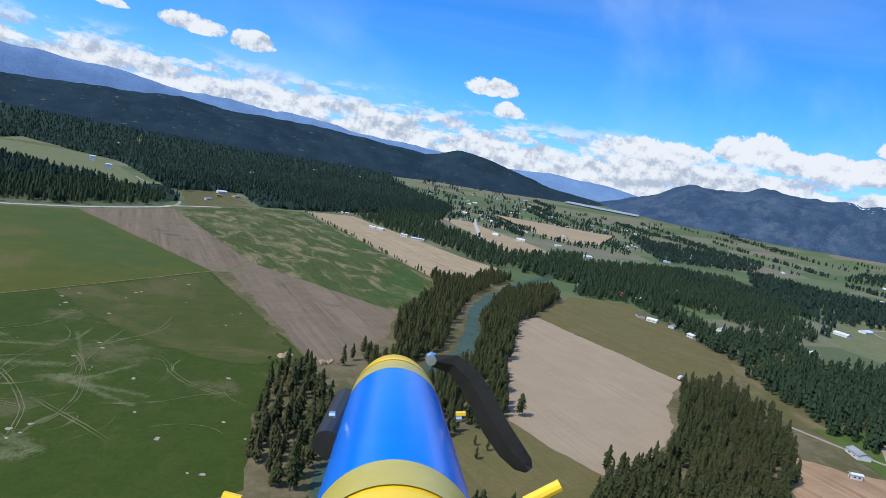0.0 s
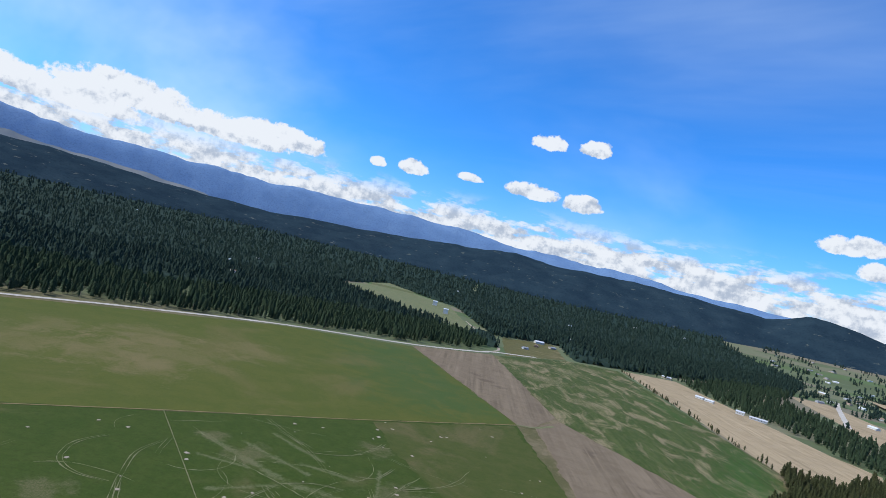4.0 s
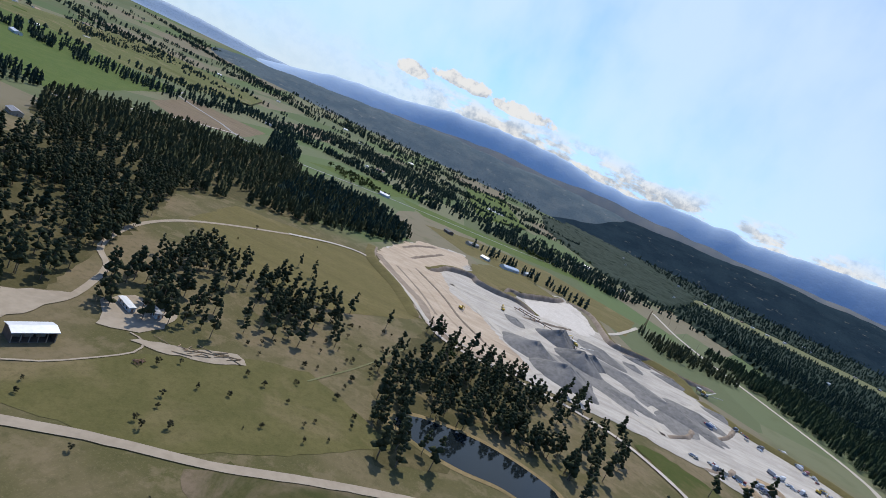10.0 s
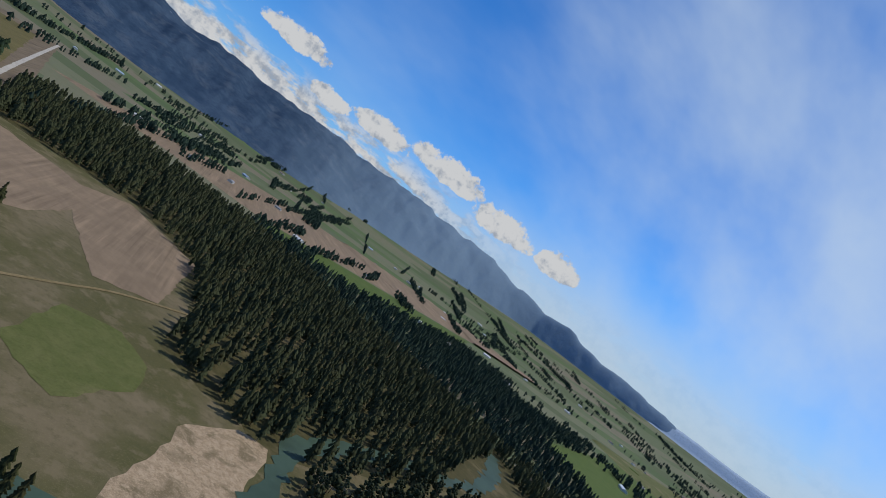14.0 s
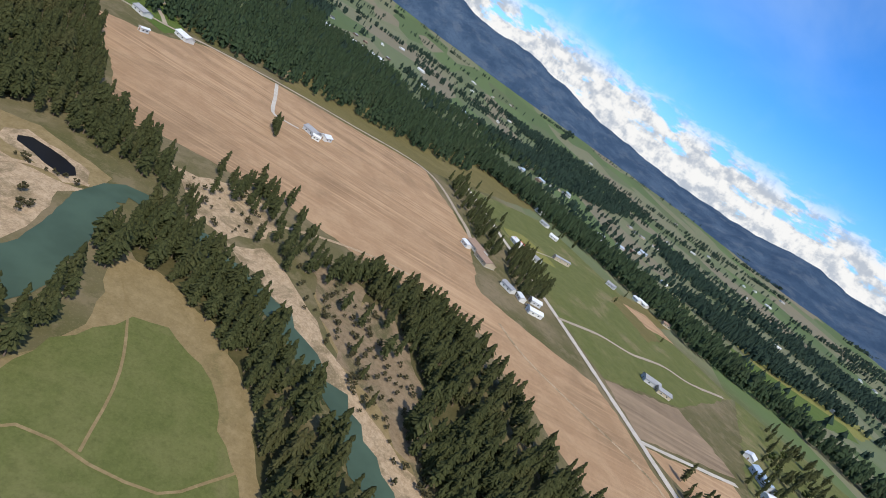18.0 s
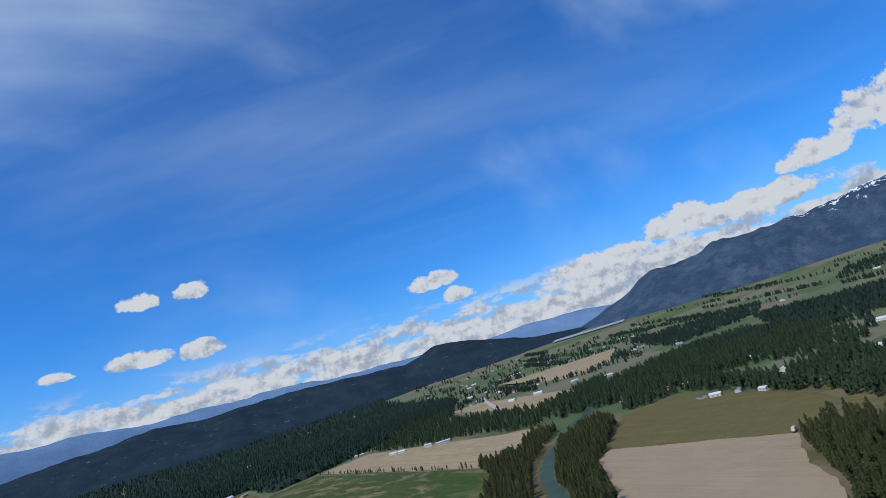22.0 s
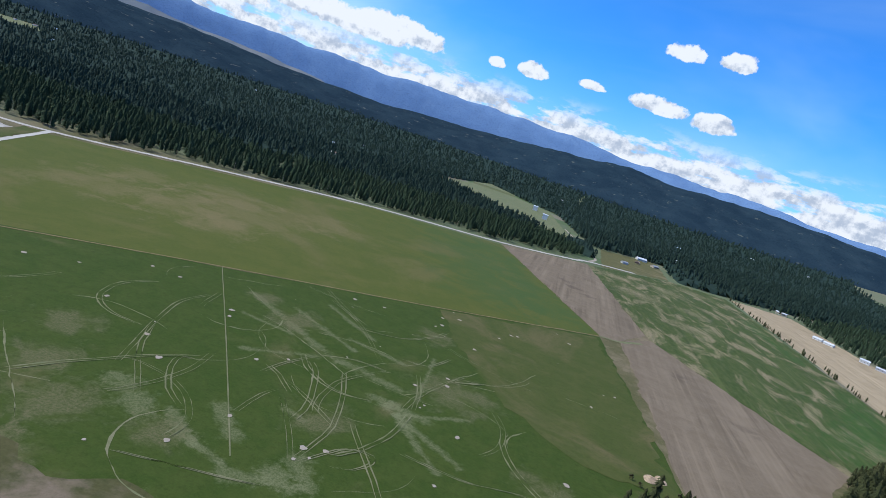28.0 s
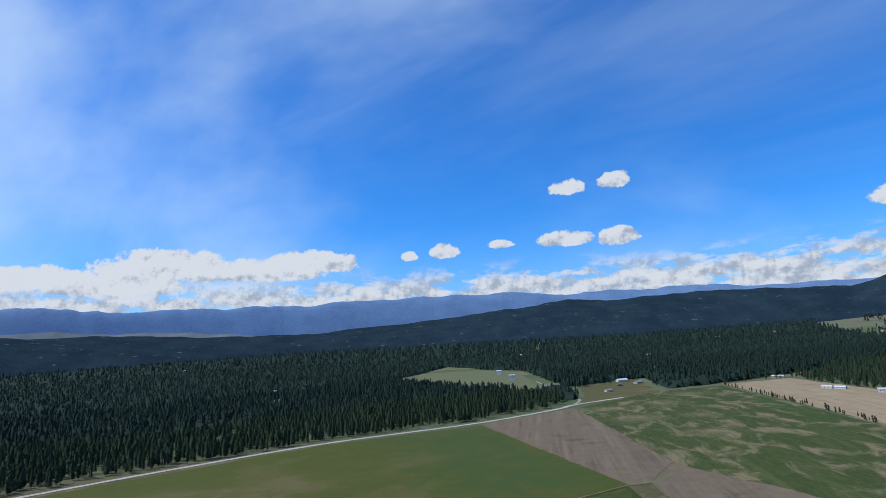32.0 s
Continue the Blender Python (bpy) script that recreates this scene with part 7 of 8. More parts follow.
def pole_barn(x, y, length, width, turn, label, roof=LEAD, high=4.2):
    """An open-fronted shed: posts, back and end walls, a roof with a low ridge."""
    top = thing("pole_barn", label, "barn", pose(x, y, 0, 0, 0, turn))
    part("roof", gable(length, width, high, 0.22, 0.5, 0.2), roof, top)
    part("back_wall", box(length, 0.15, high, 0, width / 2 - 0.1, high / 2), WALL_BROWN, top)
    for s in (-1, 1):
        part("end_wall", box(0.15, width - 0.4, high, s * (length / 2 - 0.1), 0, high / 2), WALL_BROWN, top)
    n = 6
    for k in range(n):
        part("post", box(0.3, 0.3, high, -length / 2 + 0.3 + (length - 0.6) * k / (n - 1), -width / 2 + 0.2, high / 2), WOOD, top)
    part("beam", box(length, 0.2, 0.35, 0, -width / 2 + 0.2, high - 0.2), WOOD, top)
    part("dirt_floor", box(length - 0.4, width - 0.4, 0.2, 0, 0, 0.1), WALL_BROWN, top)
    for k in range(3):
        part("hay_stack", box(3.2, 2.6, 2.2, -length * 0.3 + k * length * 0.28, width * 0.2, 1.3, 0.2), WALL_TAN, top)
    return top


sheet("yard", [(-212, -199), (-226, -214), (-240, -222), (-262, -214), (-284, -199), (-252, -194)], DIRT_ROAD, "bare dirt farmyard with wheel marks", "yard", 0.33, 2.0, "structure")
sheet("lawn", [(-206, -222), (-226, -228), (-240, -240), (-236, -256), (-214, -268), (-196, -244)], WORN_OLIVE, "shrubby green lawn beside the farmhouse", "lawn", 0.21, 2.0, "structure")
pole_barn(-240, -180, 15, 7.5, 150, "long open-fronted pole barn with a white metal roof")
house(-257, -228, 15, 7, 72, LEAD, WALL_GREY, "grey farm building with a white metal roof", 4.0, 0.3, 3)
house(-213, -248, 18, 11, 200, ROOF_DARK, WALL_WHITE, "dark-roofed house among the pines", 3.0, 0.45, 3, chimney=True)
house(-232, -262, 13, 9, 250, ROOF_DARK, WALL_WHITE, "dark-roofed wing house with white trim", 3.0, 0.5, 2)
for k, (x, y, turn) in enumerate([(-295, -180, 60), (-301, -170, 58)]):
    house(x, y, 11, 3.0, turn, LEAD if k < 1 else ROOF_GREY, WALL_WHITE, "white trailer parked under the pines", 2.5, 0.12, 3, "trailer", group="trailers")
HOUSES = [
    (358, -259, 17, 12, 30, ROOF_BROWN, WALL_WHITE, "brown-roofed farmhouse beside the ploughed field"), (340, -264, 16, 11, 28, ROOF_BROWN, WALL_TAN, "brown-roofed barn beside the farmhouse"),
    (313, -281, 11, 7, 40, ROOF_GREY, WALL_WHITE, "grey-roofed white house under tall trees"), (307, -291, 8, 5, 10, LEAD, WALL_WHITE, "small white shed behind the house"),
    (294, -300, 12, 6, 100, LEAD, WALL_WHITE, "long white-roofed barn by the lane"), (316, -306, 9, 6, 95, LEAD, WALL_GREY, "white-roofed garage by the lane"),
    (450, -318, 14, 10, 20, LEAD, WALL_WHITE, "white house beyond the tree row"), (435, -335, 13, 9, 60, ROOF_GREY, WALL_WHITE, "pale house beyond the tree row"),
    (298, -412, 14, 9, 80, ROOF_GREY, WALL_GREY, "grey farm sheds in the paddock"), (290, -420, 12, 7, 80, ROOF_GREY, WALL_TAN, "low grey shed in the paddock"), (540, -522, 14, 9, 30, LEAD, WALL_WHITE, "white house at the edge of the belt"),
    (238, -485, 22, 9, 175, ROOF_BLUE, WALL_GREY, "long blue-roofed barn among the trees"), (215, -474, 14, 9, 100, LEAD, WALL_WHITE, "white-roofed sheds among scattered trees"), (205, -480, 12, 8, 20, LEAD, WALL_WHITE, "white-roofed shed beside junk"), (221, -512, 13, 9, 110, LEAD, WALL_WHITE, "white house among scattered trees"), (220, -527, 15, 8, 100, LEAD, WALL_WHITE, "long white house among scattered trees"), (191, -466, 10, 7, 60, ROOF_GREY, WALL_GREY, "small grey outbuilding under trees"),
    (267, -495, 11, 8, 130, LEAD, WALL_WHITE, "white cabin beside the paddock"), (279, -673, 18, 12, 95, ROOF_BLUE, WALL_WHITE, "large pale house at the end of its drive"), (121, -383, 8, 6, 20, ROOF_GREY, WALL_WHITE, "grey house beside the lane"), (94, -412, 9, 7, 45, ROOF_GREY, WALL_WHITE, "white house with vehicles around it"), (89, -466, 10, 7, 100, ROOF_GREY, WALL_GREY, "pale house at the end of a drive"), (122, -737, 13, 9, 60, ROOF_BROWN, WALL_TAN, "brown house beside the straight road"),
    (391, -107, 12, 9, 60, ROOF_GREY, WALL_GREY, "grey farmhouse in the ploughed field"), (382, -112, 6, 4, 100, LEAD, WALL_WHITE, "small white shed behind the farmhouse"), (398, -118, 9, 7, 150, LEAD, WALL_WHITE, "grey garage beside the farmhouse"), (381, 24, 7, 2.8, 150, LEAD, WALL_WHITE, "white caravan beside the field"), (429, 12, 13, 9, 60, LEAD, WALL_WHITE, "white house under the trees"),
    (687, -405, 14, 9, 40, LEAD, WALL_WHITE, "white house in a row of barns"), (700, -428, 16, 9, 40, LEAD, WALL_WHITE, "white barn in a row of barns"), (748, -460, 18, 10, 40, LEAD, WALL_WHITE, "long white barn beside the belt"), (735, -478, 10, 8, 40, LEAD, WALL_WHITE, "small white barn beside the belt"), (452, -320, 12, 8, 60, ROOF_RED, WALL_TAN, "red-roofed cabin in the tree row"),
    (581, 370, 13, 8, 120, LEAD, WALL_WHITE, "white farm building on the pasture edge"), (581, 390, 14, 9, 60, ROOF_DARK, WALL_TAN, "dark-roofed farmhouse on the pasture edge"), (590, 345, 9, 7, 20, ROOF_GREY, WALL_GREY, "grey shed on the pasture edge"), (580, 307, 10, 7, 80, LEAD, WALL_WHITE, "small white shed on the pasture edge"), (682, 343, 13, 9, 20, LEAD, WALL_WHITE, "white house at the wood edge"), (602, 200, 16, 9, 70, ROOF_BLUE, WALL_WHITE, "pale house at the wood edge"), (600, 220, 13, 9, 30, ROOF_GREY, WALL_WHITE, "grey house at the wood edge"), (743, 255, 14, 9, 40, LEAD, WALL_WHITE, "white house among conifers"), (655, 262, 13, 9, 10, LEAD, WALL_WHITE, "white house within the wood"), (426, 45, 13, 9, 60, ROOF_GREY, WALL_WHITE, "pale house by a green lawn"),
    (429, 991, 14, 8, 140, LEAD, WALL_WHITE, "white-roofed farm building beside the tan field"), (440, 975, 15, 7, 140, LEAD, WALL_WHITE, "long white-roofed farm building"), (434, 1192, 20, 7, 150, LEAD, WALL_TAN, "long low pale farm shed"), (913, 1139, 22, 14, 140, LEAD, WALL_WHITE, "white barn between tan fields"), (166, 1282, 22, 12, 20, LEAD, WALL_WHITE, "white farm building at the forest edge"), (190, 1230, 16, 10, 40, ROOF_GREY, WALL_TAN, "grey farmhouse at the forest edge"), (150, 1190, 14, 9, 80, ROOF_BROWN, WALL_BROWN, "brown sheds in the farmyard"), (118, 1100, 12, 8, 30, ROOF_GREY, WALL_GREY, "grey shed in the farmyard"),
    (-1009, 14, 34, 13, 130, ROOF_BLUE, WALL_WHITE, "long blue-roofed farm building above the pit"), (-1040, 46, 18, 10, 130, LEAD, WALL_WHITE, "white outbuilding above the pit"), (-1000, -29, 15, 10, 60, LEAD, WALL_WHITE, "white-roofed house above the pit"), (-1093, -59, 24, 11, 130, ROOF_GREY, WALL_TAN, "long farm shed beside the paddock"), (-1110, -108, 18, 11, 40, ROOF_DARK, WALL_BROWN, "dark house beside the country road"), (-1213, -263, 22, 13, 80, ROOF_BLUE, WALL_WHITE, "large pale-roofed house by the trees"), (-1752, 225, 26, 13, 60, LEAD, WALL_WHITE, "white farm building beyond the paddock"), (-1851, 274, 20, 12, 60, LEAD, WALL_WHITE, "white barn beyond the paddock"), (-1028, -945, 34, 12, 60, LEAD, WALL_WHITE, "long white barn in the hay field"), (-690, -1249, 24, 13, 60, LEAD, WALL_WHITE, "white farm building at the crop strip"), (-614, -1275, 26, 11, 60, LEAD, WALL_WHITE, "long white shed at the crop strip"), (-521, -458, 16, 9, 60, ROOF_GREY, WALL_TAN, "grey cabin within the forest"), (-1577, -691, 20, 11, 60, ROOF_GREY, WALL_WHITE, "grey farm building by the road"), (-265, 2120, 14, 8, 10, LEAD, WALL_WHITE, "white house in the forest clearing"),
    (492, -384, 22, 5, 105, ROOF_GREY, WALL_TAN, "long low shed in the middle of the paddock"), (528, -468, 11, 8, 50, ROOF_GREY, WALL_GREY, "grey house at the edge of its yard"), (541, -514, 10, 7, 20, LEAD, WALL_WHITE, "white shed beside the bare yard"), (510, -544, 11, 7, 80, ROOF_BROWN, WALL_TAN, "brown-roofed shed by the yard"), (583, -400, 11, 8, 60, LEAD, WALL_WHITE, "white house in the paddock row"), (627, -398, 12, 8, 40, ROOF_GREY, WALL_WHITE, "grey-roofed house in the paddock row"), (352, -248, 8, 5, 30, LEAD, WALL_WHITE, "small white shed by the ploughed field"), (981, -737, 20, 10, 45, ROOF_BLUE, WALL_GREY, "blue-roofed barn beyond the belt"), (786, -689, 13, 9, 60, LEAD, WALL_WHITE, "white house beyond the belt"),
]
for k, (x, y, length, width, turn, roof, wall, label) in enumerate(HOUSES):
    house(x, y, length, width, turn, roof, wall, label, 3.0 if length < 18 else 4.0, 0.4, 2 if length < 18 else 4)
# the long greenhouse-like barn and the red-roofed stable
house(484, 886, 26, 8, 152, LEAD, WALL_GREY, "very long white-roofed barn beside the tan field", 3.6, 0.25, 5, "barn")
house(466, 912, 13, 9, 152, LEAD, WALL_WHITE, "tall white barn beside the tan field", 4.6, 0.3, 3, "barn")
house(671, 526, 34, 12, 92, ROOF_RED, WALL_WHITE, "long red-roofed stable at the wood edge", 4.0, 0.35, 5, "stable")
house(690, 500, 14, 9, 20, LEAD, WALL_WHITE, "white shed beside the stable", 3.0, 0.35, 2, "shed")
for k in range(9):
    house(1180 + 9 * k * (k > 4) * 0.4, 38 - 20 * k, 42, 10, 12, LEAD, WALL_WHITE, "long white storage unit in a row", 4.0, 0.2, 4, "storage_unit", group="storage units")

# the town at the foot of the knob
town = random.Random(31)
placed = 0
while placed < 60:
    az, r = radians(town.uniform(27.0, 50.0)), town.uniform(1750, 3550)
    x, y = r * math.sin(az), r * math.cos(az)
    if math.degrees(az) < 30 and r < 2100:
        continue
    size = town.uniform(12, 24) if town.random() < 0.85 else town.uniform(30, 50)
    top = thing("house", "pale building in the town below the hill", "house", pose(x, y, float(rise(x, y)), 0, 0, town.choice((10, 100)) + town.gauss(0, 8)), "town buildings")
    part("wall", walls(size, size * 0.5, 4.0, 0.3), town.choice([WALL_WHITE, WALL_TAN, WALL_GREY]), top)
    part("roof", gable(size, size * 0.5, 3.95, 0.3, 0.5), town.choice([LEAD, ROOF_GREY, ROOF_GREY, ROOF_BROWN, ROOF_BLUE]), top)
    placed += 1

# houses scattered over the far valley and forest
rng = random.Random(4)
placed = 0
while placed < 170:
    az, r = radians(rng.uniform(-80, 262)), rng.uniform(900, 3000)
    x, y = r * math.sin(az), r * math.cos(az)
    if -1500 < x < 250 and -1100 < y < 1000 or (0 < x < 760 and -760 < y < 1250) or (-60 < math.degrees(az) < 25 and rng.random() < 0.5):
        continue
    up_by = 9.0 if -80 < math.degrees(az) < 30 and y > 0 else 0.0
    size = rng.uniform(14, 26) if not up_by else rng.uniform(8, 14)
    roof = rng.choice([LEAD, LEAD, LEAD, ROOF_GREY, ROOF_BLUE, ROOF_BROWN])
    top = thing("house", "pale distant house in the valley" if not up_by else "pale house in a small forest clearing", "house", pose(x, y, float(rise(x, y)), 0, 0, rng.uniform(0, 180)), "far houses")
    part("wall", walls(size, size * 0.55, 3.4 + up_by, 0.4), WALL_WHITE, top)
    part("roof", gable(size, size * 0.55, 3.35 + up_by, 0.4, 0.5), roof, top)
    placed += 1

# houses in rows along the lanes between the belts
for k, (a, b, n) in enumerate((((-2530, 880), (-2400, 1180), 7), ((-2290, 1400), (-2050, 1720), 8), ((1325, -325), (1240, -372), 6), ((994, -445), (1102, -602), 9), ((1292, -850), (1162, -943), 7), ((800, -560), (930, -700), 6), ((690, -400), (745, -465), 4), ((1450, 180), (1350, -120), 8), ((640, 560), (800, 700), 6), ((880, 80), (960, -140), 6))):
    for i in range(n):
        f = i / max(1, n - 1)
        size = rng.uniform(10, 19)
        x, y = a[0] + (b[0] - a[0]) * f + rng.uniform(-22, 22), a[1] + (b[1] - a[1]) * f + rng.uniform(-22, 22)
        top = thing("house", "small house in a row along a valley lane", "house", pose(x, y, 0.1 + float(rise(x, y)) + (6 if math.hypot(x, y) > 2000 else 0), 0, 0, rng.uniform(0, 180)), "lane houses")
        part("wall", walls(size, size * 0.6, 3.2, 0.4), rng.choice([WALL_WHITE, WALL_TAN, WALL_GREY, WALL_BROWN]), top)
        part("roof", gable(size, size * 0.6, 3.15, 0.4, 0.5), rng.choice([LEAD, ROOF_GREY, ROOF_BROWN, ROOF_DARK, ROOF_BLUE]), top)

# ---- vehicles and machines ----
car_models = []


def car(x, y, turn, label, group="", kind=0, z=0.45, paint=None):
    """Body, cabin, windows, wheels; kind 0 a car, 1 a pickup, 2 a box truck."""
    key = (kind, paint)
    at = pose(x, y, z, 0, 0, turn)
    for known, ob in car_models:
        if known == key:
            top = copy_thing(ob, at)
            top["label"], top["group"] = label, group
            return top
    top = thing("car" if kind < 2 else "truck", label, "car" if kind < 2 else "truck", at, group)
    length, width = (4.5, 1.8) if kind == 0 else (5.4, 1.95) if kind == 1 else (9.5, 2.5)
    part("body", box(length, width, 0.75, 0, 0, 0.75, 0.16), paint or PAINTS, top)
    if kind == 0:
        part("cabin", box(2.3, width * 0.86, 0.62, -0.2, 0, 1.40, 0.2), paint or PAINTS, top)
    elif kind == 1:
        part("cabin", box(1.9, width * 0.9, 0.7, 0.5, 0, 1.45, 0.2), paint or PAINTS, top)
        part("cargo_bed", box(1.9, width * 0.9, 0.3, -1.6, 0, 1.2, 0.05), paint or PAINTS, top)
    else:
        part("cabin", box(2.0, 2.3, 1.6, 3.4, 0, 1.9, 0.2), paint or PAINTS, top)
        part("cargo_box", box(6.4, 2.45, 2.4, -1.2, 0, 2.35, 0.08), paint or PAINTS, top)
    part("windscreen", box(0.12, width * 0.74, 0.5, (0.98, 1.46, 4.38)[kind], 0, (1.42, 1.48, 2.2)[kind]), GLASS, top)
    for sx in (-0.31, 0.31):
        for sy in (-0.5, 0.5):
            part("wheel", rod(0.36 if kind < 2 else 0.5, 0.25, pose(sx * length, sy * (width - 0.2), 0.36 if kind < 2 else 0.5, 90), 12), TYRE, top)
    car_models.append((key, top))
    return top


rng = random.Random(8)
for cx, cy, n, spread in ((-481, 164, 5, 7), (-484, 182, 5, 7), (-471, 199, 6, 7), (-483, 218, 8, 8), (-456, 228, 8, 8), (-454, 242, 7, 7), (-430, 243, 6, 7), (-450, 276, 7, 9), (-463, 300, 5, 8), (-485, 310, 5, 8), (-529, 262, 6, 8), (-530, 276, 4, 7), (-509, 288, 4, 6), (-559, 313, 4, 7), (-590, 319, 6, 8), (-610, 316, 6, 8), (-632, 306, 4, 7), (-634, 270, 4, 8), (-609, 273, 4, 8), (-596, 224, 5, 8), (-738, 264, 3, 7)):
    for k in range(n):
        kind = rng.choice([0, 0, 1, 1, 2])
        car(cx + rng.gauss(0, spread * 0.6), cy + rng.gauss(0, spread * 0.6), rng.choice([40, 130, 220, 310]) + rng.gauss(0, 12), rng.choice(["old vehicle dumped in the storage yard", "parked truck in the storage yard"]) if kind == 2 else "old vehicle dumped in the storage yard", "yard vehicles", kind)
for x, y, turn, kind, label in ((-316, 73, 20, 1, "pickup parked by the dirt road"), (-317.5, 82, 60, 0, "car parked by the dirt road"), (-319, 87, 60, 1, "pickup parked near the runway"), (-324, 101, 80, 1, "pickup parked on the gravel apron"), (-303, 108, 60, 0, "car parked beside the runway"), (407, 178, 20, 2, "pale truck parked at the field corner"), (98, -409, 30, 0, "car parked beside the white house"), (88, -408, 70, 1, "pickup parked beside the white house"), (302, -297, 100, 1, "pickup parked between barns"), (-228, -205, 10, 1, "pickup parked by the farm sheds")):
    car(x, y, turn, label, "parked cars", kind)


def shelter(x, y, turn):
    """The flyers' shade roof with tables and benches under it."""
    top = thing("shade_shelter", "dark shade roof with benches beside the runway", "shelter", pose(x, y, 0.35, 0, 0, turn))
    part("roof", box(6.5, 4.2, 0.18, 0, 0, 2.6, 0.04), ROOF_DARK, top)
    for sx in (-2.9, 2.9):
        for sy in (-1.8, 1.8):
            part("post", box(0.14, 0.14, 2.55, sx, sy, 1.27), WOOD, top)
    for k in (-1.6, 0.0, 1.6):
        part("bench", box(1.2, 2.4, 0.1, k, 0, 0.75), WOOD, top)
    return top


shelter(-300, 86, 62)
for k in range(7):
    x, y = Vector((-301, 70)).lerp(Vector((-283, 104)), k / 6)
    table = thing("starting_table", "small wooden starting table beside the runway", "table", pose(x + 4, y, 0.36, 0, 0, 62), "starting tables")
    part("tabletop", box(1.3, 0.9, 0.07, 0, 0, 0.78, 0.01), WOOD, table)
    for sx in (-0.5, 0.5):
        for sy in (-0.3, 0.3):
            part("leg", box(0.08, 0.08, 0.76, sx, sy, 0.38), WOOD, table)


def digger(x, y, turn, label="yellow tracked excavator on the pit floor"):
    top = thing("excavator", label, "excavator", pose(x, y, 0.5, 0, 0, turn))
    for s in (-1.2, 1.2):
        part("track", box(4.6, 0.7, 0.9, 0, s, 0.45, 0.3), TYRE, top)
    part("body", box(4.0, 2.8, 1.5, -0.5, 0, 1.75, 0.15), YELLOW_MACHINE, top)
    cab = part("cab", box(1.5, 1.1, 1.6, 0.9, 0.8, 2.9, 0.1), YELLOW_MACHINE, top)
    part("window", box(1.2, 1.16, 1.0, 0.9, 0.8, 3.1), GLASS, cab)
    part("boom", box(5.2, 0.5, 0.6, 3.4, -0.3, 3.6), YELLOW_MACHINE, top).rotation_euler = (0, radians(-14), 0)
    part("arm", box(0.45, 0.4, 3.6, 6.3, -0.3, 3.2), YELLOW_MACHINE, top)
    part("bucket", box(1.1, 1.2, 0.9, 6.0, -0.3, 1.2, 0.2), STEEL, top)
    return top


digger(-592, -37, 30)
digger(-676, 6, 200)
digger(-690, 84, 120)
digger(-552, 302, 60)


def crusher(x, y, turn, label):
    """Hopper, frame, legs and a rising belt."""
    top = thing("crushing_plant", label, "crushing plant", pose(x, y, 0.4, 0, 0, turn))
    part("frame", box(11, 3.0, 0.6, 0, 0, 3.2), RUST, top)
    part("hopper", rod(3.0, 2.6, pose(-3.5, 0, 4.8), 8, 3.4), STEEL, top)
    part("screen_box", box(4.5, 2.8, 2.0, 2.5, 0, 4.5, 0.1), YELLOW_MACHINE, top)
    for sx in (-4.8, 0, 4.8):
        for sy in (-1.3, 1.3):
            part("leg", box(0.3, 0.3, 3.2, sx, sy, 1.6), RUST, top)
    for k, a in enumerate((0, 70, -60)):
        belt = part("conveyor", box(18, 1.0, 0.4, 0, 0, 0), STEEL, top)
        belt.matrix_basis = pose(6, 0, 3.6, 0, 0, a) @ pose(9, 0, 1.5, 0, -14, 0)
    return top


crusher(-662, 88, 20, "rusty crushing and screening plant with belts")
crusher(-736, 258, 60, "pale washing plant with belts beside the road")
for a, b in (((-712, 20), (-668, 80)), ((-720, 26), (-700, 50))):
    p, q = Vector((*a, 2.5)), Vector((*b, 4.5))
    belt = thing("belt_conveyor", "long grey belt conveyor across the pit", "conveyor", Matrix.Translation((p + q) / 2) @ (q - p).to_track_quat("X", "Z").to_matrix().to_4x4())
    n = (q - p).length
    part("frame", box(n, 1.2, 0.5), RUST, belt)
    part("belt", box(n, 0.9, 0.12, 0, 0, 0.31), TYRE, belt)
    for k in range(6):
        part("leg", box(0.25, 1.0, 3.4, n * (k / 5 - 0.5) * 0.94, 0, -1.7), RUST, belt)

# power poles along the road, and the tall mast
pole_model = None
line = curve_through([(-1380, 392), (-1125, 386), (-722, 446), (-590, 414), (-508, 436), (-382, 566), (-256, 692), (-90, 800)], 55.0)
for k, q in enumerate(line):
    at = pose(q.x, q.y, 0, 0, 0, 35)
    if pole_model is None:
        pole_model = thing("power_pole", "weathered wooden power pole beside the gravel road", "power pole", at, "power poles")
        part("mast", rod(0.16, 11, pose(0, 0, 5.5), 8, 0.11), WOOD, pole_model)
        part("crossarm", box(0.14, 2.4, 0.16, 0, 0, 10.2), WOOD, pole_model)
        for s in (-1.0, 0.0, 1.0):
            part("insulator", rod(0.07, 0.25, pose(0, s, 10.4), 8), STEEL, pole_model)
    else:
        copy_thing(pole_model, at)
mast = thing("lattice_mast", "tall dark mast beside the road", "mast", pose(-1072, 269, 0))
for sx in (-1, 1):
    for sy in (-1, 1):
        leg = part("leg", rod(0.35, 36, pose(0, 0, 18), 6, 0.2), RUST, mast)
        leg.matrix_basis = pose(sx * 1.6, sy * 1.6, 0, sy * 2.2, -sx * 2.2, 0)
for k in range(7):
    part("brace", box(3.2 - 0.36 * k, 3.2 - 0.36 * k, 0.3, 0, 0, 3 + 5 * k), RUST, mast)

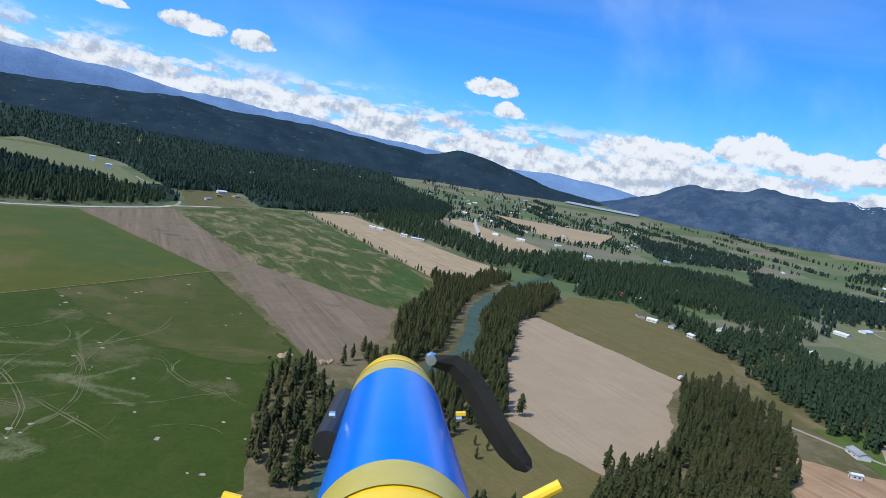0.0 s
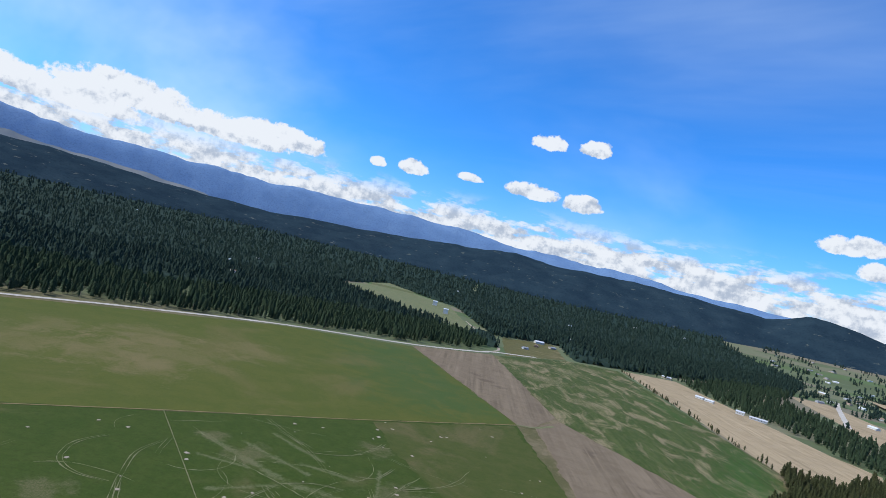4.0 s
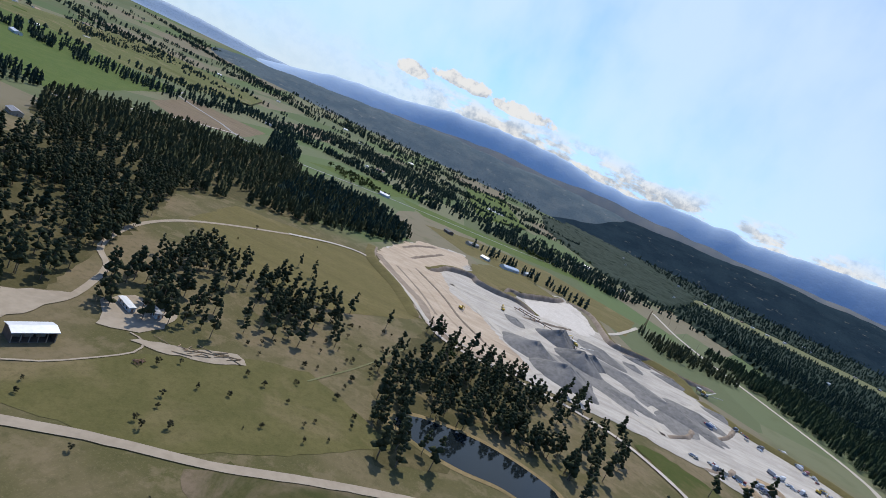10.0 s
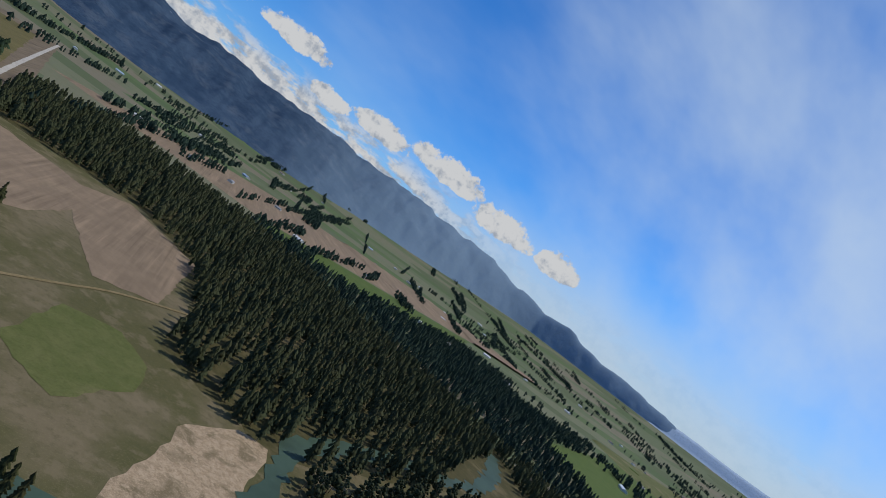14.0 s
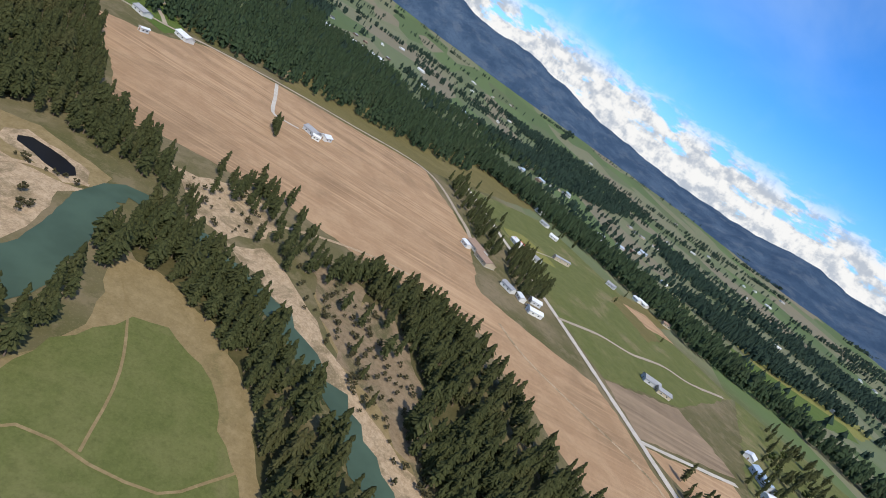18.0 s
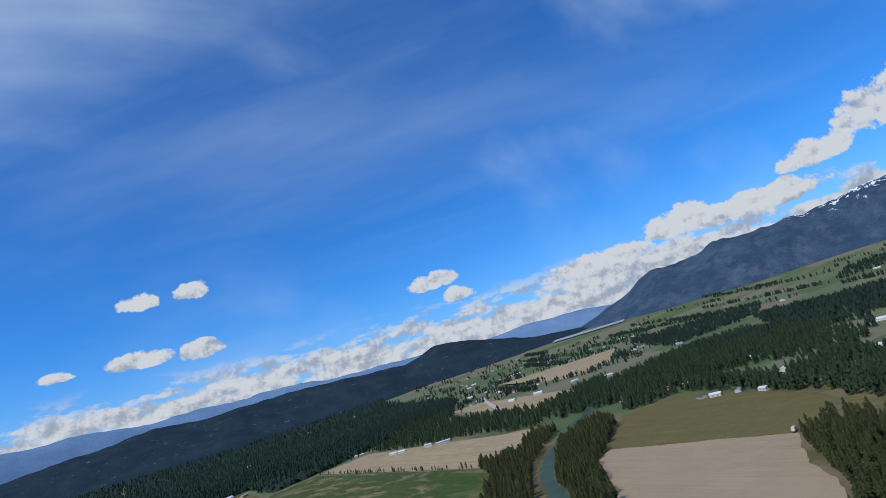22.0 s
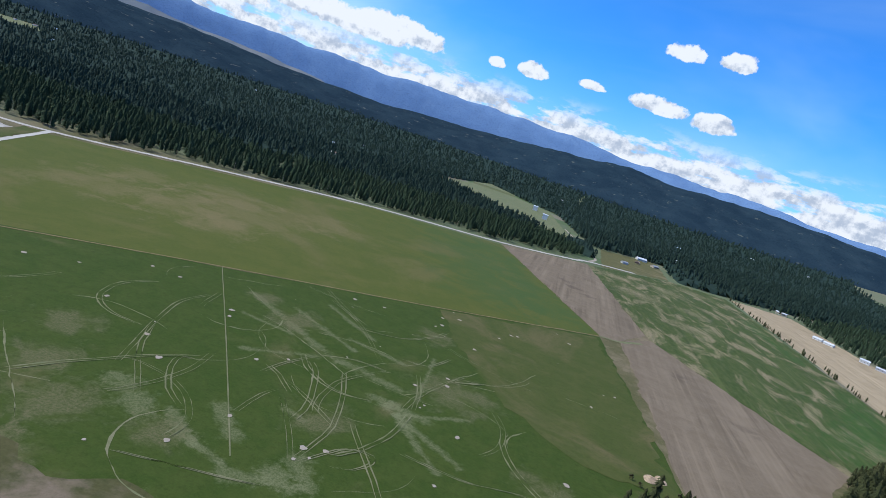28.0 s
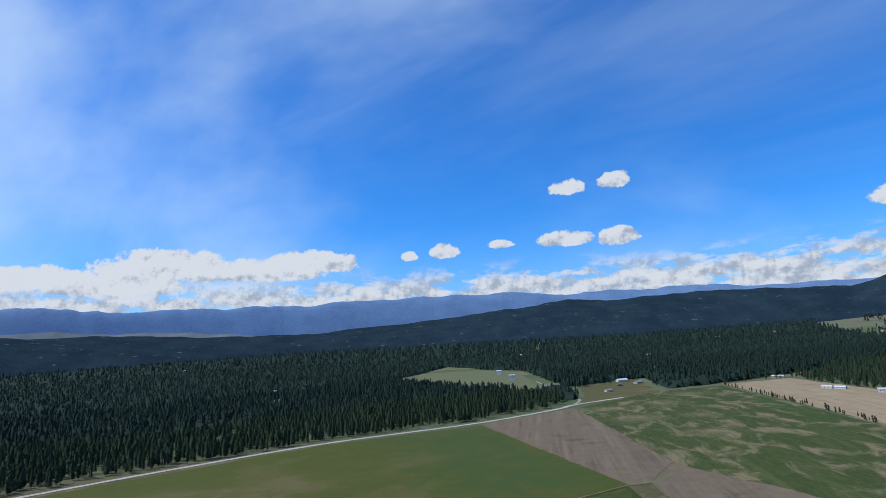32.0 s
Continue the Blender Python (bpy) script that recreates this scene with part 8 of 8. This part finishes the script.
# timber, junk and rubble
logs = random.Random(12)
stack = thing("log_pile", "scattered pale logs by the farm sheds", "log pile", pose(-216, -200, 0.3))
for k in range(9):
    part("log", rod(0.28, logs.uniform(3, 6), pose(logs.gauss(0, 2), logs.gauss(0, 1.5), 0.3 + 0.06 * k, 90, 0, logs.uniform(0, 180)), 8), SAND, stack)
stack = thing("brush_pile", "orange-brown pile of dry branches in the pasture", "brush pile", pose(-258, -147, 0.1))
for k in range(14):
    part("branch", rod(0.16, logs.uniform(2, 4), pose(logs.gauss(0, 1.6), logs.gauss(0, 1.4), 0.35 + 0.05 * k, 80, 0, logs.uniform(0, 180)), 6), RUST, stack)
sheet("felled_patch", [(-270, -160), (-282, -148), (-302, -126), (-296, -118), (-284, -128), (-272, -148)], DIRT_ROAD, "pale churned ground below the pines", "bare soil", 0.3, 1.5, "structure", 4)
for k in range(26):
    x, y = logs.uniform(0, 1), logs.gauss(0, 4)
    p = Vector((-276, -150)).lerp(Vector((-298, -122)), x)

    me = bpy.data.meshes.new("felled_log")
    bm = rod(0.22, logs.uniform(3, 8), Matrix(), 7, 0.14)
    bm.to_mesh(me)
    bm.free()
    me.materials.append(SAND)


    put("felled_log", me, "pale felled trunk lying on churned ground", "log", "felled logs", "", pose(p.x + y * 0.6, p.y + y * 0.5, 0.52, 90, 0, logs.gauss(40, 25)))
sheet("yard_ground", [(-270, -176), (-290, -190), (-310, -186), (-312, -164), (-292, -158), (-276, -166)], DIRT_ROAD, "pale worn yard under the pines", "bare soil", 0.28, 1.5, "structure", 4)
sheet("yard_ground", [(-186, -186), (-190, -194), (-214, -197), (-232, -200), (-246, -204), (-246, -196), (-226, -190), (-206, -189), (-194, -180)], DIRT_ROAD, "brown dirt farmyard", "bare soil", 0.27, 1.5, "structure", 4)
road("track", [(-191, -182), (-201, -184), (-217, -178), (-230, -167), (-244, -160), (-263, -153), (-274, -156), (-276, -164)], 1.0, DIRT_ROAD, "twin-rut track round the barn", 0.31, "", "track")

road("road", [(196, -353), (203, -396), (211, -442)], 3.5, ROAD, "short pale drive between two plots", 0.37)
road("road", [(126, -377), (110, -398), (96, -408)], 3.0, ROAD, "short curved drive to the white house", 0.37)
road("road", [(48, -450), (62, -456), (80, -462), (104, -478)], 2.5, DIRT_ROAD, "pale drive to the house by the paddock", 0.37)
road("road", [(84, -612), (112, -600), (170, -632), (230, -660), (274, -668)], 3.5, ROAD, "long pale drive to the large house", 0.37)
road("road", [(436, 30), (500, 60), (560, 30)], 4.0, DIRT_ROAD, "lane under the trees", 0.34)
sheet("field", [(410, 20), (440, 84), (486, 76), (500, 50), (452, 20)], BRIGHT_CROP, "bright green lawn beside the lane", z=0.2)
sheet("field", [(170, -920), (330, -1500), (430, -1400), (300, -900), (215, -790)], OLIVE_CROP, "olive pasture beyond the belt", z=0.15)

# pale dead trunks and rocks at the edge of the airfield
rub = random.Random(21)
pile = thing("rubble_pile", "pale rubble and stumps at the field edge", "rubble", pose(100, 208, 0.1))
for k in range(22):
    bm = bmesh.new()
    bmesh.ops.create_icosphere(bm, subdivisions=1, radius=rub.uniform(0.5, 1.4), matrix=pose(rub.gauss(0, 5), rub.gauss(0, 3), 0.5))
    for v in bm.verts:
        v.co += Vector((rub.gauss(0, 0.12), rub.gauss(0, 0.12), rub.gauss(0, 0.12)))
    part("rock", bm, SAND, pile)
# ---- the model aircraft that carries the camera, as it stands at the start ----
YELLOW_FILM = plain_material("yellow_covering_film", (0.78, 0.50, 0.010), (0.84, 0.56, 0.015), 30.0, 0.28, 0, 0.5)
GOLD_FILM = plain_material("gold_tape", (0.42, 0.34, 0.06), (0.50, 0.41, 0.09), 40.0, 0.35, 0, 0.5)
BLUE_FILM = plain_material("blue_covering_film", (0.004, 0.150, 0.68), (0.006, 0.170, 0.75), 25.0, 0.22, 0, 0.5)
BLACK_PLASTIC = plain_material("black_composite", (0.020, 0.020, 0.018), (0.035, 0.034, 0.030), 60.0, 0.45, 0, 0.4)
BRIGHT_STEEL = plain_material("bright_steel", (0.70, 0.70, 0.70), (0.80, 0.80, 0.80), 40.0, 0.25, 0.9)
plane = thing("model_airplane", "blue and yellow model airplane nose with a dark propeller", "model airplane", PATH[0][1])


def hull(name, stations, material, first, last, label, grow=0.0, thick=0.0):
    """Skin round the nose's axis. stations: distance ahead, depth of the axis below the lens, radius; first, last: degrees from the crown."""
    bm = bmesh.new()
    n = 40
    rows = []
    for ahead, drop, radius in stations:
        row = []
        for k in range(n + 1):
            a = radians(first + (last - first) * k / n)
            row.append(bm.verts.new((-0.084 * ahead + (radius + grow) * math.sin(a), -drop + (radius + grow) * math.cos(a), -ahead)))
        rows.append(row)
    for p, q in zip(rows, rows[1:]):
        for k in range(n):
            bm.faces.new((p[k], q[k], q[k + 1], p[k + 1]))
    bmesh.ops.recalc_face_normals(bm, faces=bm.faces[:])
    for f in bm.faces:
        f.smooth = True
    return part(name, bm, material, plane, label)


def along(a, b, steps, exact=None):
    """Stations between two distances on the nose's outline."""
    out = []
    for k in range(steps + 1):
        d = a + (b - a) * k / steps
        drop = float(np.interp(d, [0.18, 0.42, 0.70, 0.78, 0.84], [0.232, 0.216, 0.199, 0.186, 0.182]))
        radius = float(np.interp(d, [0.18, 0.30, 0.42, 0.55, 0.70, 0.75, 0.79, 0.815, 0.83], [0.066, 0.0645, 0.0625, 0.060, 0.0565, 0.052, 0.043, 0.030, 0.012]))
        out.append((d, drop, radius))
    return out


hull("fuselage", along(0.18, 0.76, 30), YELLOW_FILM, -180, 180, "yellow film-covered fuselage")
hull("nose_ring", along(0.74, 0.83, 14), YELLOW_FILM, -180, 180, "yellow rounded nose ring", 0.0008)
hull("blue_panel", along(0.425, 0.70, 20), BLUE_FILM, -82, 82, "blue film panel", 0.0010)
hull("gold_stripe", along(0.385, 0.425, 6), GOLD_FILM, -84, 84, "gold stripe behind the blue panel", 0.0012)
hull("gold_stripe", along(0.70, 0.732, 6), GOLD_FILM, -84, 84, "gold stripe before the blue panel", 0.0012)


def seen_at(x, y, ahead):
    """A place ahead of the lens by its offset across and down, per metre ahead."""
    return Vector((x * ahead, -y * ahead, -ahead))


bm = bmesh.new()
blade = [((-0.018, 0.190), 0.012), ((0.018, 0.196), 0.019), ((0.045, 0.222), 0.023), ((0.068, 0.262), 0.024), ((0.090, 0.305), 0.025), ((0.115, 0.342), 0.024), ((0.136, 0.366), 0.019), ((0.146, 0.376), 0.009)]
ring_before = None
for i, ((bx, by), wide) in enumerate(blade):
    q = seen_at(bx, by, 0.86)
    nxt, prv = blade[min(i + 1, len(blade) - 1)][0], blade[max(i - 1, 0)][0]
    d = Vector((nxt[0] - prv[0], -(nxt[1] - prv[1]), 0)).normalized()
    side = Vector((-d.y, d.x, 0.35)).normalized()
    ring_now = [bm.verts.new(q + side * wide * 0.86 * s + Vector((0, 0, z))) for s, z in ((-1, 0.0), (0, 0.004), (1, 0.0), (0, -0.004))]
    if ring_before:
        for k in range(4):
            bm.faces.new((ring_before[k], ring_now[k], ring_now[(k + 1) % 4], ring_before[(k + 1) % 4]))
    ring_before = ring_now
bmesh.ops.recalc_face_normals(bm, faces=bm.faces[:])
propeller = part("propeller_blade", bm, BLACK_PLASTIC, plane, "dark scimitar propeller blade")
q = seen_at(-0.020, 0.188, 0.86)
part("spinner_nut", rod(0.010, 0.016, Matrix.Translation(q) @ pose(0, 0, 0), 8, 0.008), BRIGHT_STEEL, plane, "bright steel propeller nut")
for bx, by, ahead in ((-0.188, 0.282, 0.60), (0.027, 0.288, 0.60)):
    part("screw", rod(0.0035, 0.006, Matrix.Translation(seen_at(bx, by, ahead)) @ pose(0, 0, 0, 0, 90, 0), 8), BRIGHT_STEEL, plane, "bright cowl screw")
muffler = part("exhaust_muffler", rod(0.017, 0.13, Matrix.Translation(seen_at(-0.180, 0.292, 0.66)) @ pose(0, 0, 0, 4, 0, 0), 14, 0.014), BLACK_PLASTIC, plane, "black exhaust muffler")
for ends in (((0.140, 0.432), (0.200, 0.402)), ((-0.375, 0.422), (-0.345, 0.430))):
    p, q = seen_at(*ends[0], 0.40), seen_at(*ends[1], 0.40)
    part("strut", rod(0.0042, (q - p).length, Matrix.Translation((p + q) / 2) @ (q - p).to_track_quat("Z", "Y").to_matrix().to_4x4(), 10), YELLOW_FILM, plane, "yellow wing strut")
part("tab", box(0.010, 0.003, 0.006, *seen_at(0.030, 0.280, 0.60)), YELLOW_FILM, plane)
